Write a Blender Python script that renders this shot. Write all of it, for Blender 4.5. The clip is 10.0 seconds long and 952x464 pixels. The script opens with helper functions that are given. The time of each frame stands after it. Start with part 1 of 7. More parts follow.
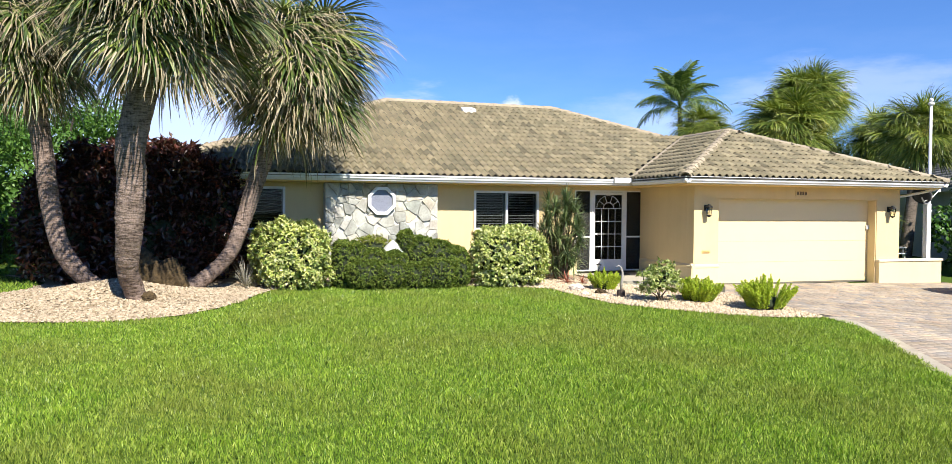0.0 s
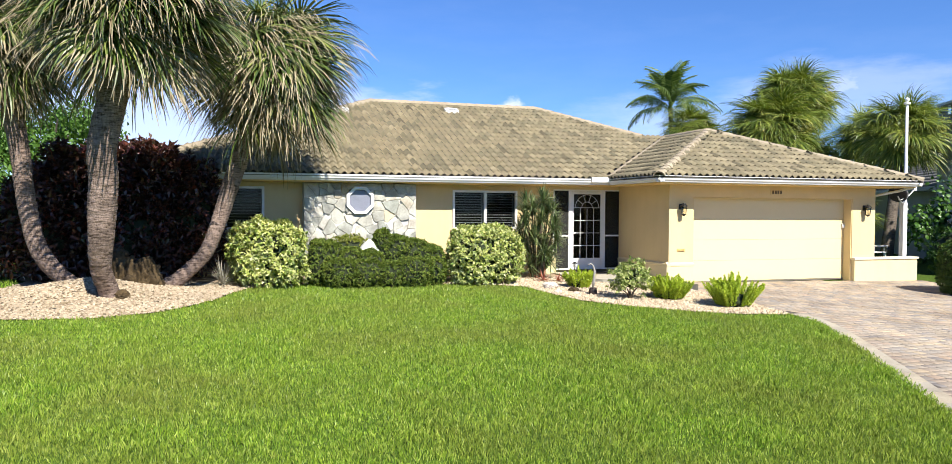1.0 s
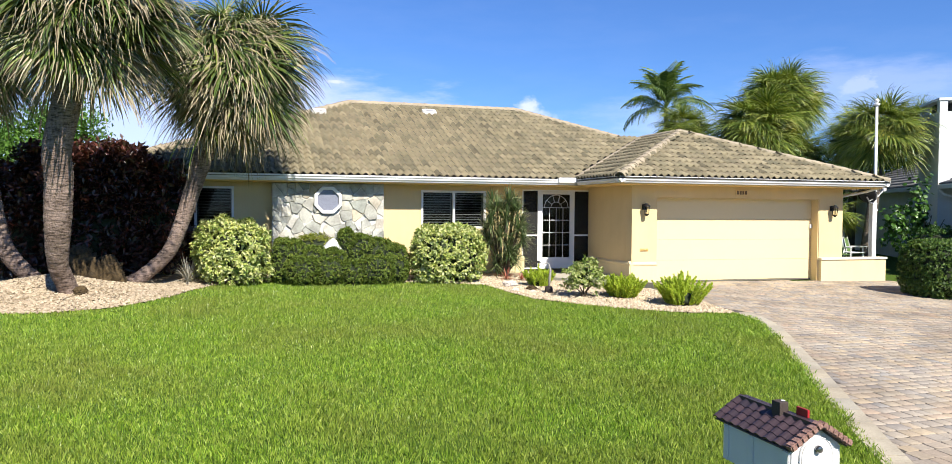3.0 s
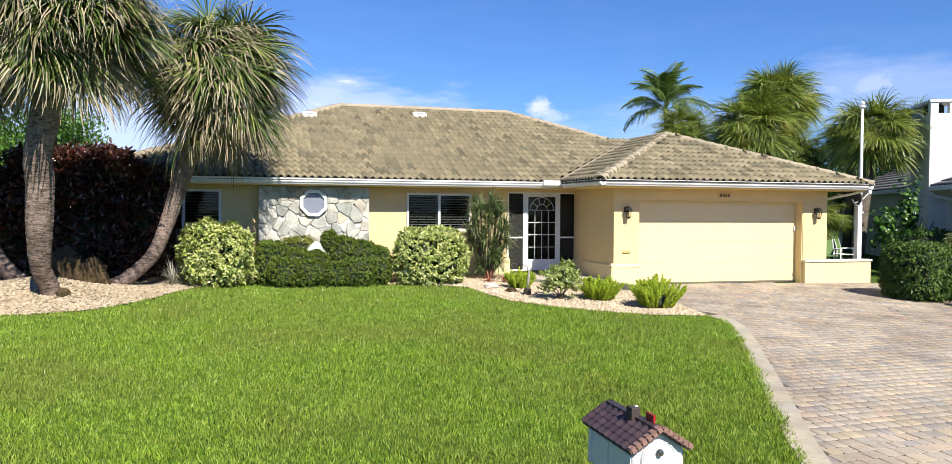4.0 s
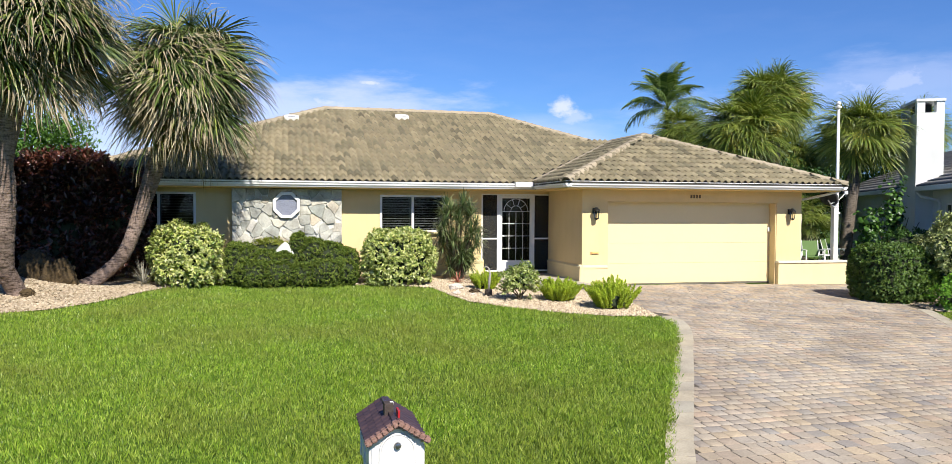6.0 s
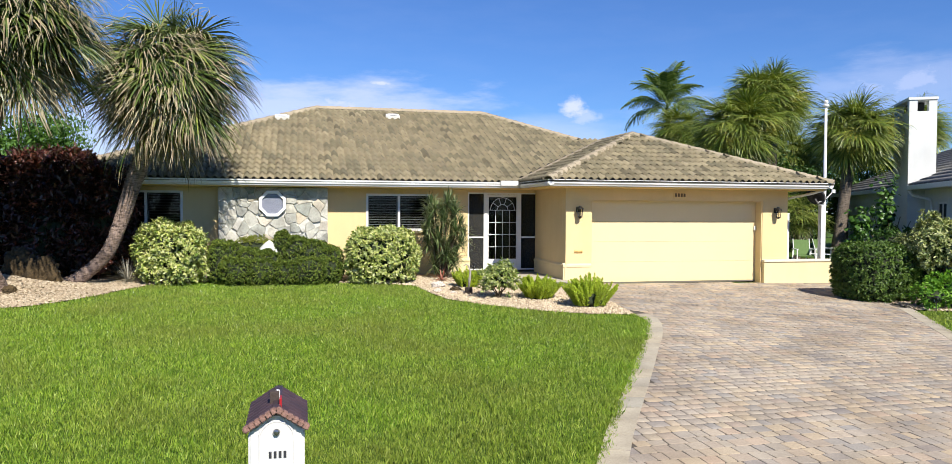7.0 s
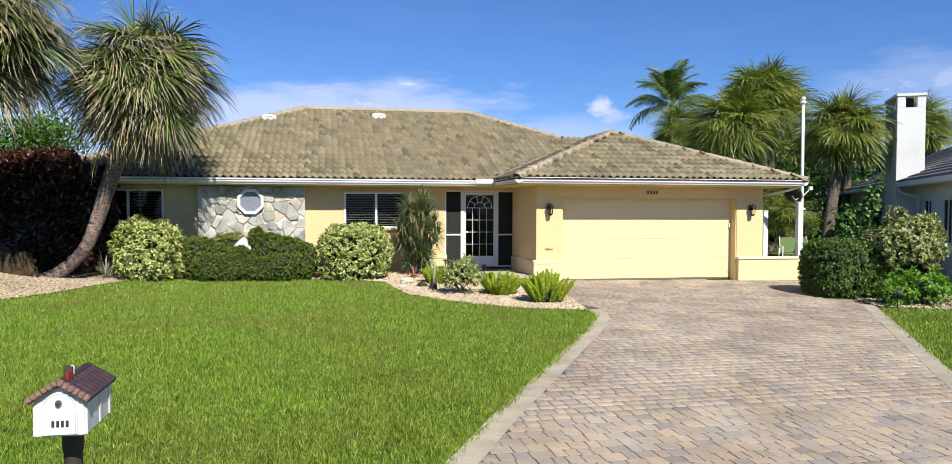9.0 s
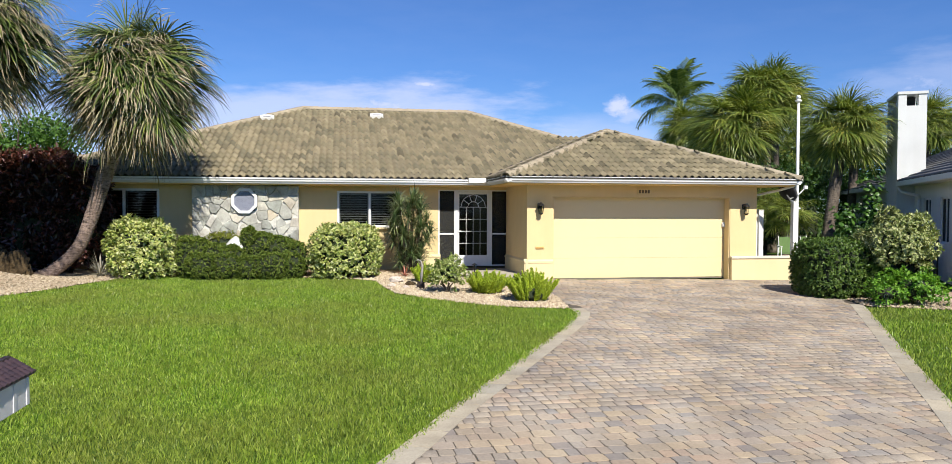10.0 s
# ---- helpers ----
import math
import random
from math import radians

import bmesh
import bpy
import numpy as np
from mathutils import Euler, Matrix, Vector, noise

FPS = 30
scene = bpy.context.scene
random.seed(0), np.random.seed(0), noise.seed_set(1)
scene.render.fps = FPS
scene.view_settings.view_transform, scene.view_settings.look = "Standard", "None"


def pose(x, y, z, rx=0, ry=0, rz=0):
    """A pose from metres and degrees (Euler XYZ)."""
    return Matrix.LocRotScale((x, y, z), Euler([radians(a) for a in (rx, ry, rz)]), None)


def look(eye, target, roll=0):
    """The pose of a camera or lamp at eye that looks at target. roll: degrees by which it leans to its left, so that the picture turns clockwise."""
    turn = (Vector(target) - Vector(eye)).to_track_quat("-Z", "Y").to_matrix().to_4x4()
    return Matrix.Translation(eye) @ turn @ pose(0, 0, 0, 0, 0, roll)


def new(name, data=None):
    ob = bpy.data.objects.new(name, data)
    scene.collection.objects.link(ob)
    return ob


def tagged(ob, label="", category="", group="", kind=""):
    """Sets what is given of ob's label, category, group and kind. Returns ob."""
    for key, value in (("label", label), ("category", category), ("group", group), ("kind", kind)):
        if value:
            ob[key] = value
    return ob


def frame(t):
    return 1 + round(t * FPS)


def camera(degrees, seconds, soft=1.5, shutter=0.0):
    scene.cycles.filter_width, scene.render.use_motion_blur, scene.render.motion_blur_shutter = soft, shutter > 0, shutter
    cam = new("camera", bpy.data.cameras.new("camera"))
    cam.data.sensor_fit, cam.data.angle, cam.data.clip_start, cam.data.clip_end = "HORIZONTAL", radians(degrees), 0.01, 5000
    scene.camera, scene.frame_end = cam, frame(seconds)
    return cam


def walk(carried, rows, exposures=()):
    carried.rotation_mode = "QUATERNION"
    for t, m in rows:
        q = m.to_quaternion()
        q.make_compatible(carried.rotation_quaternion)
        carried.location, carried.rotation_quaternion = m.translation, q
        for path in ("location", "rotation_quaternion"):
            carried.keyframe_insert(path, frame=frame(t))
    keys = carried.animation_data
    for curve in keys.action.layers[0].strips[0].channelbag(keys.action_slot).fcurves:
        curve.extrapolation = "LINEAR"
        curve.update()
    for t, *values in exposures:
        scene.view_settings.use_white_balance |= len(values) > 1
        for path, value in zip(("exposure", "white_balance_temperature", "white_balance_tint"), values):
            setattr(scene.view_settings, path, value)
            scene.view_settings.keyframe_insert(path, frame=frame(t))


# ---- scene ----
cam = camera(64.0, 10.0, soft=0.8)
PATH = [
    (0, (-11.293, -15.922, 1.82), (-10.686, -14.017, 1.761), 0.4),
    (0.5, (-11.086, -16.102, 1.824), (-10.481, -14.196, 1.764), 0.3),
    (1, (-10.806, -16.301, 1.796), (-10.202, -14.395, 1.738), 0.3),
    (1.5, (-10.559, -16.496, 1.763), (-9.962, -14.588, 1.705), 0.4),
    (2, (-10.314, -16.661, 1.771), (-9.726, -14.75, 1.711), 0.4),
    (2.5, (-10.019, -16.802, 1.77), (-9.442, -14.888, 1.711), 0.4),
    (4, (-9.103, -17.371, 1.885), (-8.567, -15.445, 1.825), 0.4),
    (4.5, (-8.804, -17.544, 1.881), (-8.283, -15.614, 1.821), 0.4),
    (5, (-8.501, -17.683, 1.904), (-7.994, -15.749, 1.845), 0.4),
    (5.5, (-8.175, -17.803, 1.925), (-7.683, -15.866, 1.866), 0.3),
    (7, (-7.227, -18.147, 1.885), (-6.775, -16.199, 1.826), 0.3),
    (7.5, (-6.89, -18.307, 1.859), (-6.453, -16.356, 1.8), 0.2),
    (8, (-6.544, -18.466, 1.85), (-6.122, -16.512, 1.791), 0.3),
    (8.5, (-6.218, -18.595, 1.84), (-5.815, -16.637, 1.781), 0.2),
    (9, (-5.902, -18.702, 1.825), (-5.52, -16.74, 1.766), 0.2),
    (9.5, (-5.566, -18.795, 1.811), (-5.205, -16.829, 1.752), 0.2),
    (10, (-5.26, -18.868, 1.804), (-4.921, -16.897, 1.745), 0.2),
]
walk(cam, [(t, look(eye, target, roll)) for t, eye, target, roll in PATH],
     [(0.0, 1.0), (2.5, 0.92), (5.0, 0.77), (7.5, 0.64), (10.0, 0.55)])

# ---- light ----
SUN_AZ, SUN_EL = 12.0, 44.0          # degrees to the right of the facade's normal, degrees up
world = bpy.data.worlds.new("sky")
scene.world = world
world.use_nodes = True
wt = world.node_tree
wt.nodes.clear()
w_out = wt.nodes.new("ShaderNodeOutputWorld")
w_bg = wt.nodes.new("ShaderNodeBackground")
w_sky = wt.nodes.new("ShaderNodeTexSky")
w_sky.sky_type = "NISHITA"
w_sky.sun_disc = False
w_sky.sun_elevation = radians(SUN_EL)
w_sky.sun_rotation = radians(180 - SUN_AZ)
w_sky.air_density, w_sky.dust_density, w_sky.ozone_density = 1.0, 0.0, 6.0
w_bg.inputs["Strength"].default_value = 0.055
w_co = wt.nodes.new("ShaderNodeTexCoord")
# clouds: soft banks low over the horizon and a few bright puffs, broken up by noise


def w_math(op, a, b):
    n = wt.nodes.new("ShaderNodeMath")
    n.operation = op
    n.use_clamp = op == "MAXIMUM"
    for k, v in enumerate((a, b)):
        if isinstance(v, (int, float)):
            n.inputs[k].default_value = v
        else:
            wt.links.new(v, n.inputs[k])
    return n.outputs[0]


def w_noise(scale, detail, stretch):
    m = wt.nodes.new("ShaderNodeMapping")
    m.inputs["Scale"].default_value = (1, 1, stretch)
    n = wt.nodes.new("ShaderNodeTexNoise")
    n.inputs["Scale"].default_value, n.inputs["Detail"].default_value, n.inputs["Roughness"].default_value = scale, detail, 0.6
    wt.links.new(w_co.outputs["Generated"], m.inputs["Vector"])
    wt.links.new(m.outputs["Vector"], n.inputs["Vector"])
    return n.outputs["Fac"]


FINE, SOFT = w_noise(38.0, 6.0, 1.6), w_noise(7.0, 6.0, 4.0)


def cloud(way, wide, high, top, ragged, grain, soft):
    """How thick one cloud is in each direction of the sky."""
    d = wt.nodes.new("ShaderNodeVectorMath")
    d.operation = "SUBTRACT"
    d.inputs[1].default_value = way
    k = wt.nodes.new("ShaderNodeVectorMath")
    k.operation = "MULTIPLY"
    k.inputs[1].default_value = (1 / wide, 1 / wide, 1 / high)
    r = wt.nodes.new("ShaderNodeVectorMath")
    r.operation = "LENGTH"
    wt.links.new(w_co.outputs["Generated"], d.inputs[0])
    wt.links.new(d.outputs["Vector"], k.inputs[0])
    wt.links.new(k.outputs["Vector"], r.inputs[0])
    edge = w_math("ADD", r.outputs["Value"], w_math("MULTIPLY", w_math("SUBTRACT", grain, 0.5), ragged))
    m = wt.nodes.new("ShaderNodeMapRange")
    m.interpolation_type = "SMOOTHSTEP"
    m.inputs["From Min"].default_value, m.inputs["From Max"].default_value = 1.0, 1.0 - soft
    m.inputs["To Max"].default_value = top
    wt.links.new(edge, m.inputs["Value"])
    return m.outputs["Result"]


banks = [cloud((0.00, 0.99, 0.075), 0.38, 0.105, 0.55, 1.2, SOFT, 0.45), cloud((-0.45, 0.88, 0.08), 0.35, 0.09, 0.5, 0.9, SOFT, 0.6),
         cloud((0.68, 0.72, 0.140), 0.18, 0.05, 0.26, 2.2, SOFT, 0.9), cloud((0.50, 0.86, 0.10), 0.16, 0.06, 0.35, 1.8, SOFT, 0.9),
         cloud((0.30, 0.95, 0.09), 0.20, 0.05, 0.35, 1.4, SOFT, 0.9), cloud((0.95, 0.30, 0.12), 0.35, 0.08, 0.45, 1.4, SOFT, 0.8)]
puffs = [cloud((0.346, 0.93, 0.131), 0.019, 0.018, 0.75, 2.4, FINE, 0.9), cloud((0.360, 0.925, 0.117), 0.026, 0.013, 0.45, 2.4, FINE, 0.9),
         cloud((0.101, 0.982, 0.161), 0.018, 0.0045, 0.75, 2.2, FINE, 0.8), cloud((0.055, 0.988, 0.136), 0.036, 0.014, 0.7, 2.0, FINE, 0.9),
         cloud((0.676, 0.722, 0.148), 0.045, 0.022, 0.42, 2.6, FINE, 0.9), cloud((0.640, 0.755, 0.143), 0.035, 0.016, 0.4, 2.4, FINE, 0.9)]
thick = w_math("MULTIPLY", w_math("MULTIPLY", w_math("SUBTRACT", SOFT, 0.45), 0.5), 0.2)
for c in banks + puffs:
    thick = w_math("MAXIMUM", thick, c)
w_mix = wt.nodes.new("ShaderNodeMixRGB")
w_mix.inputs["Color2"].default_value = (10.6, 11.0, 14.0, 1)
w_tint = wt.nodes.new("ShaderNodeMixRGB")
w_tint.blend_type = "MULTIPLY"
w_tint.inputs["Fac"].default_value = 1.0
w_tint.inputs["Color2"].default_value = (0.76, 1.04, 1.50, 1)
wt.links.new(thick, w_mix.inputs["Fac"])
wt.links.new(w_sky.outputs["Color"], w_tint.inputs["Color1"])
wt.links.new(w_tint.outputs["Color"], w_mix.inputs["Color1"])
wt.links.new(w_mix.outputs["Color"], w_bg.inputs["Color"])
wt.links.new(w_bg.outputs["Background"], w_out.inputs["Surface"])

sun_data = bpy.data.lights.new("sun", "SUN")
sun_data.energy = 5.0
sun_data.angle = radians(0.53)
sun_data.color = (1.0, 0.95, 0.86)
sun = new("sun", sun_data)
SUN_DIR = Vector((math.sin(radians(SUN_AZ)) * math.cos(radians(SUN_EL)), -math.cos(radians(SUN_AZ)) * math.cos(radians(SUN_EL)), math.sin(radians(SUN_EL))))
sun.matrix_world = look(SUN_DIR * 60, (0, 0, 0))


# ---- materials ----
class Nodes:
    """A node material under construction."""

    def __init__(self, name):
        self.mat = bpy.data.materials.new(name)
        self.mat.use_nodes = True
        self.t = self.mat.node_tree
        self.bsdf = self.t.nodes["Principled BSDF"]
        self.out = self.t.nodes["Material Output"]

    def add(self, kind, **inputs):
        n = self.t.nodes.new(kind)
        for key, value in inputs.items():
            n.inputs[key.replace("_", " ")].default_value = value
        return n

    def link(self, a, b):
        self.t.links.new(a, b)

    def coords(self, scale=(1, 1, 1), which="Object"):
        c = self.add("ShaderNodeTexCoord")
        m = self.add("ShaderNodeMapping")
        m.inputs["Scale"].default_value = scale
        self.link(c.outputs[which], m.inputs["Vector"])
        return m.outputs["Vector"]

    def world_coords(self, scale=(1, 1, 1)):
        c = self.add("ShaderNodeNewGeometry")
        m = self.add("ShaderNodeMapping")
        m.inputs["Scale"].default_value = scale
        self.link(c.outputs["Position"], m.inputs["Vector"])
        return m.outputs["Vector"]

    def noise(self, vec, scale, detail=4.0, rough=0.55):
        n = self.add("ShaderNodeTexNoise", Scale=scale, Detail=detail, Roughness=rough)
        self.link(vec, n.inputs["Vector"])
        return n.outputs["Fac"]

    def ramp(self, fac, stops):
        r = self.add("ShaderNodeValToRGB")
        e = r.color_ramp.elements
        while len(e) < len(stops):
            e.new(0.5)
        for el, (p, c) in zip(e, stops):
            el.position, el.color = p, (*c, 1)
        self.link(fac, r.inputs["Fac"])
        return r.outputs["Color"]

    def mix(self, fac, a, b, mode="MIX"):
        m = self.add("ShaderNodeMixRGB")
        m.blend_type = mode
        for sock, v in (("Fac", fac), ("Color1", a), ("Color2", b)):
            if isinstance(v, (int, float)):
                m.inputs[sock].default_value = v
            elif isinstance(v, tuple):
                m.inputs[sock].default_value = (*v, 1)
            else:
                self.link(v, m.inputs[sock])
        return m.outputs["Color"]

    def bump(self, height, strength, distance=0.01):
        b = self.add("ShaderNodeBump", Strength=strength, Distance=distance)
        self.link(height, b.inputs["Height"])
        self.link(b.outputs["Normal"], self.bsdf.inputs["Normal"])

    def done(self, color=None, rough=0.6, metal=0.0, spec=0.4):
        if color is not None:
            if isinstance(color, tuple):
                self.bsdf.inputs["Base Color"].default_value = (*color, 1)
            else:
                self.link(color, self.bsdf.inputs["Base Color"])
        if isinstance(rough, (int, float)):
            self.bsdf.inputs["Roughness"].default_value = rough
        else:
            self.link(rough, self.bsdf.inputs["Roughness"])
        self.bsdf.inputs["Metallic"].default_value = metal
        self.bsdf.inputs["Specular IOR Level"].default_value = spec
        return self.mat


def shade(c, k):
    return tuple(min(1.0, v * k) for v in c)


def plain(name, c, rough=0.5, metal=0.0, var=0.12, scale=6.0, bump=0.0, bscale=80.0, spec=0.4):
    """A paint, plastic or metal with slight mottling and fine relief."""
    n = Nodes(name)
    v = n.world_coords()
    a = n.noise(v, scale, 6)
    b = n.noise(v, scale * 11, 3)
    col = n.mix(0.35, n.ramp(a, [(0.3, shade(c, 1 - var)), (0.7, shade(c, 1 + var))]), n.ramp(b, [(0.35, shade(c, 1 - var)), (0.65, shade(c, 1 + var))]))
    if bump:
        n.bump(n.noise(v, bscale, 3), bump, 0.01)
    return n.done(col, rough, metal, spec)


def by_piece(name, colors, rough=0.8, island=False, grain=60.0, bump=0.3, stain=1.5, stain_amount=0.35, spec=0.3, dist=0.004):
    """Pieces that differ in colour one by one, with stains and grain."""
    n = Nodes(name)
    if island:
        r = n.add("ShaderNodeNewGeometry").outputs["Random Per Island"]
    else:
        r = n.add("ShaderNodeObjectInfo").outputs["Random"]
    k = len(colors)
    base = n.ramp(r, [(i / max(1, k - 1), c) for i, c in enumerate(colors)])
    v = n.world_coords()
    big = n.ramp(n.noise(v, stain, 5), [(0.35, (0.62, 0.60, 0.58)), (0.62, (1.08, 1.08, 1.06))])
    col = n.mix(stain_amount, base, n.mix(1.0, base, big, "MULTIPLY"))
    fine = n.noise(v, grain, 4, 0.65)
    col = n.mix(0.45, col, n.mix(1.0, col, n.ramp(fine, [(0.3, (0.6, 0.6, 0.6)), (0.7, (1.2, 1.2, 1.2))]), "MULTIPLY"))
    n.bump(fine, bump, dist)
    return n.done(col, rough, 0, spec)


def leafy(name, colors, rough=0.45, through_light=0.35, spec=0.35, patch=0.0, clump=0.0):
    """Leaves: a colour for each leaf, light coming through."""
    n = Nodes(name)
    r = n.add("ShaderNodeNewGeometry").outputs["Random Per Island"]
    k = len(colors)
    base = n.ramp(r, [(i / max(1, k - 1), c) for i, c in enumerate(colors)])
    v = n.world_coords()
    col = n.mix(0.5, base, n.mix(1.0, base, n.ramp(n.noise(v, 3.0, 4), [(0.3, (0.6, 0.65, 0.6)), (0.7, (1.25, 1.2, 1.15))]), "MULTIPLY"))
    if clump:
        col = n.mix(clump, col, n.mix(1.0, col, n.ramp(n.noise(v, 11.0, 3), [(0.36, (0.45, 0.50, 0.40)), (0.62, (1.35, 1.30, 1.25))]), "MULTIPLY"))
    if patch:
        col = n.mix(n.ramp(n.noise(v, 0.45, 5), [(0.42, (0, 0, 0)), (0.68, (patch, patch, patch))]), col, (0.25, 0.22, 0.06))
    n.link(col, n.bsdf.inputs["Base Color"])
    n.bsdf.inputs["Roughness"].default_value = rough
    n.bsdf.inputs["Specular IOR Level"].default_value = spec
    tr = n.add("ShaderNodeBsdfTranslucent")
    n.link(n.mix(1.0, col, (1.1, 1.15, 0.6), "MULTIPLY"), tr.inputs["Color"])
    m = n.add("ShaderNodeMixShader", Fac=through_light)
    n.link(n.bsdf.outputs["BSDF"], m.inputs[1])
    n.link(tr.outputs["BSDF"], m.inputs[2])
    n.link(m.outputs["Shader"], n.out.inputs["Surface"])
    return n.mat


def glass(name, tint=(0.75, 0.8, 0.8)):
    n = Nodes(name)
    tr = n.add("ShaderNodeBsdfTransparent")
    tr.inputs["Color"].default_value = (*tint, 1)
    gl = n.add("ShaderNodeBsdfGlossy", Roughness=0.02)
    fr = n.add("ShaderNodeFresnel", IOR=1.28)
    m = n.add("ShaderNodeMixShader")
    n.link(fr.outputs["Fac"], m.inputs["Fac"])
    n.link(tr.outputs["BSDF"], m.inputs[1])
    n.link(gl.outputs["BSDF"], m.inputs[2])
    n.link(m.outputs["Shader"], n.out.inputs["Surface"])
    return n.mat


def mesh_screen(name, c=(0.02, 0.02, 0.018), open_share=0.3):
    n = Nodes(name)
    n.done(c, 0.8)
    tr = n.add("ShaderNodeBsdfTransparent")
    m = n.add("ShaderNodeMixShader", Fac=open_share)
    n.link(n.bsdf.outputs["BSDF"], m.inputs[1])
    n.link(tr.outputs["BSDF"], m.inputs[2])
    n.link(m.outputs["Shader"], n.out.inputs["Surface"])
    return n.mat


def stucco(name, c):
    n = Nodes(name)
    v = n.world_coords()
    big = n.noise(v, 0.8, 5)
    fine = n.noise(v, 120, 4, 0.7)
    streak = n.noise(n.world_coords((3.0, 3.0, 0.25)), 1.6, 5)
    col = n.ramp(big, [(0.3, shade(c, 0.93)), (0.7, shade(c, 1.05))])
    col = n.mix(0.14, col, n.mix(1.0, col, n.ramp(streak, [(0.35, (0.82, 0.80, 0.76)), (0.6, (1.04, 1.04, 1.04))]), "MULTIPLY"))
    col = n.mix(0.25, col, n.mix(1.0, col, n.ramp(fine, [(0.3, (0.75, 0.75, 0.75)), (0.7, (1.12, 1.12, 1.12))]), "MULTIPLY"))
    n.bump(fine, 0.35, 0.006)
    return n.done(col, 0.9, 0, 0.15)


def bark(name, c1, c2, rings=44.0):
    n = Nodes(name)
    v = n.coords()
    scars = n.noise(n.coords((6.5, 6.5, rings * 0.85)), 1.2, 6, 0.7)
    up = n.noise(n.coords((14, 14, 4.5)), 2.4, 6, 0.7)
    blot = n.noise(v, 2.2, 4)
    col = n.mix(0.35, n.ramp(scars, [(0.40, c1), (0.53, c2)]), n.ramp(up, [(0.36, shade(c1, 0.7)), (0.60, shade(c2, 1.15))]))
    col = n.mix(0.6, col, n.mix(1.0, col, n.ramp(blot, [(0.35, (0.55, 0.50, 0.45)), (0.65, (1.2, 1.15, 1.1))]), "MULTIPLY"))
    h = n.mix(0.4, scars, up)
    n.bump(h, 1.0, 0.04)
    return n.done(col, 0.95, 0, 0.1)


M = {}
M["wall"] = stucco("yellow_stucco", (0.685, 0.53, 0.285))
M["cream"] = stucco("cream_band", (0.70, 0.58, 0.34))
M["cap_cream"] = stucco("pale_cap", (0.72, 0.65, 0.50))
M["soffit"] = plain("soffit_paint", (0.74, 0.50, 0.19), 0.8, var=0.05)
M["white"] = plain("white_aluminium", (0.72, 0.71, 0.69), 0.35, var=0.04)
M["door_cream"] = plain("garage_door_paint", (0.69, 0.563, 0.325), 0.5, var=0.02, scale=1.5)
M["neighbour_white"] = stucco("white_stucco", (0.68, 0.685, 0.66))
TILE_COLORS = [(0.122, 0.106, 0.070), (0.275, 0.232, 0.145), (0.180, 0.157, 0.100), (0.315, 0.268, 0.172), (0.140, 0.125, 0.083), (0.290, 0.247, 0.156), (0.210, 0.178, 0.118), (0.262, 0.220, 0.138)]
M["tile"] = by_piece("roof_tile", TILE_COLORS, 0.85, False, 40, 0.4, 3.0, 0.25, 0.15)
M["tile_rest"] = by_piece("roof_tile_rest", TILE_COLORS, 0.85, True, 40, 0.4, 3.0, 0.25, 0.15)
M["cap"] = by_piece("ridge_cap", [(0.36, 0.30, 0.215), (0.40, 0.335, 0.24), (0.33, 0.28, 0.20)], 0.9, False, 40, 0.4, 0.7, 0.4, 0.1)
M["cap_bed"] = plain("ridge_mortar", (0.27, 0.225, 0.16), 0.95, var=0.25, scale=9, bump=0.4)
M["deck"] = plain("roof_underlay", (0.07, 0.06, 0.05), 0.95)
PAVER_COLORS = [(0.31, 0.268, 0.218), (0.42, 0.335, 0.235), (0.285, 0.262, 0.235), (0.40, 0.33, 0.255), (0.35, 0.30, 0.236), (0.45, 0.36, 0.25), (0.37, 0.30, 0.23), (0.325, 0.28, 0.23), (0.40, 0.34, 0.265), (0.25, 0.225, 0.205), (0.43, 0.325, 0.235), (0.34, 0.30, 0.25)]
M["paver"] = by_piece("paver", PAVER_COLORS, 0.9, False, 45, 0.7, 0.9, 0.75, 0.15)
M["paver_rest"] = by_piece("paver_rest", PAVER_COLORS, 0.9, True, 45, 0.7, 0.9, 0.75, 0.15)
M["joint"] = plain("joint_sand", (0.09, 0.074, 0.055), 0.95, var=0.3, scale=3)
M["kerb"] = by_piece("drive_border", [(0.41, 0.36, 0.275), (0.37, 0.33, 0.26), (0.44, 0.38, 0.28), (0.34, 0.31, 0.25)], 0.9, False, 50, 0.4, 1.6, 0.6, 0.15)
M["concrete"] = plain("walk_concrete", (0.40, 0.36, 0.28), 0.9, var=0.15, scale=2, bump=0.3)
M["stone"] = by_piece("flagstone", [(0.45, 0.44, 0.385), (0.33, 0.345, 0.305), (0.56, 0.54, 0.47), (0.27, 0.285, 0.265), (0.52, 0.495, 0.42), (0.40, 0.40, 0.36), (0.62, 0.60, 0.535), (0.48, 0.36, 0.20), (0.36, 0.365, 0.33), (0.55, 0.53, 0.465)], 0.75, False, 22, 0.9, 3.5, 0.9, 0.3, 0.016)
M["mortar"] = plain("stone_mortar", (0.56, 0.54, 0.48), 0.95, var=0.2, scale=8, bump=0.5)
M["seal_rubber"] = plain("seal_rubber", (0.16, 0.14, 0.11), 0.7, var=0.1)
M["black"] = plain("black_iron", (0.015, 0.014, 0.013), 0.45, 0.3)
M["lamp_glass"] = glass("lantern_glass", (0.85, 0.85, 0.8))
M["glass"] = glass("window_glass", (0.62, 0.65, 0.65))
M["screen"] = mesh_screen("insect_screen", (0.022, 0.022, 0.019), 0.25)
M["slat"] = plain("shutter_slat", (0.42, 0.425, 0.43), 0.5, var=0.05)
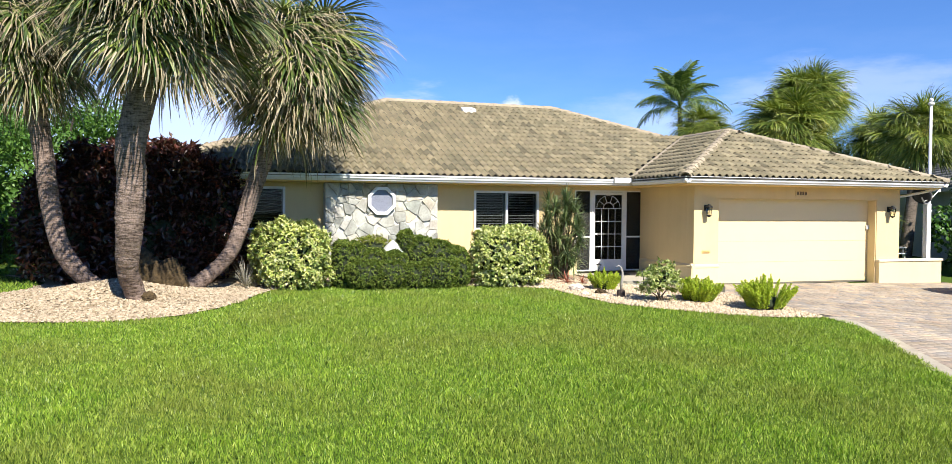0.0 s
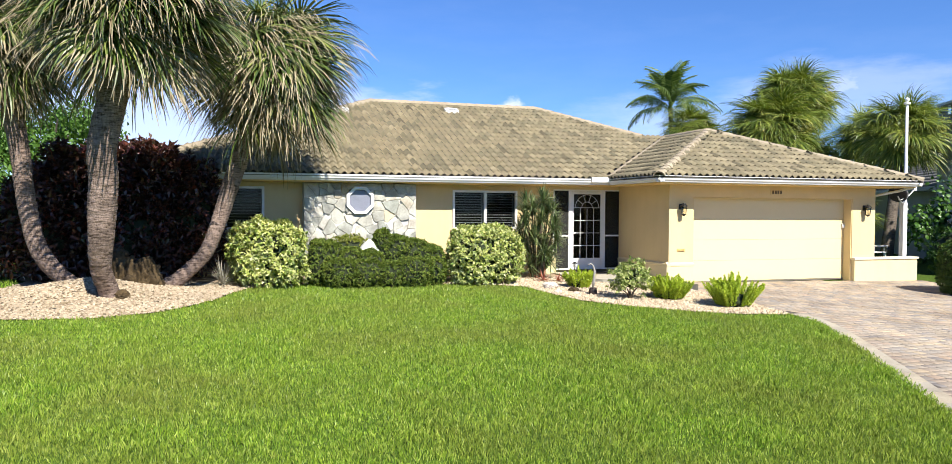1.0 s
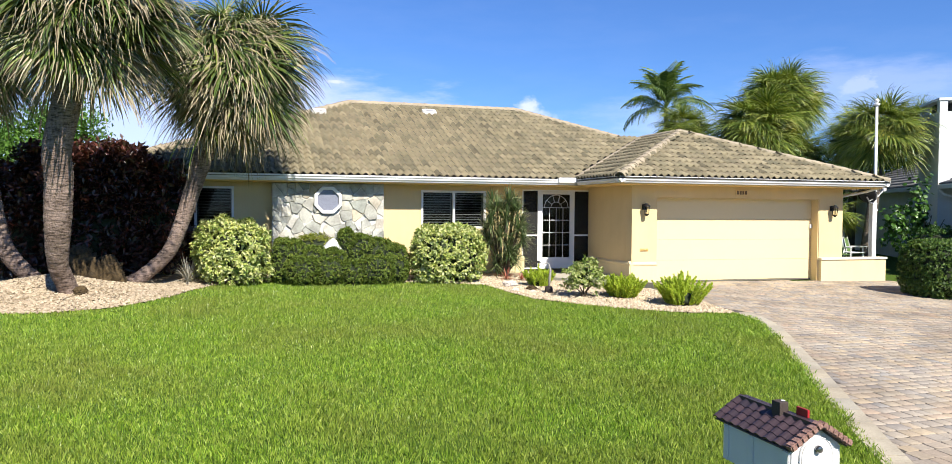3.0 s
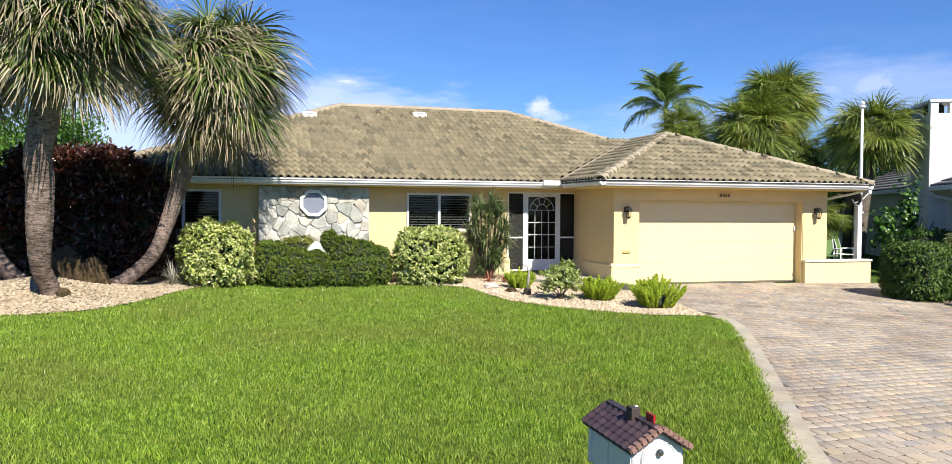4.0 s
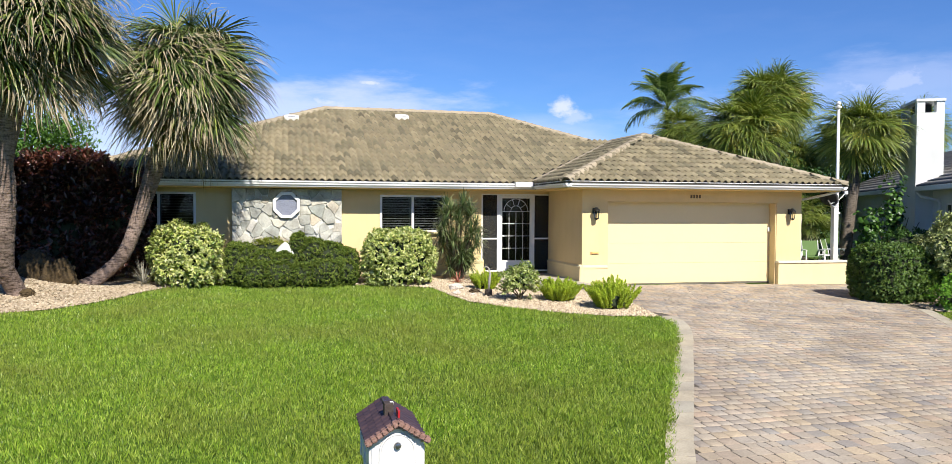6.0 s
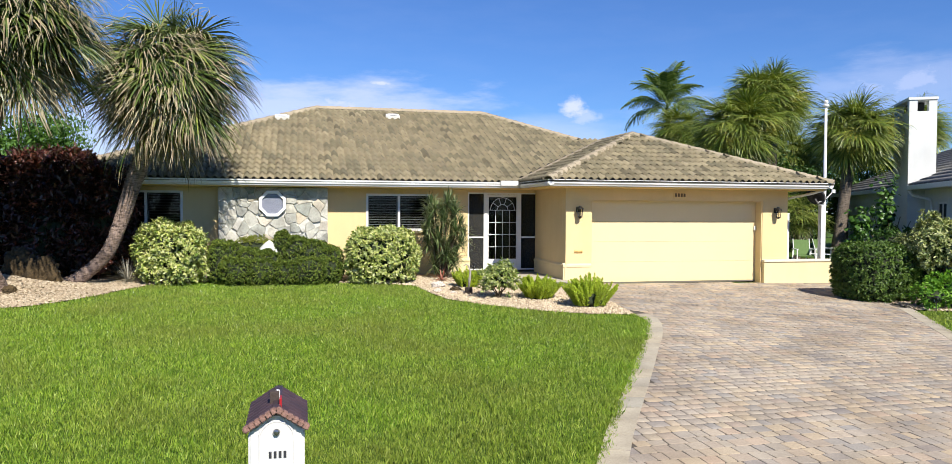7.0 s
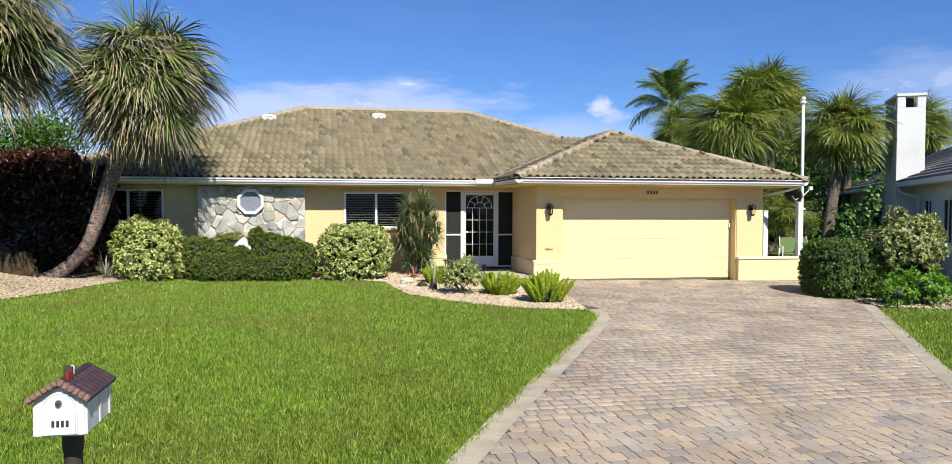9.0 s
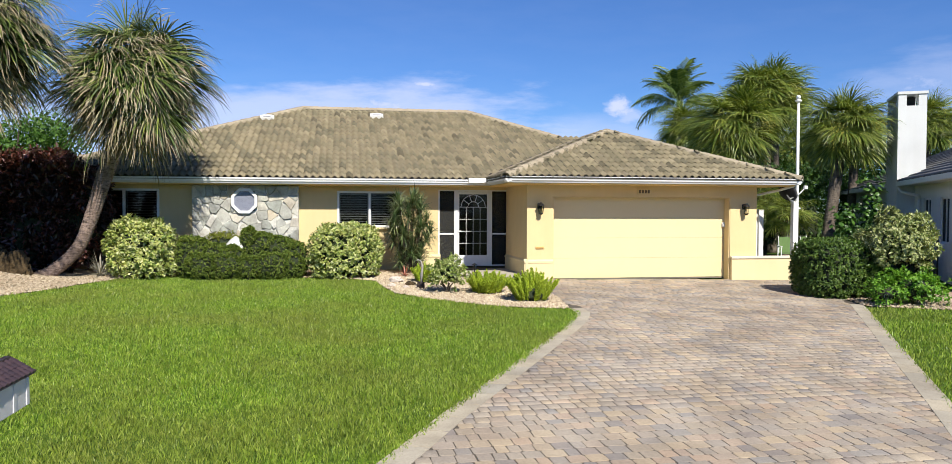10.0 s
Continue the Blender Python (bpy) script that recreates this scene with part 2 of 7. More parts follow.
# near-black: the darkness of an unlit room put into the surface colour
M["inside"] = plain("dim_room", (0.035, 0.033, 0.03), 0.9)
M["porch_inside"] = plain("porch_room", (0.22, 0.18, 0.11), 0.9)
M["bars"] = plain("plaque_marks", (0.12, 0.085, 0.05), 0.7)
M["dark_bars"] = plain("dark_marks", (0.03, 0.03, 0.035), 0.6)
M["trunk"] = bark("palm_trunk", (0.050, 0.034, 0.027), (0.32, 0.245, 0.205))
M["trunk_dark"] = bark("far_palm_trunk", (0.06, 0.05, 0.04), (0.2, 0.17, 0.14))
M["frond"] = leafy("palm_leaf", [(0.030, 0.052, 0.014), (0.115, 0.165, 0.030), (0.05, 0.085, 0.02), (0.235, 0.275, 0.06), (0.04, 0.07, 0.018), (0.29, 0.27, 0.14), (0.08, 0.125, 0.028), (0.035, 0.06, 0.015)], 0.38, 0.12, spec=0.4)
M["frond_tip"] = leafy("withered_leaf_tip", [(0.30, 0.25, 0.145), (0.43, 0.36, 0.25), (0.19, 0.15, 0.085), (0.35, 0.27, 0.18)], 0.6, 0.14)
M["frond_dry"] = leafy("dry_palm_leaf", [(0.28, 0.22, 0.145), (0.46, 0.38, 0.28), (0.14, 0.10, 0.065), (0.22, 0.22, 0.09), (0.38, 0.32, 0.22), (0.11, 0.12, 0.05)], 0.55, 0.14)
M["frond_far"] = leafy("far_palm_leaf", [(0.045, 0.08, 0.014), (0.25, 0.30, 0.045), (0.085, 0.14, 0.02), (0.42, 0.43, 0.11), (0.13, 0.195, 0.028), (0.05, 0.09, 0.015)], 0.38, 0.25, spec=0.45)
M["frond_coco"] = leafy("feather_palm_leaf", [(0.045, 0.085, 0.022), (0.14, 0.20, 0.045), (0.08, 0.13, 0.03), (0.22, 0.27, 0.08)], 0.36, 0.2, spec=0.45)
M["leaf_var"] = leafy("variegated_leaf", [(0.10, 0.17, 0.025), (0.34, 0.40, 0.085), (0.66, 0.64, 0.27), (0.16, 0.25, 0.04), (0.74, 0.72, 0.40), (0.27, 0.35, 0.07), (0.58, 0.58, 0.20)], 0.38, 0.25)
M["leaf_var2"] = leafy("airy_variegated_leaf", [(0.09, 0.14, 0.03), (0.28, 0.32, 0.11), (0.46, 0.47, 0.20), (0.11, 0.165, 0.04), (0.52, 0.52, 0.28), (0.20, 0.26, 0.07)], 0.4, 0.22)
M["leaf_small"] = leafy("small_shrub_leaf", [(0.10, 0.17, 0.025), (0.24, 0.31, 0.06), (0.48, 0.50, 0.20), (0.14, 0.22, 0.035), (0.60, 0.60, 0.32)], 0.38, 0.25)
M["leaf_box"] = leafy("clipped_hedge_leaf", [(0.045, 0.085, 0.013), (0.10, 0.15, 0.022), (0.17, 0.22, 0.036), (0.065, 0.11, 0.016), (0.23, 0.25, 0.045)], 0.5, 0.2, spec=0.2)
M["leaf_clip"] = leafy("clipped_shrub_leaf", [(0.03, 0.075, 0.012), (0.075, 0.14, 0.022), (0.14, 0.21, 0.036), (0.045, 0.095, 0.015)], 0.4, 0.18, spec=0.35)
M["leaf_dark"] = leafy("dark_glossy_leaf", [(0.02, 0.055, 0.010), (0.04, 0.095, 0.016), (0.075, 0.145, 0.025)], 0.42, 0.15, spec=0.3)
M["leaf_red"] = leafy("copper_leaf", [(0.035, 0.016, 0.013), (0.09, 0.028, 0.022), (0.045, 0.028, 0.016), (0.17, 0.045, 0.03), (0.040, 0.038, 0.018), (0.17, 0.045, 0.03)], 0.28, 0.2, spec=0.6)
M["leaf_tree"] = leafy("tree_leaf", [(0.06, 0.14, 0.022), (0.095, 0.20, 0.034), (0.15, 0.27, 0.05)], 0.45, 0.3)
M["fern"] = leafy("fern_leaf", [(0.20, 0.31, 0.02), (0.40, 0.51, 0.035), (0.55, 0.62, 0.07), (0.30, 0.41, 0.03)], 0.45, 0.35)
M["drac"] = leafy("strap_leaf", [(0.03, 0.055, 0.018), (0.06, 0.10, 0.03), (0.13, 0.17, 0.06), (0.30, 0.33, 0.16)], 0.28, 0.15, spec=0.5)
M["ivy"] = leafy("ground_vine_leaf", [(0.07, 0.19, 0.018), (0.15, 0.32, 0.03), (0.24, 0.42, 0.05)], 0.4, 0.3)
M["grass"] = leafy("grass_blade", [(0.073, 0.168, 0.014), (0.18, 0.31, 0.025), (0.335, 0.46, 0.05), (0.11, 0.22, 0.019), (0.46, 0.54, 0.12), (0.225, 0.38, 0.032)], 0.38, 0.32, spec=0.5, patch=0.44, clump=0.35)
M["branch"] = plain("shrub_branch", (0.10, 0.075, 0.05), 0.9)
M["mulch"] = by_piece("wood_chip", [(0.31, 0.235, 0.155), (0.46, 0.375, 0.265), (0.38, 0.305, 0.205), (0.54, 0.455, 0.335), (0.20, 0.15, 0.09), (0.43, 0.35, 0.25)], 0.9, True, 90, 0.2, 1.0, 0.3, 0.1)
M["bed"] = plain("bed_soil", (0.31, 0.235, 0.155), 0.95, var=0.4, scale=30, bump=0.5)
M["pebble"] = by_piece("pale_pebble", [(0.50, 0.415, 0.28), (0.62, 0.53, 0.38), (0.40, 0.31, 0.20), (0.54, 0.44, 0.31), (0.30, 0.22, 0.14), (0.58, 0.47, 0.35)], 0.8, True, 60, 0.2, 1.5, 0.3, 0.2)
M["rock"] = plain("coral_rock", (0.058, 0.038, 0.016), 0.95, var=0.85, scale=4, bump=1.0, bscale=16)
M["rock_pale"] = plain("pale_rock", (0.52, 0.45, 0.38), 0.9, var=0.2, scale=6, bump=0.5, bscale=20)
M["white_stone"] = plain("white_ornament", (0.50, 0.50, 0.47), 0.8, var=0.1, scale=8, bump=0.3)
M["drift"] = plain("driftwood", (0.31, 0.285, 0.25), 0.9, var=0.25, scale=14, bump=0.5)
M["post_wood"] = plain("dark_post", (0.05, 0.035, 0.028), 0.7, var=0.3, scale=14, bump=0.4)
M["mail_tile"] = by_piece("mailbox_tile", [(0.042, 0.028, 0.032), (0.065, 0.04, 0.043), (0.035, 0.026, 0.032)], 0.4, False, 120, 0.15, 6, 0.3, 0.5)
M["mail_trim"] = plain("copper_trim", (0.24, 0.135, 0.105), 0.7, var=0.45, scale=60, bump=0.6, bscale=90)
M["mail_white"] = plain("mailbox_paint", (0.60, 0.585, 0.57), 0.45, var=0.04, scale=10)
M["red"] = plain("flag_red", (0.32, 0.015, 0.02), 0.4)
M["grey_metal"] = plain("grey_metal", (0.35, 0.35, 0.36), 0.4, 0.6)
M["dish_grey"] = plain("dark_dish_paint", (0.035, 0.035, 0.038), 0.5)
M["steel"] = plain("steel_knob", (0.25, 0.25, 0.26), 0.25, 0.9)


def soil_under_grass():
    n = Nodes("lawn_soil")
    v = n.world_coords()
    a = n.noise(v, 0.5, 5)
    b = n.noise(v, 45, 4)
    col = n.mix(0.5, n.ramp(a, [(0.3, (0.046, 0.088, 0.011)), (0.7, (0.076, 0.122, 0.019))]), n.ramp(b, [(0.35, (0.027, 0.053, 0.006)), (0.65, (0.092, 0.145, 0.023))]))
    n.bump(b, 0.6, 0.03)
    return n.done(col, 0.95, 0, 0.1)


M["lawn"] = soil_under_grass()


# ---- building helpers ----
def thing(name, at=(0, 0, 0), label="", category="", group="", kind="", rz=0.0):
    ob = new(name)
    ob.matrix_world = pose(*at, 0, 0, rz)
    return tagged(ob, label, category, group, kind)


def part(name, bm, material, parent=None, label="", smooth=False):
    """One mesh object out of a bmesh, under a thing or a part."""
    me = bpy.data.meshes.new(name)
    bm.to_mesh(me)
    bm.free()
    me.materials.append(material)
    if smooth:
        me.polygons.foreach_set("use_smooth", [True] * len(me.polygons))
    ob = new(name, me)
    ob.parent = parent
    return tagged(ob, label) if label else ob


def raw(name, verts, faces, material, parent=None, label="", smooth=False):
    """One mesh object out of vertex and face lists or arrays."""
    me = bpy.data.meshes.new(name)
    if isinstance(faces, np.ndarray):
        k = faces.shape[1]
        v = np.asarray(verts, np.float32)
        me.vertices.add(len(v))
        me.vertices.foreach_set("co", v.ravel())
        me.loops.add(faces.size)
        me.loops.foreach_set("vertex_index", faces.astype(np.int32).ravel())
        me.polygons.add(len(faces))
        me.polygons.foreach_set("loop_start", np.arange(0, faces.size, k, dtype=np.int32))
        me.update(calc_edges=True)
    else:
        me.from_pydata([tuple(v) for v in verts], [], [tuple(f) for f in faces])
    me.materials.append(material)
    if smooth:
        me.polygons.foreach_set("use_smooth", [True] * len(me.polygons))
    ob = new(name, me)
    ob.parent = parent
    return tagged(ob, label) if label else ob


def piece(name, me, parent, m):
    """An object of its own on shared mesh data."""
    ob = bpy.data.objects.new(name, me)
    scene.collection.objects.link(ob)
    ob.parent = parent
    ob.matrix_local = m
    return ob


def box(bm, x0, x1, y0, y1, z0, z1, bevel=0.0):
    r = bmesh.ops.create_cube(bm, size=1.0, matrix=Matrix.LocRotScale(((x0 + x1) / 2, (y0 + y1) / 2, (z0 + z1) / 2), None, (abs(x1 - x0), abs(y1 - y0), abs(z1 - z0))))
    if bevel:
        es = list({e for v in r["verts"] for e in v.link_edges})
        bmesh.ops.bevel(bm, geom=es, offset=bevel, segments=2, affect="EDGES", profile=0.6)
    return r["verts"]


def boxes(*specs, bevel=0.0):
    bm = bmesh.new()
    for s in specs:
        box(bm, *s, bevel=bevel)
    return bm


def lathe(profile, segs=16):
    """A turned shape from (radius, z) pairs."""
    bm = bmesh.new()
    rings = [[bm.verts.new((r * math.cos(2 * math.pi * i / segs), r * math.sin(2 * math.pi * i / segs), z)) for i in range(segs)] for r, z in profile]
    for a, b in zip(rings, rings[1:]):
        for i in range(segs):
            bm.faces.new((a[i], a[(i + 1) % segs], b[(i + 1) % segs], b[i]))
    bm.faces.new(rings[0][::-1])
    bm.faces.new(rings[-1])
    return bm


def tube(bm, points, radii, segs=10):
    """A tapered tube along points, its frame carried along without twist."""
    pts = [Vector(p) for p in points]
    rings = []
    a = None
    for i, p in enumerate(pts):
        d = (pts[min(i + 1, len(pts) - 1)] - pts[max(i - 1, 0)]).normalized()
        a = d.orthogonal().normalized() if a is None else (a - d * a.dot(d)).normalized()
        b = d.cross(a)
        r = radii[i] if isinstance(radii, (list, tuple)) else radii
        rings.append([bm.verts.new(p + r * (math.cos(2 * math.pi * k / segs) * a + math.sin(2 * math.pi * k / segs) * b)) for k in range(segs)])
    for a0, b0 in zip(rings, rings[1:]):
        for k in range(segs):
            bm.faces.new((a0[k], a0[(k + 1) % segs], b0[(k + 1) % segs], b0[k]))
    bm.faces.new(rings[0][::-1])
    bm.faces.new(rings[-1])
    bmesh.ops.recalc_face_normals(bm, faces=bm.faces)
    return bm


def extrude_profile(bm, profile, a, b, out, up=Vector((0, 0, 1)), cap=True):
    """Sweep a profile of (outwards, up) pairs from a to b."""
    a, b, out = Vector(a), Vector(b), Vector(out)
    va = [bm.verts.new(a + out * p + up * q) for p, q in profile]
    vb = [bm.verts.new(b + out * p + up * q) for p, q in profile]
    n = len(profile)
    for i in range(n):
        bm.faces.new((va[i], va[(i + 1) % n], vb[(i + 1) % n], vb[i]))
    if cap:
        bm.faces.new(va[::-1])
        bm.faces.new(vb)
    bmesh.ops.recalc_face_normals(bm, faces=bm.faces)


def inside(poly, x, y):
    hit = False
    for (x0, y0), (x1, y1) in zip(poly, poly[1:] + poly[:1]):
        if (y0 > y) != (y1 > y) and x < (x1 - x0) * (y - y0) / (y1 - y0) + x0:
            hit = not hit
    return hit


def inside_many(poly, x, y):
    hit = np.zeros(len(x), bool)
    for (x0, y0), (x1, y1) in zip(poly, poly[1:] + poly[:1]):
        if y0 == y1:
            continue
        hit ^= ((y0 > y) != (y1 > y)) & (x < (x1 - x0) * (y - y0) / (y1 - y0) + x0)
    return hit


def ground_z(x, y):
    """The lie of the land: it falls gently towards the street, with a mound under the palms."""
    x = np.asarray(x, float)
    y = np.asarray(y, float)
    xc, yc = np.clip(x, -18, 10), np.clip(y, -16, 3)
    z = 0.0035 - 0.0113 * xc + 0.031 * yc
    d = np.sqrt(((x + 13.3) / 2.9) ** 2 + ((y + 0.9) / 2.15) ** 2)
    k = np.clip(1 - d, 0, 1)
    return z + 0.50 * k * k * (3 - 2 * k) ** 0.5 * 0.75


def gz(x, y):
    return float(ground_z(x, y))

# ---- ground, beds, drive ----
LAWN_EDGE = [(-30.0, -2.2), (-17.0, -2.5), (-14.6, -2.97), (-13.8, -3.12), (-12.95, -3.12), (-12.1, -2.72), (-11.55, -2.15), (-11.12, -1.45), (-10.85, -0.5), (-10.55, 0.2), (-9.9, 0.62), (-9.0, 0.78),
             (-7.6, 0.68), (-6.3, 0.5), (-5.2, 0.22), (-4.55, -0.2), (-4.4, -1.2), (-4.2, -2.3), (-3.5, -3.25), (-2.6, -4.05), (-1.8, -4.45), (-1.25, -4.55), (-0.95, -4.60)]
DRIVE_LEFT = [(-0.95, -4.60), (-0.93, -4.95), (-1.03, -5.25), (-1.20, -5.70), (-1.65, -6.58), (-2.20, -7.53), (-2.94, -8.85), (-3.73, -10.22), (-4.25, -11.12), (-4.78, -12.12), (-5.53, -13.47), (-6.13, -14.6), (-6.85, -15.8)]
DRIVE_RIGHT = [(5.55, -4.4), (5.35, -4.78), (4.55, -6.15), (3.4, -8.1), (2.4, -9.8), (1.48, -11.38), (-0.1, -14.0), (-0.85, -15.3), (-1.65, -16.6)]
LAWN = [(-30.0, -16.0)] + LAWN_EDGE + [(x + 0.03, y - 0.015) for x, y in DRIVE_LEFT[1:]] + [(-7.0, -16.0)]
SIDE_LAWN = [(-30, -2.2), (-17.0, -2.45), (-16.5, -1.6), (-15.7, -0.5), (-15.1, 0.8), (-15.2, 2.2), (-17, 4), (-17, 14), (-30, 14)]

xs = sorted(set(list(np.linspace(-400, -32, 12)) + list(np.arange(-32, 24, 0.5)) + list(np.linspace(24, 400, 12))))
ys = sorted(set(list(np.linspace(-300, -26, 8)) + list(np.arange(-26, 16, 0.5)) + list(np.linspace(16, 500, 12))))
gx, gy = np.meshgrid(np.array(xs), np.array(ys))
gv = np.c_[gx.ravel(), gy.ravel(), (ground_z(gx, gy) - 0.01).ravel()]
nx, ny = len(xs), len(ys)
gi = (np.arange(ny - 1)[:, None] * nx + np.arange(nx - 1)[None, :]).ravel()
ground = raw("ground", gv, np.c_[gi, gi + 1, gi + nx + 1, gi + nx], M["lawn"], smooth=True)
tagged(ground, "green lawn falling gently from the house to the street", "ground", kind="structure")


def blades(name, poly, x0, x1, y0, y1, per_m2, parent=None, h=(0.035, 0.075), w=(0.003, 0.006), seed=1, mat="grass"):
    """Single grass blades, each bent over a little."""
    rng = np.random.default_rng(seed)
    n = int((x1 - x0) * (y1 - y0) * per_m2)
    x, y = rng.uniform(x0, x1, n), rng.uniform(y0, y1, n)
    thick = np.clip(1.0 - (y + 12.0) * 0.052, 0.38, 1.0)
    keep = inside_many(poly, x, y) & (rng.uniform(0, 1, n) < thick)
    x, y, thick = x[keep], y[keep], thick[keep]
    n = len(x)
    x, y = x + rng.normal(0, 0.03, n), y + rng.normal(0, 0.03, n)
    z = ground_z(x, y) - 0.012
    a = rng.uniform(0, 2 * np.pi, n)
    tuft = 0.75 + 0.5 * (0.5 + 0.5 * np.sin(x * 3.1 + 2 * np.sin(y * 1.7)) * np.sin(y * 2.7 + 1.3 * np.sin(x * 2.1)))
    cell = np.floor(x / 0.032 + 0.35 * np.sin(y * 31)) * 73.13 + np.floor(y / 0.045 + 0.35 * np.sin(x * 29)) * 19.71
    rand = np.abs(np.sin(cell * 12.9898) * 43758.5453) % 1.0
    hh = rng.uniform(*h, n) * tuft * (0.62 + 0.76 * rand)
    ww = rng.uniform(*w, n) / thick ** 0.7
    lean = rng.uniform(0.05, 0.60, n) * hh
    b = (rand * 977.0) % (2 * np.pi) + rng.normal(0, 0.9, n)
    v = np.zeros((n, 4, 3), np.float32)
    cx, cy = np.cos(a) * ww, np.sin(a) * ww
    lx, ly = np.cos(b) * lean, np.sin(b) * lean
    v[:, 0] = np.c_[x - cx, y - cy, z]
    v[:, 1] = np.c_[x + cx, y + cy, z]
    v[:, 2] = np.c_[x + cx * 0.8 + lx * 0.35, y + cy * 0.8 + ly * 0.35, z + hh * 0.6]
    v[:, 3] = np.c_[x + lx, y + ly, z + hh]
    f = np.arange(n * 4, dtype=np.int32).reshape(n, 4)
    ob = raw(name, v.reshape(-1, 3), f, M[mat], parent)
    return ob


g = blades("grass", LAWN, -19, 0, -14.2, 1.2, 5200, None, (0.026, 0.060), (0.0019, 0.0036))
tagged(g, "thick green lawn grass with paler dry patches", "grass", kind="stuff")
g = blades("grass", LAWN, -24, -5, -16.0, -14.2, 1800, None, (0.03, 0.06), (0.003, 0.006), 6)
tagged(g, "green lawn grass beside the street", "grass", kind="stuff")
g = blades("grass", SIDE_LAWN, -26, -15, -2.5, 12, 700, seed=5, w=(0.004, 0.007))
tagged(g, "green grass beside the mulch mound", "grass", kind="stuff")
M["dry_turf"] = leafy("dry_turf_blade", [(0.10, 0.09, 0.03), (0.17, 0.12, 0.05), (0.09, 0.13, 0.02), (0.12, 0.085, 0.04)], 0.6, 0.2)
edge = [(x + 0.05, y - 0.025) for x, y in DRIVE_LEFT] + [(x - 0.09, y + 0.045) for x, y in DRIVE_LEFT[::-1]]
g = blades("grass", edge, -6.9, -0.8, -14.2, -4.5, 8000, seed=12, h=(0.03, 0.062), w=(0.002, 0.004))
tagged(g, "dense uncut grass along the border of the drive", "grass", kind="stuff")
fringe = [(x + 0.09, y - 0.045) for x, y in DRIVE_LEFT] + [(x + 0.03, y - 0.015) for x, y in DRIVE_LEFT[::-1]]
g = blades("dry_turf", fringe, -6, -0.8, -14.2, -4.5, 2600, seed=9, h=(0.010, 0.030), w=(0.002, 0.004), mat="dry_turf")
tagged(g, "thin dry turf along the edge of the drive", "grass", kind="stuff")
RIGHT_LAWN = [(5.75, -4.75)] + [(x - 0.08, y - 0.04) for x, y in DRIVE_RIGHT[1:]] + [(12, -14), (14, -5.2), (9.5, -4.9), (7.6, -5.2), (6.6, -5.0)]
g = blades("grass", RIGHT_LAWN, 0, 13, -12.5, -3.8, 1300, seed=2)
tagged(g, "green strip of grass beside the drive", "grass", kind="stuff")


def sheet(name, poly, lift, material, label, cell=0.25, parent=None):
    """A ground covering that follows the land, cut to an outline."""
    bm = bmesh.new()
    vs = [bm.verts.new((x, y, 0)) for x, y in poly]
    bm.faces.new(vs)
    x0, x1 = min(p[0] for p in poly), max(p[0] for p in poly)
    y0, y1 = min(p[1] for p in poly), max(p[1] for p in poly)
    k = x0 + cell
    while k < x1:
        bmesh.ops.bisect_plane(bm, geom=bm.verts[:] + bm.edges[:] + bm.faces[:], plane_co=(k, 0, 0), plane_no=(1, 0, 0))
        k += cell
    k = y0 + cell
    while k < y1:
        bmesh.ops.bisect_plane(bm, geom=bm.verts[:] + bm.edges[:] + bm.faces[:], plane_co=(0, k, 0), plane_no=(0, 1, 0))
        k += cell
    for v in bm.verts:
        v.co.z = gz(v.co.x, v.co.y) + lift
    bmesh.ops.recalc_face_normals(bm, faces=bm.faces)
    for f in bm.faces:
        if f.normal.z < 0:
            f.normal_flip()
    ob = part(name, bm, material, parent, smooth=True)
    return tagged(ob, label, name.replace("_", " "), kind="structure")


PALM_BED = [(-16.6, -2.3)] + LAWN_EDGE[2:13] + [(-7.6, 2.3), (-12.0, 2.3), (-16.2, 3.4), (-15.0, 1.8), (-15.1, 0.6), (-15.7, -0.6), (-16.5, -1.6)]
FRONT_BED = LAWN_EDGE[12:] + [(-0.78, -3.2), (-0.85, -1.4), (-1.25, -0.35), (-2.2, 0.1), (-2.75, 0.7), (-2.78, 2.3), (-7.6, 2.3)]
sheet("mulch_bed", PALM_BED, 0.012, M["bed"], "mounded bed of pale wood chips under the palms")
sheet("pebble_bed", FRONT_BED, 0.014, M["bed"], "planting bed of pale pebbles before the entry")


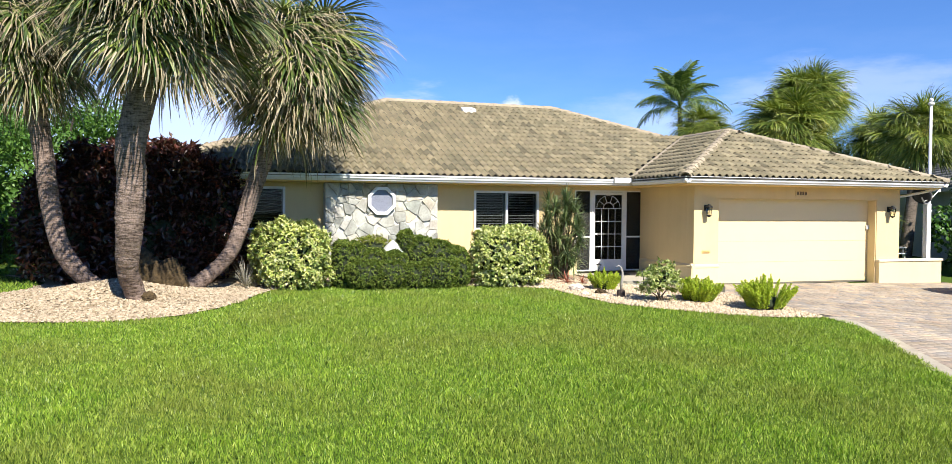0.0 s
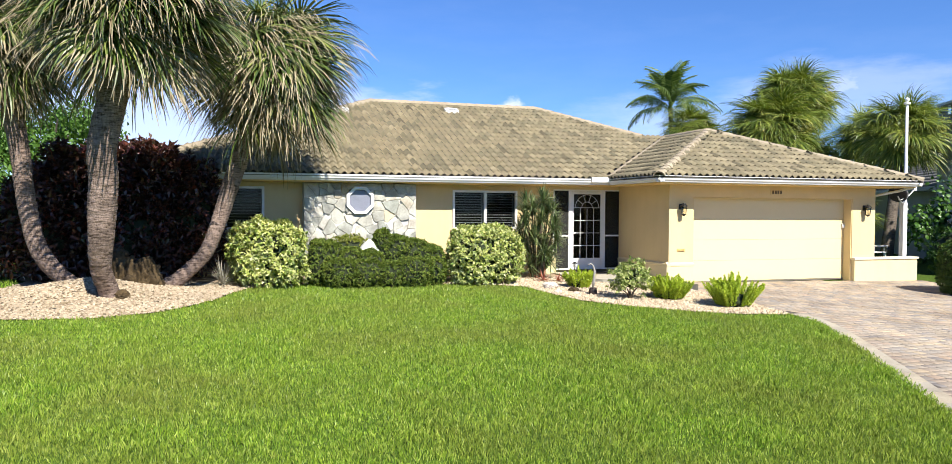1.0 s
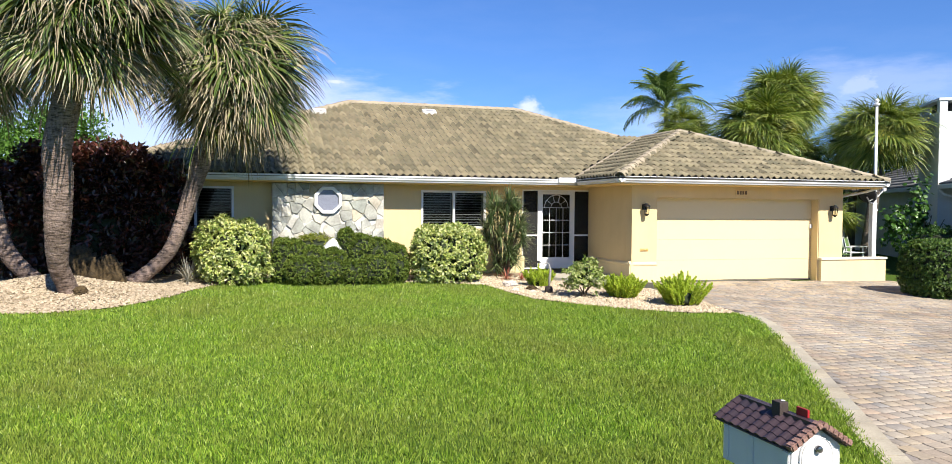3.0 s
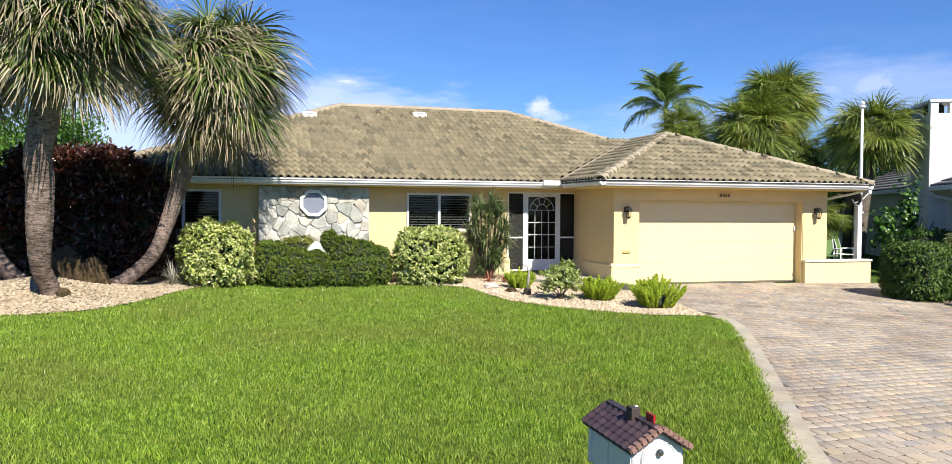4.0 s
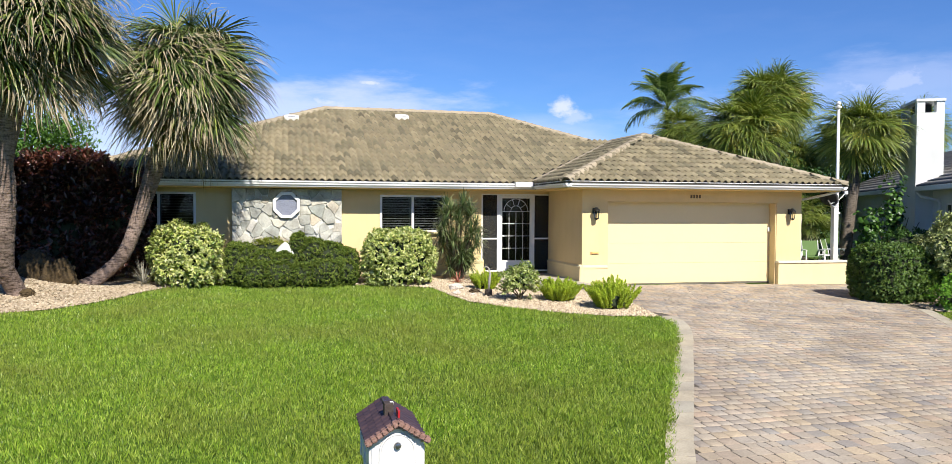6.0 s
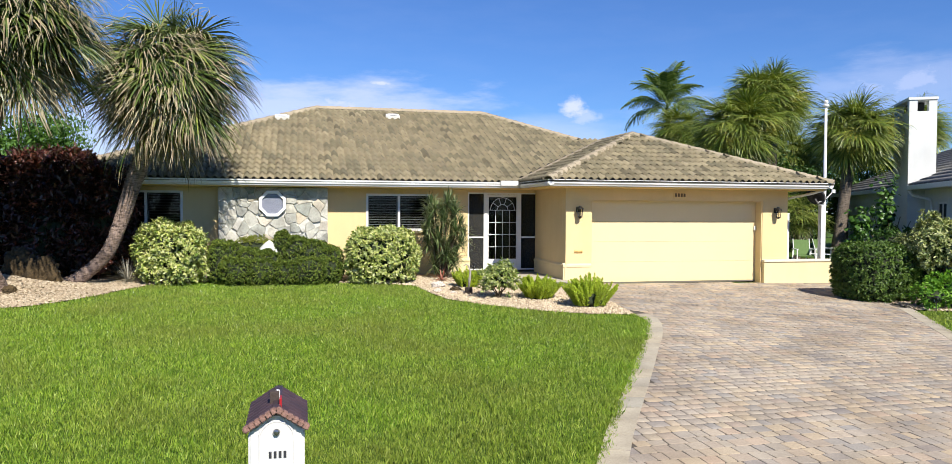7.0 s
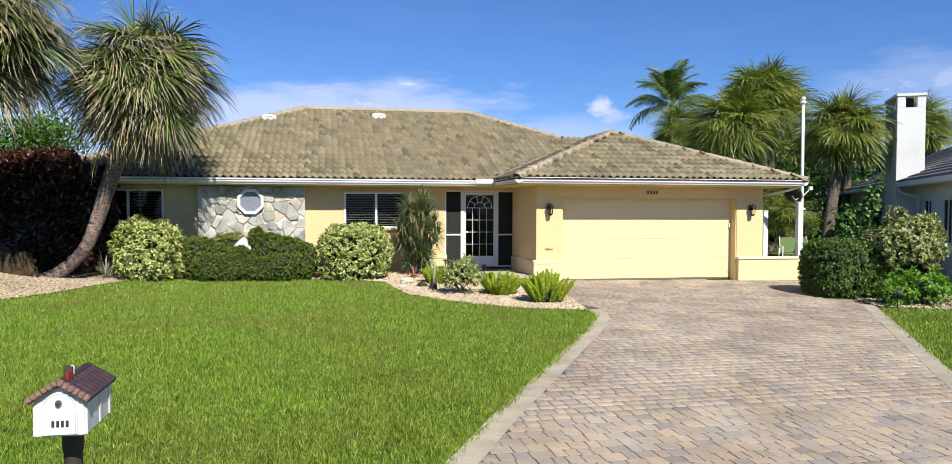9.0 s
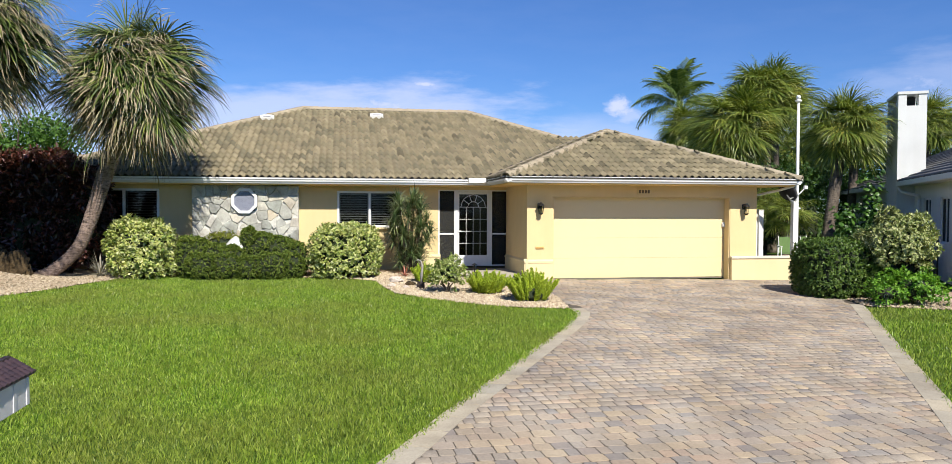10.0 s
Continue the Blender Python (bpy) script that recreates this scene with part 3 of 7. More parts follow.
def chips(name, poly, box4, per_m2, size, material, label, flat=0.35, seed=3):
    """Loose chips or pebbles lying on a bed."""
    rng = np.random.default_rng(seed)
    x0, x1, y0, y1 = box4
    n = int((x1 - x0) * (y1 - y0) * per_m2)
    x, y = rng.uniform(x0, x1, n), rng.uniform(y0, y1, n)
    k = inside_many(poly, x, y)
    x, y = x[k], y[k]
    n = len(x)
    z = ground_z(x, y) + 0.018 + rng.uniform(0, 0.012, n)
    base = np.array([[-1, -1, -1], [1, -1, -1], [1, 1, -1], [-1, 1, -1], [-0.7, -0.7, 1], [0.8, -0.6, 1], [0.6, 0.8, 1], [-0.8, 0.7, 1]], np.float32)
    l = rng.uniform(0.6, 1.4, (n, 1)) * size
    s = np.concatenate([l, l * rng.uniform(0.35, 0.9, (n, 1)), l * flat * rng.uniform(0.6, 1.2, (n, 1))], 1)
    v = base[None] * s[:, None, :] * rng.uniform(0.8, 1.2, (n, 8, 1))
    a, t = rng.uniform(0, 2 * np.pi, n), rng.normal(0, 0.3, n)
    ca, sa, ct, st = np.cos(a), np.sin(a), np.cos(t), np.sin(t)
    vx, vz = v[..., 0] * ct[:, None] - v[..., 2] * st[:, None], v[..., 0] * st[:, None] + v[..., 2] * ct[:, None]
    out = np.stack([vx * ca[:, None] - v[..., 1] * sa[:, None] + x[:, None], vx * sa[:, None] + v[..., 1] * ca[:, None] + y[:, None], vz + z[:, None]], -1)
    fb = np.array([[4, 5, 6, 7], [0, 1, 5, 4], [1, 2, 6, 5], [2, 3, 7, 6], [3, 0, 4, 7]])
    f = (fb[None] + (np.arange(n) * 8)[:, None, None]).reshape(-1, 4)
    ob = raw(name, out.reshape(-1, 3), f, material)
    return tagged(ob, label, name.replace("_", " "), kind="stuff")


chips("wood_chips", PALM_BED, (-17.5, -7.6, -3.2, 1.2), 900, 0.024, M["mulch"], "pale dry wood chips spread over the mound")
chips("pebbles", FRONT_BED, (-7.6, -0.75, -4.9, 1.5), 700, 0.022, M["pebble"], "pale pebbles and chips on the bed", 0.6, 4)

# porch slab and walk
walk_poly = [(-2.72, 2.62), (-2.72, 1.0), (-2.3, 0.35), (-1.5, -0.1), (-1.0, -0.55), (-0.72, -1.3), (-0.72, 2.62)]
bm = bmesh.new()
lo = [bm.verts.new((x, y, -0.05)) for x, y in walk_poly]
hi = [bm.verts.new((x, y, 0.13)) for x, y in walk_poly]
bm.faces.new(hi)
for i in range(len(lo)):
    bm.faces.new((lo[i], lo[(i + 1) % len(lo)], hi[(i + 1) % len(lo)], hi[i]))
bmesh.ops.recalc_face_normals(bm, faces=bm.faces)
tagged(part("porch_slab", bm, M["concrete"]), "bare concrete porch slab with a rounded front edge", "porch", kind="structure")

# driveway: joint bed, border and pavers
DRIVE = [(-0.78, -0.02), (-0.78, -3.2)] + DRIVE_LEFT + DRIVE_RIGHT[::-1] + [(5.75, -3.3), (6.0, -2.2), (7.2, -1.2), (7.2, -0.02)]
drive = sheet("driveway", DRIVE, 0.006, M["joint"], "paved driveway of mixed tan and grey cobble pavers", 0.5)


def offset_line(line, d):
    """The line moved sideways (to its left for d > 0)."""
    out = []
    for i, (x, y) in enumerate(line):
        x0, y0 = line[max(0, i - 1)]
        x1, y1 = line[min(len(line) - 1, i + 1)]
        l = math.hypot(x1 - x0, y1 - y0)
        out.append((x - (y1 - y0) / l * d, y + (x1 - x0) / l * d))
    return out


def border(line, d, length=0.62):
    """Cast border stones along an edge of the drive."""
    inner = offset_line(line, d)

    def at(pl, s):
        for (x0, y0), (x1, y1) in zip(pl, pl[1:]):
            l = math.hypot(x1 - x0, y1 - y0)
            if s <= l:
                return (x0 + (x1 - x0) * s / l, y0 + (y1 - y0) * s / l)
            s -= l
        return pl[-1]

    total = sum(math.hypot(b[0] - a[0], b[1] - a[1]) for a, b in zip(line, line[1:]))
    tot_in = sum(math.hypot(b[0] - a[0], b[1] - a[1]) for a, b in zip(inner, inner[1:]))
    k = int(total / length)
    for i in range(k):
        s0, s1 = (i + 0.014) / k, (i + 0.986) / k
        q = [at(line, s0 * total), at(line, s1 * total), at(inner, s1 * tot_in), at(inner, s0 * tot_in)]
        cx, cy = sum(p[0] for p in q) / 4, sum(p[1] for p in q) / 4
        vs = [(x - cx, y - cy, gz(x, y) - 0.02) for x, y in q] + [((x - cx) * 0.985, (y - cy) * 0.985, gz(x, y) + 0.015) for x, y in q]
        me = bpy.data.meshes.new("border_stone")
        me.from_pydata(vs, [], [(4, 5, 6, 7), (0, 1, 5, 4), (1, 2, 6, 5), (2, 3, 7, 6), (3, 0, 4, 7)])
        me.materials.append(M["kerb"])
        piece("border_stone", me, drive, Matrix.Translation((cx, cy, 0)))


border(DRIVE_LEFT, 0.27, 0.46)
border(DRIVE_RIGHT, -0.27, 0.46)

# ---- the house ----
EAVE = 2.63          # top edge of the gutters
SOFFIT = 2.44
house = thing("house", (0, 0, 0), "single-storey yellow stucco house with a hipped tile roof and attached garage", "house")


def wall(specs, mat="wall", name="wall", label=""):
    return part(name, boxes(*specs), M[mat], house, label)


# garage block: front wall with the recess of the door, sides
for spec in ((-0.70, -0.02, 0.0, 0.32, -0.1, 2.46), (4.86, 5.62, 0.0, 0.32, -0.1, 2.46), (-0.02, 4.86, 0.0, 0.32, 2.14, 2.46)):
    wall([spec], label="sunlit garage front wall of yellow stucco")
wall([(-0.70, -0.50, 0.323, 2.55, -0.1, 2.46)], label="shaded garage side wall beside the entry")
wall([(5.40, 5.62, 0.323, 9.0, -0.1, 2.46)])
# main front wall, with openings for two windows and the entry
FY = 2.55
WINS = [(-5.47, -3.70, 1.30, 2.30), (-11.90, -10.13, 1.30, 2.33)]
for spec in ([(-13.0, -11.90, FY, FY + 0.22, -0.1, 2.46), (-10.13, -5.47, FY, FY + 0.22, -0.1, 2.46), (-3.70, -2.66, FY, FY + 0.22, -0.1, 2.46), (-2.66, -0.54, FY + 0.003, FY + 0.2, 2.36, 2.46)]
             + [(a, b, FY, FY + 0.22, -0.1, c) for a, b, c, d in WINS] + [(a, b, FY, FY + 0.22, d, 2.46) for a, b, c, d in WINS]):
    wall([spec], label="front wall of pale yellow stucco")
wall([(-13.0, -12.78, FY + 0.223, 14.3, -0.1, 2.46)])
wall([(-12.777, 5.397, 14.08, 14.3, -0.1, 2.46)])
# projecting base band with its sloping cream cap
prof = [(0, -0.1), (0.06, -0.1), (0.06, 0.44), (0.075, 0.45), (0.075, 0.49), (0.0, 0.55)]
for a, b, out, txt in (((-0.775, 0.02, 0), (-0.02, 0.02, 0), (0, -1, 0), "cream plinth band on the garage front"), ((-0.68, 2.5, 0), (-0.68, -0.052, 0), (-1, 0, 0), "cream plinth band on the garage side"),
                      ((-3.35, FY + 0.02, 0), (-2.60, FY + 0.02, 0), (0, -1, 0), "cream plinth band along the front wall"), ((-9.75, FY + 0.02, 0), (-9.25, FY + 0.02, 0), (0, -1, 0), "cream plinth band along the front wall")):
    bm = bmesh.new()
    extrude_profile(bm, prof, a, b, out)
    part("base_band", bm, M["cream"], house, txt)
# the low wall that runs on past the garage
low_wall = thing("low_wall", (0, 0, 0), "low yellow stucco garden wall with a cream cap", "wall")
part("wall_body", boxes((4.87, 7.0, -0.10, 0.14, -0.12, 0.525)), M["cream"], low_wall)
part("wall_cap", boxes((4.85, 7.03, -0.13, 0.17, 0.525, 0.58), bevel=0.008), M["cap_cream"], low_wall)

# soffits, fascia
part("soffit", boxes((-1.30, 6.38, -0.58, 3.2, SOFFIT, SOFFIT + 0.03)), M["soffit"], house, "painted soffit under the garage eaves")
part("soffit", boxes((-13.5, -1.303, 1.92, 3.4, SOFFIT, SOFFIT + 0.03)), M["soffit"], house)
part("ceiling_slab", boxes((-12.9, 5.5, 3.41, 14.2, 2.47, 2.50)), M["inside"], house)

# gutters of white aluminium, ogee profile
GUT = [(0.0, 0.0), (0.075, 0.0), (0.09, 0.03), (0.12, 0.055), (0.125, 0.10), (0.135, 0.115), (0.135, 0.15), (0.12, 0.15), (0.115, 0.115), (0.0, 0.115)]


def gutter(a, b, out, label="white aluminium eaves gutter"):
    bm = bmesh.new()
    extrude_profile(bm, [(-0.03, 0.02), (0.0, 0.02), *[(p, q - 0.005) for p, q in GUT[1:]], (-0.03, 0.14)], a, b, out)
    return part("gutter", bm, M["white"], house, label)


gutter((-13.6, 1.93, EAVE - 0.15), (-1.44, 1.93, EAVE - 0.15), (0, -1, 0))
gutter((-1.42, -0.565, EAVE - 0.15), (6.46, -0.565, EAVE - 0.15), (0, -1, 0))
gutter((-1.285, 1.80, EAVE - 0.15), (-1.285, -0.70, EAVE - 0.15), (-1, 0, 0))
gutter((6.38, -0.69, EAVE - 0.15), (6.38, 9.0, EAVE - 0.15), (1, 0, 0))
part("gutter_outlet", boxes((-1.92, -1.40, 1.74, 1.95, EAVE - 0.10, EAVE + 0.035), bevel=0.015), M["white"], house, "white splash guard in the valley corner")
part("fascia", boxes((-13.55, -1.30, 1.935, 1.96, SOFFIT, EAVE - 0.02), (-1.28, 6.37, -0.56, -0.535, SOFFIT, EAVE - 0.02), (-1.28, -1.255, -0.535, 1.93, SOFFIT, EAVE - 0.02), (6.345, 6.37, -0.535, 9.0, SOFFIT, EAVE - 0.02)), M["white"], house)

# roof faces: plan outlines, each a plane that rises from its eave
RIDGE_Y, RIDGE_Z, RX0, RX1 = 8.12, 5.27, -6.69, -0.95
S_MAIN = (RIDGE_Z - EAVE) / (RIDGE_Y - 1.80)
AP = Vector((2.52, 3.16, 4.17))
S_GF = (AP.z - EAVE) / (AP.y + 0.70)
S_GS = (AP.z - EAVE) / (AP.x + 1.42)
GY = 1.80 + (AP.z - EAVE) / S_MAIN        # where the garage ridge meets the main slope
ER = RX1 + 6.32
MAIN_LEFT = -13.55
roof = part("roof", boxes((-13.2, 5.2, 2.1, 14.0, 2.505, 2.54)), M["deck"], house, "hipped roof of weathered tan and grey-green concrete tiles")


def roof_face(plan, p0, along, uphill, slope, parent=None, eave=None, snug=False):
    """A roof plane: deck polygon plus the places of its tiles. p0 lies on the eave."""
    EAVE_Z = EAVE if eave is None else eave
    p0, along, uphill = Vector(p0), Vector(along), Vector(uphill)
    bm = bmesh.new()
    bm.faces.new([bm.verts.new((x, y, EAVE_Z + slope * ((Vector((x, y, 0)) - p0).dot(uphill)) - 0.02)) for x, y in plan])
    bmesh.ops.recalc_face_normals(bm, faces=bm.faces)
    for f in bm.faces:
        if f.normal.z < 0:
            f.normal_flip()
    r = bmesh.ops.extrude_face_region(bm, geom=bm.faces[:])
    for v in r["geom"]:
        if isinstance(v, bmesh.types.BMVert):
            v.co.z -= 0.04
    bmesh.ops.recalc_face_normals(bm, faces=bm.faces)
    part("roof_deck", bm, M["deck"], parent or roof)
    run = math.sqrt(1 + slope * slope)
    expo, width = 0.372 / run, 0.187
    pts = [Vector((x, y, 0)) - p0 for x, y in plan]
    u0, u1 = min(p.dot(along) for p in pts), max(p.dot(along) for p in pts)
    w1 = max(p.dot(uphill) for p in pts)
    places = []
    j = 0
    rnd = random.Random(int(abs(p0.x * 100 + p0.y * 10)) + 7)
    while j * expo < w1:
        w = j * expo
        n = int((u1 - u0) / width) + 2
        for i in range(-1, n):
            u = u0 + i * width
            c = p0 + along * u + uphill * (w + expo * 0.5)
            d = p0 + along * u + uphill * (w + expo * 0.28)
            if inside(plan, c.x, c.y) or (not snug and w + expo * 1.6 < w1 and inside(plan, d.x, d.y)):
                o = p0 + along * u + uphill * (w - 0.015)
                o.z = EAVE_Z + slope * (w - 0.015) + 0.016
                zdir = (-uphill * slope + Vector((0, 0, 1))).normalized()
                ydir = (uphill + Vector((0, 0, slope))).normalized()
                m = Matrix((along, ydir, zdir)).transposed().to_4x4()
                m.translation = o
                m = m @ Matrix.Rotation(radians(-2.5 + rnd.uniform(-0.4, 0.4)), 4, "X") @ Matrix.Rotation(radians(rnd.uniform(-0.7, 0.7)), 4, "Z")
                places.append(m)
        j += 1
    return places


def tile_data():
    """One barrel of a concrete tile, flared at its lower end: length 0.44, width 0.196."""
    vs, fs = [], []
    k1 = 9
    for y, amp, base in ((0.0, 0.036, 0.024), (0.44, 0.030, 0.012)):
        for k in range(k1):
            s = k / (k1 - 1)
            vs.append(((s - 0.5) * 0.196, y, base + amp * math.sin(2 * math.pi * s - 0.9)))
    for k in range(k1):
        x, y, z = vs[k]
        vs.append((x, 0.002, z - 0.010))
    for k in range(k1 - 1):
        fs.append((k, k + 1, k1 + k + 1, k1 + k))
        fs.append((2 * k1 + k, 2 * k1 + k + 1, k + 1, k))
    return vs, fs


TILE_V, TILE_F = tile_data()
main_front = [(MAIN_LEFT, 1.80), (-1.42, 1.80), (AP.x, GY), (RX1 + (RIDGE_Z - AP.z) / S_MAIN, GY), (RX1, RIDGE_Y), (RX0, RIDGE_Y)]
main_right_x = RX1 + (RIDGE_Z - AP.z) / S_MAIN
tile_places = roof_face(main_front, (0, 1.80, 0), (1, 0, 0), (0, 1, 0), S_MAIN)
gar_front = [(-1.42, -0.70), (6.50, -0.70), (AP.x, AP.y)]
gf = roof_face(gar_front, (0, -0.70, 0), (1, 0, 0), (0, 1, 0), S_GF)
gar_left = [(-1.42, 1.80), (-1.42, -0.70), (AP.x, AP.y), (AP.x, GY)]
gl = roof_face(gar_left, (-1.42, 0, 0), (0, -1, 0), (1, 0, 0), S_GS)
gar_right = [(6.50, -0.70), (6.50, 9.0), (AP.x, 9.0), (AP.x, AP.y)]
gr = roof_face(gar_right, (6.50, 0, 0), (0, 1, 0), (-1, 0, 0), S_GS, snug=True)
main_left = [(MAIN_LEFT, 14.44), (MAIN_LEFT, 1.80), (RX0, RIDGE_Y)]
ml = roof_face(main_left, (MAIN_LEFT, 0, 0), (0, -1, 0), (1, 0, 0), (RIDGE_Z - EAVE) / (RX0 - MAIN_LEFT), snug=True)
main_back = [(ER, 14.44), (MAIN_LEFT, 14.44), (RX0, RIDGE_Y), (RX1, RIDGE_Y)]
mb = roof_face(main_back, (0, 14.44, 0), (-1, 0, 0), (0, -1, 0), S_MAIN, snug=True)
main_right = [(ER, 2.4), (ER, 14.44), (RX1, RIDGE_Y)]
mr = roof_face(main_right, (ER, 0, 0), (0, 1, 0), (-1, 0, 0), (RIDGE_Z - EAVE) / (ER - RX1), snug=True)

# ridge and hip caps: overlapping half-round tiles
cap_me = bpy.data.meshes.new("ridge_tile")
cv, cf = [], []
for y in (0.0, 0.40):
    for k in range(7):
        a = math.pi * k / 6
        r = 0.14 if y == 0 else 0.128
        cv.append((r * math.cos(a), y, r * 0.80 * math.sin(a)))
for k in range(7):
    a = math.pi * k / 6
    cv.append((0.118 * math.cos(a), 0.012, 0.118 * 0.80 * math.sin(a) - 0.012))
for k in range(6):
    cf += [(k + 1, k, 7 + k, 8 + k), (k, k + 1, 15 + k, 14 + k)]
cap_me.from_pydata(cv, [], cf)
cap_me.materials.append(M["cap"])


def caps(a, b, lift=0.02):
    a, b = Vector(a), Vector(b)
    d = (b - a).normalized()
    side = d.cross(Vector((0, 0, 1))).normalized()
    upv = side.cross(d)
    bm = bmesh.new()
    tube(bm, [a + d * 0.22 + upv * (lift - 0.055), b + upv * (lift - 0.055)], 0.115, 10)
    part("mortar_bed", bm, M["cap_bed"], roof, "mortar bedding under the ridge tiles", True)
    n = math.ceil((b - a).length / 0.36)
    for i in range(n):
        m = Matrix((side, d, upv)).transposed().to_4x4()
        m.translation = a + d * (i * 0.36) + upv * (lift - 0.045)
        piece("ridge_tile", cap_me, roof, m @ Matrix.Rotation(radians(-1.2), 4, "X"))


caps((RX0, RIDGE_Y, RIDGE_Z), (RX1, RIDGE_Y, RIDGE_Z))
caps((MAIN_LEFT, 1.80, EAVE), (RX0, RIDGE_Y, RIDGE_Z))
caps((main_right_x, GY, AP.z), (RX1, RIDGE_Y, RIDGE_Z))
caps((-1.42, -0.70, EAVE), AP)
caps((6.50, -0.70, EAVE), AP)
caps(AP, (AP.x, GY, AP.z))

# pale metal in the valley between the two roofs
bm = bmesh.new()
tube(bm, [(-1.36, 1.86, EAVE + 0.03), (AP.x, GY, AP.z + 0.01)], 0.075, 8)
part("valley", bm, M["cap_bed"], roof, "pale mortared valley", True)


def roof_vent(x, y):
    """A pale low vent cowl let into the tiles."""
    z = EAVE + S_MAIN * (y - 1.80) + 0.06
    v = thing("roof_vent", (x, y, z + 0.05), "low pale metal vent cowl set into the roof tiles", "vent", "roof vents")
    bm = boxes((-0.22, 0.22, -0.13, 0.13, -0.10, 0.012), bevel=0.02)
    box(bm, -0.15, 0.15, -0.05, 0.10, 0.012, 0.03, bevel=0.01)
    bmesh.ops.rotate(bm, verts=bm.verts, cent=(0, 0, 0), matrix=Matrix.Rotation(math.atan(S_MAIN), 3, "X"))
    part("flashing", bm, M["white"], v)
    bm = boxes((-0.12, 0.12, -0.115, -0.053, 0.0135, 0.03), bevel=0.006)
    bmesh.ops.rotate(bm, verts=bm.verts, cent=(0, 0, 0), matrix=Matrix.Rotation(math.atan(S_MAIN), 3, "X"))
    part("louvre", bm, M["grey_metal"], v, "grey slotted front")


roof_vent(-4.2, 7.2)
roof_vent(-7.75, 6.75)

# ---- garage door ----
gd = thing("garage_door", (0, 0, 0), "wide cream sectional garage door, closed", "garage door")
for k in range(4):
    z0 = 0.02 + k * 0.5255
    bm = boxes((0.008, 4.83, 0.28, 0.315, z0, z0 + 0.5225), bevel=0.003)
    part("panel", bm, M["door_cream"], gd)
part("bottom_seal", boxes((0.008, 4.83, 0.272, 0.31, -0.02, 0.014)), M["seal_rubber"], gd, "grey rubber seal")
part("door_jamb", boxes((4.833, 4.857, 0.02, 0.34, -0.05, 2.137), (-0.017, 0.005, 0.02, 0.34, -0.05, 2.137), (0.008, 4.83, 0.05, 0.34, 2.117, 2.137)), M["wall"], gd)
kp = thing("door_keypad", (4.80, 0.275, 1.42), "small white garage keypad on the door jamb", "keypad")
part("keypad_body", boxes((-0.035, 0.035, -0.035, 0.0, -0.06, 0.06), bevel=0.008), M["white"], kp)
part("keypad_cover", boxes((-0.03, 0.03, -0.045, -0.036, -0.055, 0.02), bevel=0.003), M["white"], kp)

# number plaque: plain bars
plq = thing("number_plaque", (2.43, -0.012, 2.285), "small yellow plaque over the garage door with dark marks", "plaque")
part("plate", boxes((-0.185, 0.185, -0.012, 0.012, -0.065, 0.065), bevel=0.006), M["wall"], plq)
for k in range(4):
    part("mark", boxes((-0.15 + k * 0.08, -0.095 + k * 0.08, -0.018, -0.0125, -0.045, 0.045)), M["bars"], plq)

# mail slot in the pier
ms = thing("wall_vent", (-0.36, -0.01, 0.84), "small slotted plate in the garage pier", "vent")
part("plate", boxes((-0.11, 0.11, -0.012, 0.0, -0.03, 0.03), bevel=0.004), M["soffit"], ms)
for k in range(3):
    part("slat", boxes((-0.095, 0.095, -0.022, -0.0125, -0.02 + k * 0.016, -0.013 + k * 0.016)), M["soffit"], ms)


def lantern(x):
    """A black wall lantern with glass panes on a back plate."""
    l = thing("wall_lantern", (x, 0.0, 1.80), "black metal wall lantern with clear glass beside the garage door", "lamp", "garage lanterns")
    part("back_plate", boxes((-0.06, 0.06, -0.02, 0.0, 0.03, 0.17), bevel=0.008), M["black"], l)
    bm = bmesh.new()
    tube(bm, [(0, -0.01, 0.10), (0, -0.07, 0.15), (0, -0.13, 0.14)], 0.012, 8)
    part("arm", bm, M["black"], l)
    bm = lathe([(0.03, 0.19), (0.035, 0.175), (0.088, 0.125), (0.092, 0.108), (0.075, 0.104)], 12)
    for v in bm.verts:
        v.co.y -= 0.13
    part("roof_cap", bm, M["black"], l, smooth=False)
    for k in range(6):
        a = math.pi / 3 * k
        x0, y0 = 0.08 * math.cos(a), -0.13 + 0.08 * math.sin(a)
        x1, y1 = 0.055 * math.cos(a), -0.13 + 0.055 * math.sin(a)
        bm = bmesh.new()
        tube(bm, [(x0, y0, 0.105), (x1, y1, -0.08)], 0.0042, 6)
        part("bar", bm, M["black"], l)
    bm = lathe([(0.05, -0.08), (0.076, 0.10)], 12)
    for v in bm.verts:
        v.co.y -= 0.13
    g = part("glass", bm, M["lamp_glass"], l, "clear glass")
    bm = lathe([(0.01, -0.13), (0.03, -0.115), (0.062, -0.085), (0.062, -0.075)], 12)
    for v in bm.verts:
        v.co.y -= 0.13
    part("base", bm, M["black"], l)


lantern(-0.37)
lantern(5.25)


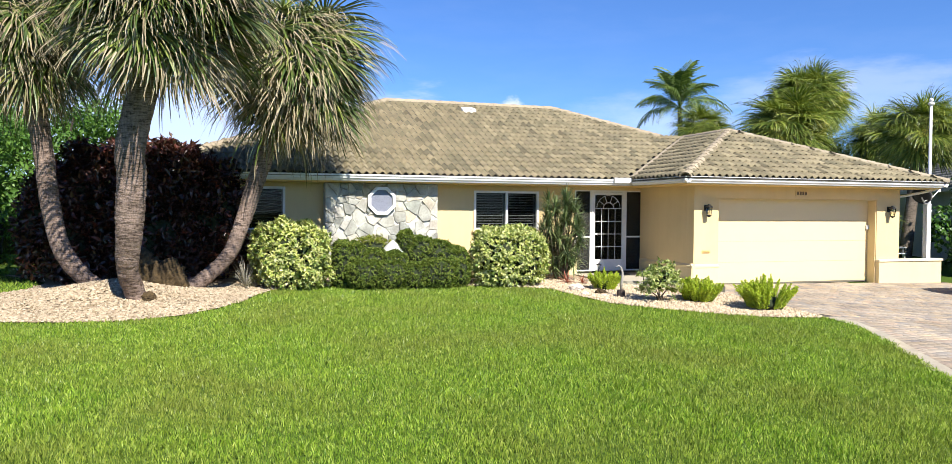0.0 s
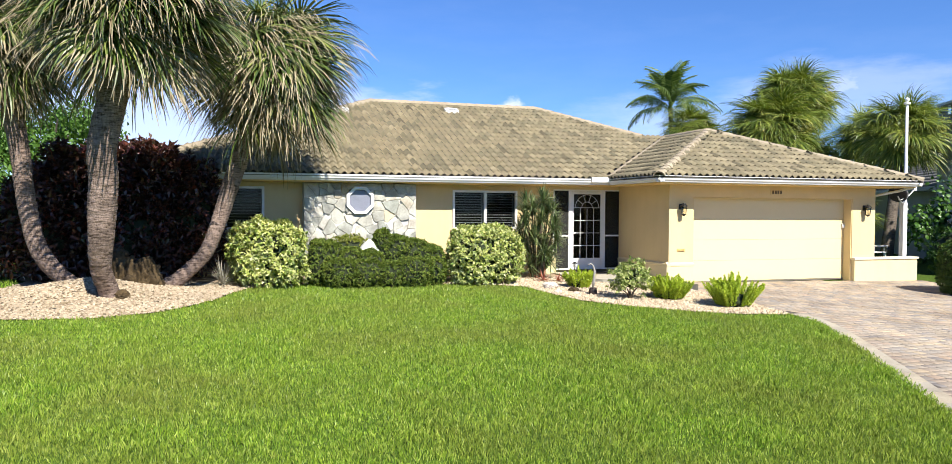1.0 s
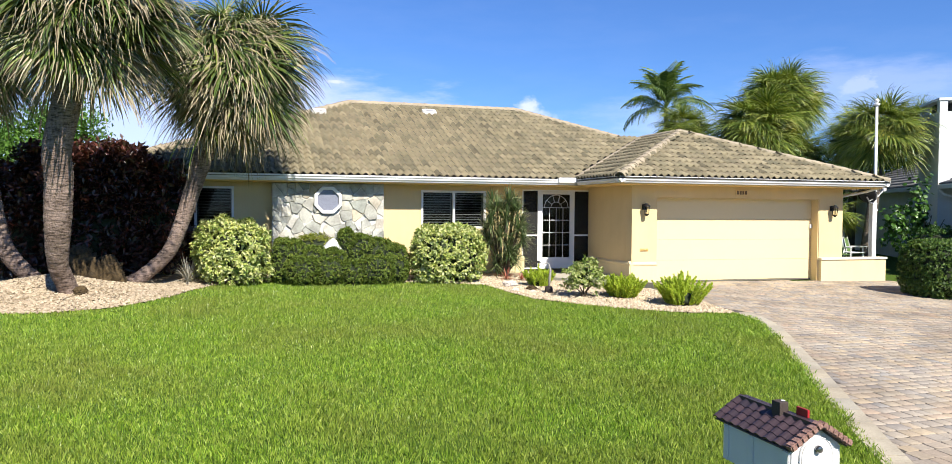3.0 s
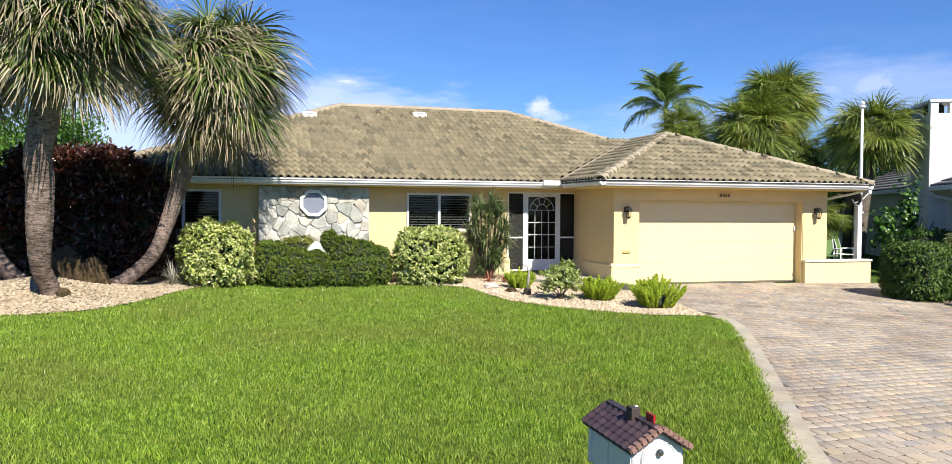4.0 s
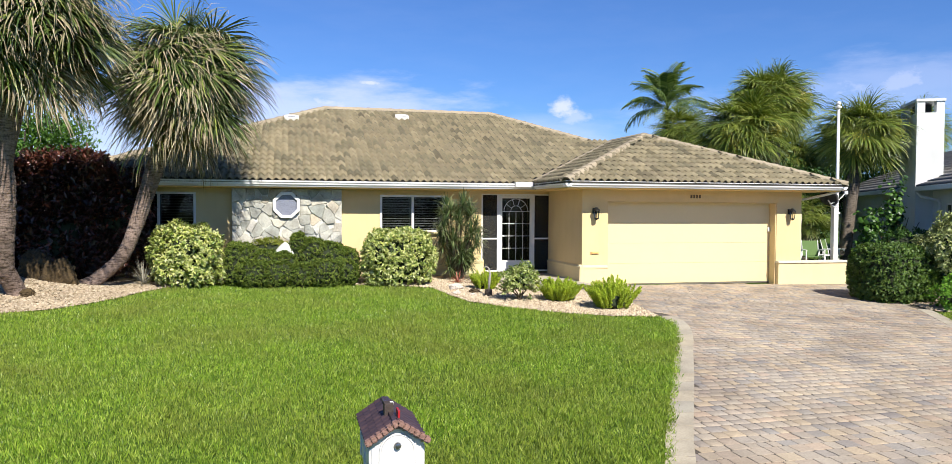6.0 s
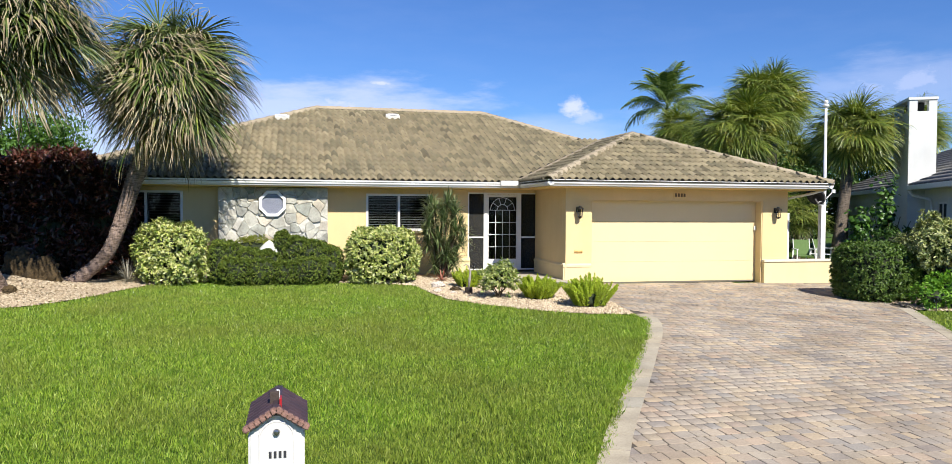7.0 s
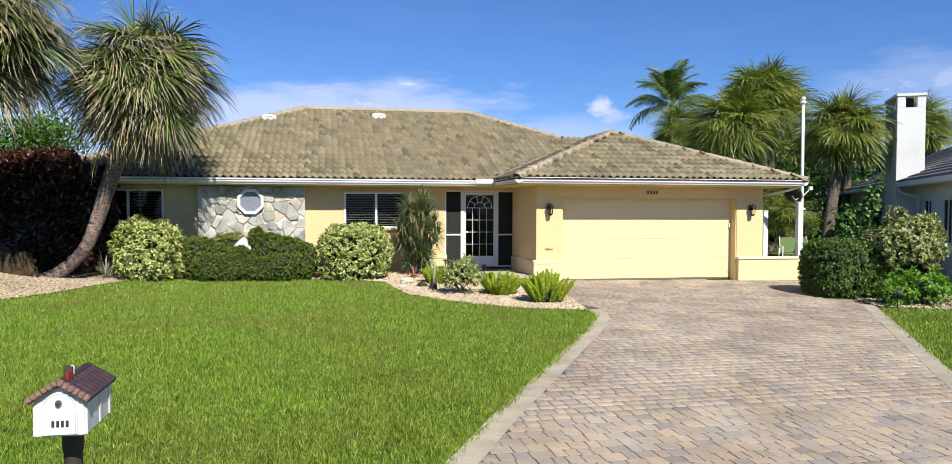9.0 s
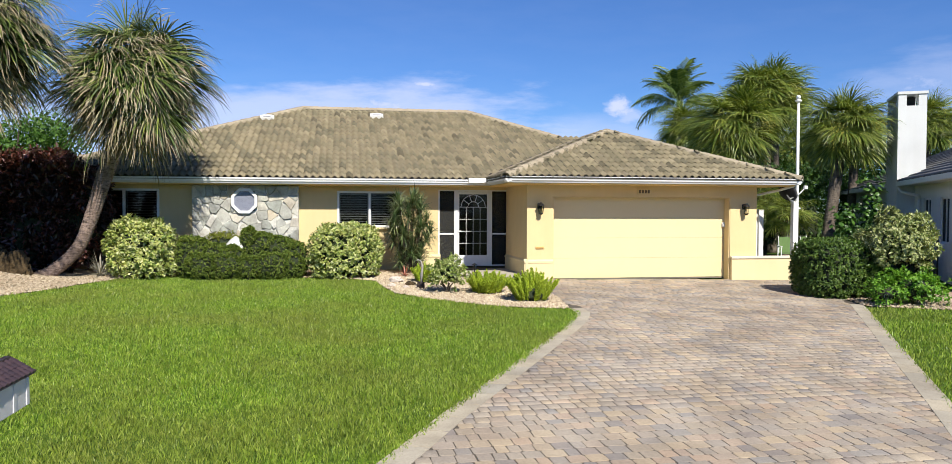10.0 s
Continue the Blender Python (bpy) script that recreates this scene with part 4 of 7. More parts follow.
def window(name, x0, x1, z0, z1, label, slats=13):
    """A two-light window with glass, sill and louvred shutters behind."""
    w = thing(name, ((x0 + x1) / 2, FY, z0), label, "window", kind="structure")
    hw, h = (x1 - x0) / 2, z1 - z0
    f = 0.055
    fr = part("window_frame", boxes((-hw, -hw + f, -0.03, 0.10, 0, h), (hw - f, hw, -0.03, 0.10, 0, h), (-hw + f, hw - f, -0.028, 0.10, h - f, h), (-hw + f, hw - f, -0.028, 0.10, 0, f), (-0.03, 0.03, -0.025, 0.09, f, h - f)), M["white"], w)
    part("window_sill", boxes((-hw - 0.05, hw + 0.05, -0.09, 0.0, -0.055, -0.002), bevel=0.01), M["cream"], w)
    for s in (-1, 1):
        a, b = (f - hw, -0.03) if s < 0 else (0.03, hw - f)
        p = part("pane", boxes((a + 0.002, b - 0.002, 0.035, 0.041, f, h - f)), M["glass"], w)
        p.visible_shadow = False
        shutter = part("shutter_frame", boxes((a, a + 0.03, 0.13, 0.155, 0.03, h - 0.03), (b - 0.03, b, 0.13, 0.155, 0.03, h - 0.03)), M["slat"], w)
        for k in range(slats):
            zz = 0.06 + (h - 0.12) * (k + 0.5) / slats
            bm = boxes((a + 0.03, b - 0.03, -0.032, 0.032, -0.004, 0.004))
            bmesh.ops.rotate(bm, verts=bm.verts, cent=(0, 0, 0), matrix=Matrix.Rotation(radians(-11), 3, "X"))
            bmesh.ops.translate(bm, verts=bm.verts, vec=(0, 0.143, zz))
            part("slat", bm, M["slat"], shutter)
    # box whose near-black colour supplies the dark behind the glass
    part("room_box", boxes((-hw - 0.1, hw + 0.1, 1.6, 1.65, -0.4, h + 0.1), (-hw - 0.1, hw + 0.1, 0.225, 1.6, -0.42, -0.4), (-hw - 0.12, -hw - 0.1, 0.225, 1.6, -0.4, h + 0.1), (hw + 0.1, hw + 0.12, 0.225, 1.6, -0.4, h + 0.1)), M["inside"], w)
    return w


window("window_1", *WINS[0], "white-framed two-light window with louvred shutters behind glass")
window("window_2", *WINS[1], "white-framed bedroom window with shutters, shaded by palms")

# ---- stone panel with the octagonal window ----
panel = thing("stone_panel", (0, 0, 0), "projecting panel of irregular grey flagstones set in the front wall", "stone panel")
PX0, PX1, PZ0, PZ1, PY = -9.24, -6.50, 0.0, 2.43, 2.22
part("backing", boxes((PX0, PX1, PY + 0.036, FY - 0.003, -0.05, PZ1)), M["mortar"], panel, "mortar bed of the stone panel")
OC = Vector((-7.90, 2.01))
OR = 0.335


def clip(poly, n, d):
    """Keep the side of a polygon where n.p <= d."""
    out = []
    for a, b in zip(poly, poly[1:] + poly[:1]):
        da, db = n.dot(a) - d, n.dot(b) - d
        if da <= 0:
            out.append(a)
        if (da < 0 < db) or (db < 0 < da):
            out.append(a + (b - a) * (da / (da - db)))
    return out


def flagstones():
    """Irregular flat stones: the panel split into uneven many-sided cells."""
    rnd = random.Random(29)

    def area(p):
        return abs(sum(a.x * b.y - b.x * a.y for a, b in zip(p, p[1:] + p[:1]))) / 2

    seeds = []
    for k in range(4000):
        q = Vector((rnd.uniform(PX0, PX1), rnd.uniform(PZ0, PZ1)))
        if all(((q.x - o.x) ** 2 * 0.6 + (q.y - o.y) ** 2 * 1.5) ** 0.5 > (0.13 + 0.17 * (i % 3 == 0)) for i, o in enumerate(seeds)):
            seeds.append(q)
    shards = []
    for i, a in enumerate(seeds):
        p = [Vector((PX0, PZ0)), Vector((PX1, PZ0)), Vector((PX1, PZ1)), Vector((PX0, PZ1))]
        for j, b in enumerate(seeds):
            if i != j and (a - b).length < 1.3:
                n = (b - a).normalized()
                n.rotate(Matrix.Rotation(radians(30 * math.sin(3.1 * (i + j) + i * j)), 2))
                p = clip(p, n, n.dot((a + b) / 2))
                if len(p) < 3:
                    break
        if len(p) >= 3 and area(p) > 0.006:
            shards.append(p)
    octn = [Vector((math.cos(math.pi / 4 * k), math.sin(math.pi / 4 * k))) for k in range(8)]
    for poly in shards:
        c = sum(poly, Vector((0, 0))) / len(poly)
        if (c - OC).length < 0.9:
            best = max(octn, key=lambda n: n.dot(c - OC))
            if best.dot(c - OC) < OR * 0.55:
                continue
            poly = clip(poly, -best, -(best.dot(OC) + OR + 0.005))
            if len(poly) < 3 or area(poly) < 0.003:
                continue
            c = sum(poly, Vector((0, 0))) / len(poly)
        gap = rnd.uniform(0.002, 0.008)
        poly = [v + (c - v).normalized() * min(gap * 0.8, (c - v).length * 0.3) for v in poly]
        th = rnd.uniform(0.040, 0.085)
        tilt = (rnd.uniform(-0.09, 0.09), rnd.uniform(-0.10, 0.06))
        ring = []
        for a, b in zip(poly, poly[1:] + poly[:1]):
            ring.append(a)
            if (b - a).length > 0.14:
                for f in (0.33, 0.67):
                    m = a.lerp(b, f)
                    ring.append(m + (c - m).normalized() * rnd.uniform(-0.006, 0.008))
        n = len(ring)
        vs = [(v.x, PY + 0.055, v.y) for v in ring]
        vs += [(v.x, PY + 0.065 - th + (v.x - c.x) * tilt[0] + (v.y - c.y) * tilt[1], v.y) for v in ring]
        inr = [v + (c - v) * min(0.4, 0.014 / max(0.02, (c - v).length) * 0.7) for v in ring]
        vs += [(v.x, PY + 0.053 - th + (v.x - c.x) * tilt[0] + (v.y - c.y) * tilt[1] + rnd.uniform(-0.003, 0.003), v.y) for v in inr]
        vs.append((c.x, PY + 0.050 - th + rnd.uniform(-0.006, 0.004), c.y))
        fs = []
        for i in range(n):
            k = (i + 1) % n
            fs += [(i, k, n + k, n + i), (n + i, n + k, 2 * n + k, 2 * n + i), (2 * n + i, 2 * n + k, 3 * n)]
        me = bpy.data.meshes.new("stone")
        me.from_pydata(vs, [], fs)
        me.materials.append(M["stone"])
        piece("stone", me, panel, Matrix())


flagstones()
ow = thing("octagon_window", (OC.x, PY - 0.03, OC.y), "small octagonal leaded window in a white frame", "window")


def octagon(bm, r, y0, y1, hole=0.0):
    ang = [math.pi / 8 + math.pi / 4 * k for k in range(8)]
    o = [[bm.verts.new((r / math.cos(math.pi / 8) * math.cos(a), y, r / math.cos(math.pi / 8) * math.sin(a))) for a in ang] for y in (y0, y1)]
    if hole:
        i = [[bm.verts.new((hole / math.cos(math.pi / 8) * math.cos(a), y, hole / math.cos(math.pi / 8) * math.sin(a))) for a in ang] for y in (y0, y1)]
        for k in range(8):
            j = (k + 1) % 8
            bm.faces.new((o[0][k], o[0][j], i[0][j], i[0][k]))
            bm.faces.new((o[1][j], o[1][k], i[1][k], i[1][j]))
            bm.faces.new((o[0][k], o[1][k], o[1][j], o[0][j]))
            bm.faces.new((i[0][j], i[1][j], i[1][k], i[0][k]))
    else:
        bm.faces.new(o[0])
        bm.faces.new(o[1][::-1])
        for k in range(8):
            j = (k + 1) % 8
            bm.faces.new((o[0][k], o[1][k], o[1][j], o[0][j]))
    bmesh.ops.recalc_face_normals(bm, faces=bm.faces)


bm = bmesh.new()
octagon(bm, 0.335, -0.05, 0.05, 0.258)
bmesh.ops.bevel(bm, geom=[e for e in bm.edges], offset=0.008, segments=1, affect="EDGES")
part("window_frame", bm, M["white"], ow)
bm = bmesh.new()
octagon(bm, 0.263, 0.0, 0.012)


def leaded():
    n = Nodes("obscured_glass")
    v = n.coords()
    vo = n.add("ShaderNodeTexVoronoi", Scale=34.0)
    n.link(v, vo.inputs["Vector"])
    col = n.ramp(vo.outputs["Distance"], [(0.0, (0.10, 0.11, 0.15)), (0.5, (0.22, 0.23, 0.28))])
    n.bump(vo.outputs["Distance"], 0.5, 0.01)
    return n.done(col, 0.2, 0, 0.5)


part("pane", bm, leaded(), ow, "obscured bluish glass")
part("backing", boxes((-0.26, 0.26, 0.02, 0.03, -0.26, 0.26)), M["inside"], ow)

# ---- entry: screens and storm door ----
SY = FY + 0.02
entry = thing("entry_screen", (0, 0, 0), "white aluminium entry frame with dark insect screens", "screen")
ZB, ZT = 0.19, 2.36


def panel_screen(x0, x1, step=None):
    f = 0.035
    specs = [(x0, x0 + f, SY, SY + 0.05, ZB, ZT), (x1 - f, x1, SY, SY + 0.05, ZB, ZT), (x0 + f, x1 - f, SY + 0.002, SY + 0.048, ZT - f, ZT), (x0 + f, x1 - f, SY + 0.002, SY + 0.048, ZB, ZB + f), (x0 + f, x1 - f, SY + 0.002, SY + 0.048, 1.09, 1.13)]
    fr = part("screen_frame", boxes(*specs), M["white"], entry)
    p = part("screen_mesh", boxes((x0 + f, x1 - f, SY + 0.022, SY + 0.026, ZB + f, 1.09)), M["screen"], fr, "dark insect mesh")
    q = part("screen_mesh", boxes((x0 + f, x1 - f, SY + 0.022, SY + 0.026, 1.13, ZT - f)), M["screen"], fr, "dark insect mesh")


panel_screen(-2.655, -2.165)
panel_screen(-1.145, -0.585)
part("post", boxes((-2.163, -2.11, SY - 0.01, SY + 0.06, ZB, ZT), (-1.20, -1.147, SY - 0.01, SY + 0.06, ZB, ZT), (-2.11, -1.20, SY - 0.008, SY + 0.058, ZT - 0.05, ZT)), M["white"], entry)
storm = thing("storm_door", (-2.11, SY, ZB), "white storm door with a fanlight grille over dark glass", "door", kind="structure")
DW, DH = 0.91, ZT - 0.05 - ZB
stile = 0.052
part("door_frame", boxes((0.004, stile, -0.012, 0.035, 0.005, DH - 0.004), (DW - stile, DW - 0.004, -0.012, 0.035, 0.005, DH - 0.004), (stile, DW - stile, -0.010, 0.033, DH - 0.075, DH - 0.004), (stile, DW - stile, -0.010, 0.033, 0.005, 0.31), bevel=0.004), M["white"], storm)
p = part("pane", boxes((stile, DW - stile, 0.014, 0.018, 0.31, DH - 0.075)), M["glass"], storm)
gx0, gx1, gz0, gz1 = stile, DW - stile, 0.31, DH - 0.075
gw = gx1 - gx0
spring = 1.68
ARC = gz1 - spring - 0.015
cxm = (gx0 + gx1) / 2


def bar(a, b, w=0.008):
    bm = bmesh.new()
    tube(bm, [(a[0], 0.004, a[1]), (b[0], 0.004, b[1])], w, 6)
    part("glazing_bar", bm, M["white"], storm)


for k in range(1, 4):
    bar((gx0 + gw * k / 4, gz0), (gx0 + gw * k / 4, spring))
for k in range(0, 4):
    zz = spring - k * 0.343
    bar((gx0, zz), (gx1, zz))


def arc_bar(r, a0=0, a1=180):
    bm = bmesh.new()
    tube(bm, [(cxm + r * math.cos(radians(a0 + (a1 - a0) * i / 14)), 0.004, spring + r * math.sin(radians(a0 + (a1 - a0) * i / 14))) for i in range(15)], 0.008, 6)
    part("glazing_bar", bm, M["white"], storm)


arc_bar(ARC)
arc_bar(ARC * 0.45)
for a in (36, 72, 108, 144):
    bar((cxm + ARC * 0.45 * math.cos(radians(a)), spring + ARC * 0.45 * math.sin(radians(a))), (cxm + ARC * math.cos(radians(a)), spring + ARC * math.sin(radians(a))))
part("door_handle", boxes((0.02, 0.11, -0.045, -0.013, 0.98, 1.015), bevel=0.006), M["white"], storm)
# the room behind the screens
part("porch_room", boxes((-2.70, -0.56, 5.0, 5.1, 0.0, 2.46), (-2.75, -2.66, FY + 0.225, 5.0, 0.0, 2.46), (-0.53, -0.46, 2.6, 5.0, 0.0, 2.46), (-2.66, -0.54, 2.66, 5.0, 0.02, 0.12)), M["porch_inside"], house, "dim entry porch behind the screens")
fd = thing("front_door", (-1.72, 4.97, 0.13), "dark panelled front door deep in the porch", "door")
part("door_leaf", boxes((-0.46, 0.46, -0.03, 0.02, 0, 2.05), bevel=0.005), M["post_wood"], fd)
part("door_handle", boxes((0.36, 0.40, -0.09, -0.03, 0.95, 1.05), bevel=0.006), M["steel"], fd)

# ---- plants ----
def leaves_mesh(name, pts, nrm, size, material, parent, seed=0, label="", slim=0.5, fold=0.25, droop=0.3, face=0.75):
    """Many small folded leaves, one at each point, facing roughly along its normal."""
    rng = np.random.default_rng(seed)
    n = len(pts)
    pts = np.asarray(pts, float)
    nr = np.asarray(nrm, float) * face + rng.normal(0, 0.45, (n, 3))
    nr /= np.linalg.norm(nr, axis=1, keepdims=True) + 1e-9
    t = rng.normal(0, 1, (n, 3))
    t[:, 2] -= droop
    t -= nr * (t * nr).sum(1, keepdims=True)
    t /= np.linalg.norm(t, axis=1, keepdims=True) + 1e-9
    s = np.cross(nr, t)
    L = (rng.uniform(0.65, 1.25, n) * size)[:, None]
    W = L * slim * rng.uniform(0.8, 1.2, (n, 1))
    base = pts - t * L * 0.5
    tip = pts + t * L * 0.5 - nr * L * 0.12
    mid = pts - nr * L * fold * 0.2
    v = np.stack([base, mid + s * W * 0.5 + nr * L * fold * 0.35, tip, mid - s * W * 0.5 + nr * L * fold * 0.35], 1)
    i = np.arange(n)[:, None] * 4
    f = np.concatenate([i + [0, 1, 2], i + [0, 2, 3]], 0)
    return raw(name, v.reshape(-1, 3), f, material, parent, label)


def tufts(name, pts, nrm, size, material, parent, seed=0, per=9, spread=0.8, slim=0.5, label=""):
    """Leaves set round twig tips: at each point a tuft that opens outwards."""
    rng = np.random.default_rng(seed)
    n0 = len(pts)
    axis = np.asarray(nrm, float) + rng.normal(0, 0.45, (n0, 3)) + np.array([0, 0, 0.35])
    axis /= np.linalg.norm(axis, axis=1, keepdims=True)
    base = np.repeat(np.asarray(pts, float), per, 0)
    ax = np.repeat(axis, per, 0)
    n = len(base)
    t = ax * rng.uniform(0.1, 0.9, (n, 1)) + rng.normal(0, spread, (n, 3))
    t /= np.linalg.norm(t, axis=1, keepdims=True) + 1e-9
    nr = ax + np.array([0, 0, 0.4]) + rng.normal(0, 0.25, (n, 3))
    nr -= t * (nr * t).sum(1, keepdims=True)
    nr /= np.linalg.norm(nr, axis=1, keepdims=True) + 1e-9
    side = np.cross(nr, t)
    L = (rng.uniform(0.65, 1.3, n) * size)[:, None]
    W = L * slim * rng.uniform(0.8, 1.2, (n, 1))
    b = base + ax * rng.uniform(-0.5, 0.2, (n, 1)) * size
    mid = b + t * L * 0.5
    tip = b + t * L - nr * L * 0.18
    v = np.stack([b, mid + side * W * 0.5 + nr * L * 0.09, tip, mid - side * W * 0.5 + nr * L * 0.09], 1)
    i = np.arange(n)[:, None] * 4
    f = np.concatenate([i + [0, 1, 2], i + [0, 2, 3]], 0)
    return raw(name, v.reshape(-1, 3), f, material, parent, label)


def blob_points(n, centre, radii, seed, lumps=0.12, shell=0.35, flat_bottom=True, power=1.0, freq=3.0):
    """Points in the outer layer of an uneven rounded shrub, with normals."""
    rng = np.random.default_rng(seed)
    d = rng.normal(0, 1, (n, 3))
    d /= np.linalg.norm(d, axis=1, keepdims=True)
    if flat_bottom:
        d[:, 2] = np.where(d[:, 2] < -0.72, -d[:, 2], d[:, 2])
    q = 2.0 + 4.0 * power
    shape = (np.abs(d) ** q).sum(1) ** (-1.0 / q)
    ph = rng.uniform(0, 6.28, 6)
    k = 1 + lumps * (np.sin(freq * d[:, 0] * 2 + ph[0]) * np.sin(freq * d[:, 1] * 2 + ph[1]) + 0.7 * np.sin(freq * 2.3 * d[:, 2] + ph[2]) * np.sin(freq * 2.7 * d[:, 0] + ph[3]) + 0.35 * np.sin(freq * 6 * d[:, 1] + ph[4]) * np.sin(freq * 6 * d[:, 2] + ph[5]))
    # hollows between the boughs
    b = rng.normal(0, 1, (46, 3))
    b /= np.linalg.norm(b, axis=1, keepdims=True)
    near = (d @ b.T).max(1)
    k = k * (1 - 1.1 * lumps * np.clip((0.95 - near) / 0.12, 0, 1))
    r = 1 - shell * rng.uniform(0, 1, n) ** 2.2
    p = d * (shape * k * r)[:, None] * np.asarray(radii) + np.asarray(centre)
    return p, d


def core_blob(name, centre, radii, material, parent, seed=0, k=0.8, power=0.0):
    """A dark solid core that stops one seeing through a dense plant and stands in for its inner shade."""
    bm = bmesh.new()
    bmesh.ops.create_icosphere(bm, subdivisions=3, radius=1.0)
    for v in bm.verts:
        e = 2.0 + 4.0 * power
        q = noise.noise(v.co * 2.3 + Vector((seed, 0, 0))) * 0.10
        v.co *= sum(abs(a) ** e for a in v.co) ** (-1.0 / e)
        v.co = Vector((v.co.x * radii[0], v.co.y * radii[1], v.co.z * radii[2])) * (k + q) + Vector(centre)
    return part(name, bm, material, parent, smooth=True)


def stems(parent, at, n, h, spread, r=0.012, seed=0, material=None):
    rnd = random.Random(seed)
    for i in range(n):
        a = 2 * math.pi * i / n + rnd.uniform(-0.4, 0.4)
        bm = bmesh.new()
        e = Vector((math.cos(a) * spread, math.sin(a) * spread, h * rnd.uniform(0.8, 1.1)))
        tube(bm, [(0, 0, -0.05), e * 0.4 + Vector((0, 0, 0.05)), e], [r, r * 0.8, r * 0.4], 6)
        bmesh.ops.translate(bm, verts=bm.verts, vec=at)
        part("stem", bm, material or M["branch"], parent)


def round_shrub(name, x, y, radii, label, leaf, size, n, seed, lumps=0.08, power=0.35, heart=0.80, slim=0.5, zc=None, freq=3.0, shell=0.35, group="", per=8):
    s = thing(name, (x, y, gz(x, y)), label, "shrub", group)
    c = (0, 0, radii[2] * 0.86 if zc is None else zc)
    p, d = blob_points(n // per, c, radii, seed, lumps, shell, True, power, freq)
    tufts("foliage", p, d, size, M[leaf], s, seed, per, slim=slim)
    core_blob("shade_core", c, radii, M["deep"], s, seed, heart, power)
    stems(s, (0, 0, 0), 5, radii[2] * 0.7, radii[0] * 0.35, 0.02, seed)
    return s


M["leaf_gold"] = leafy("golden_leaf", [(0.13, 0.17, 0.02), (0.22, 0.25, 0.03), (0.30, 0.32, 0.05)], 0.4, 0.3)
M["leaf_grape"] = leafy("sea_grape_leaf", [(0.02, 0.06, 0.01), (0.045, 0.11, 0.016), (0.09, 0.19, 0.03)], 0.35, 0.2)
M["bloom"] = leafy("palm_bloom", [(0.34, 0.32, 0.06), (0.48, 0.44, 0.08), (0.26, 0.22, 0.05)], 0.6, 0.3)
M["boots"] = plain("old_leaf_bases", (0.10, 0.075, 0.045), 0.95, var=0.5, scale=20, bump=0.8, bscale=30)
# near-black core colour: the shade between the leaves put into the paint
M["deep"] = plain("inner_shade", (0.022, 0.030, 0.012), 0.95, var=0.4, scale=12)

round_shrub("variegated_shrub", -10.12, 0.70, (0.80, 0.74, 0.74), "rounded shrub with cream and green variegated leaves by the wall", "leaf_var", 0.092, 15000, 21, 0.13, 0.2, 0.70, shell=0.4)
round_shrub("variegated_shrub", -5.24, 0.65, (0.87, 0.76, 0.71), "broad clipped shrub with yellow-green variegated leaves under the window", "leaf_var", 0.085, 17000, 22, 0.07, 0.35, 0.76, shell=0.32)


def hedge(name, spine, label, seed):
    """A clipped low hedge as a run of overlapping rounded masses (x, y, rx, ry, height)."""
    x0, y0 = spine[0][0], spine[0][1]
    h = thing(name, (x0, y0, gz(x0, y0)), label, "hedge")
    P, D = [], []
    for i, (x, y, rx, ry, hh) in enumerate(spine):
        c = (x - x0, y - y0, hh * 0.45)
        p, d = blob_points(int(2100 * rx * hh + 350), c, (rx, ry, hh * 0.55), seed + i, 0.035, 0.15, True, 0.12)
        P.append(p)
        D.append(d)
        core_blob("shade_core", c, (rx, ry, hh * 0.55), M["deep"], h, seed + i, 0.86, 0.12)
    tufts("foliage", np.concatenate(P), np.concatenate(D), 0.040, M["leaf_box"], h, seed, 7, slim=0.6)
    return h


hedge("boxwood_hedge", [(-9.05, 0.62, 0.27, 0.40, 1.02), (-8.78, 0.60, 0.30, 0.40, 0.98), (-8.40, 0.55, 0.38, 0.38, 0.84), (-8.62, 0.22, 0.40, 0.34, 0.62), (-8.10, 0.20, 0.42, 0.30, 0.60), (-7.98, 0.32, 0.34, 0.26, 0.80), (-7.62, 0.80, 0.25, 0.36, 1.24), (-7.30, 0.78, 0.40, 0.46, 1.10), (-6.88, 0.72, 0.46, 0.48, 1.01), (-6.52, 0.68, 0.36, 0.46, 0.88), (-7.55, 0.18, 0.36, 0.28, 0.54), (-7.02, 0.22, 0.44, 0.32, 0.62), (-6.60, 0.34, 0.34, 0.34, 0.60)],
      "clipped dark green boxwood hedge in rolling shapes", 31)
round_shrub("golden_shrub", -8.30, 1.22, (0.52, 0.36, 0.58), "low yellow-green shrub behind the clipped hedge", "leaf_gold", 0.045, 5200, 36, 0.05, 0.2)


# white pyramid ornament between the hedges
orn = thing("garden_ornament", (-7.93, 0.70, gz(-7.93, 0.70) - 0.05), "pale grey stone pagoda ornament half hidden in the hedge", "ornament")
bm = lathe([(0.13, 0.0), (0.13, 0.70), (0.29, 0.735), (0.30, 0.765), (0.22, 0.87), (0.13, 0.97), (0.07, 1.02), (0.02, 1.06)], 10)
part("ornament_body", bm, M["white_stone"], orn)

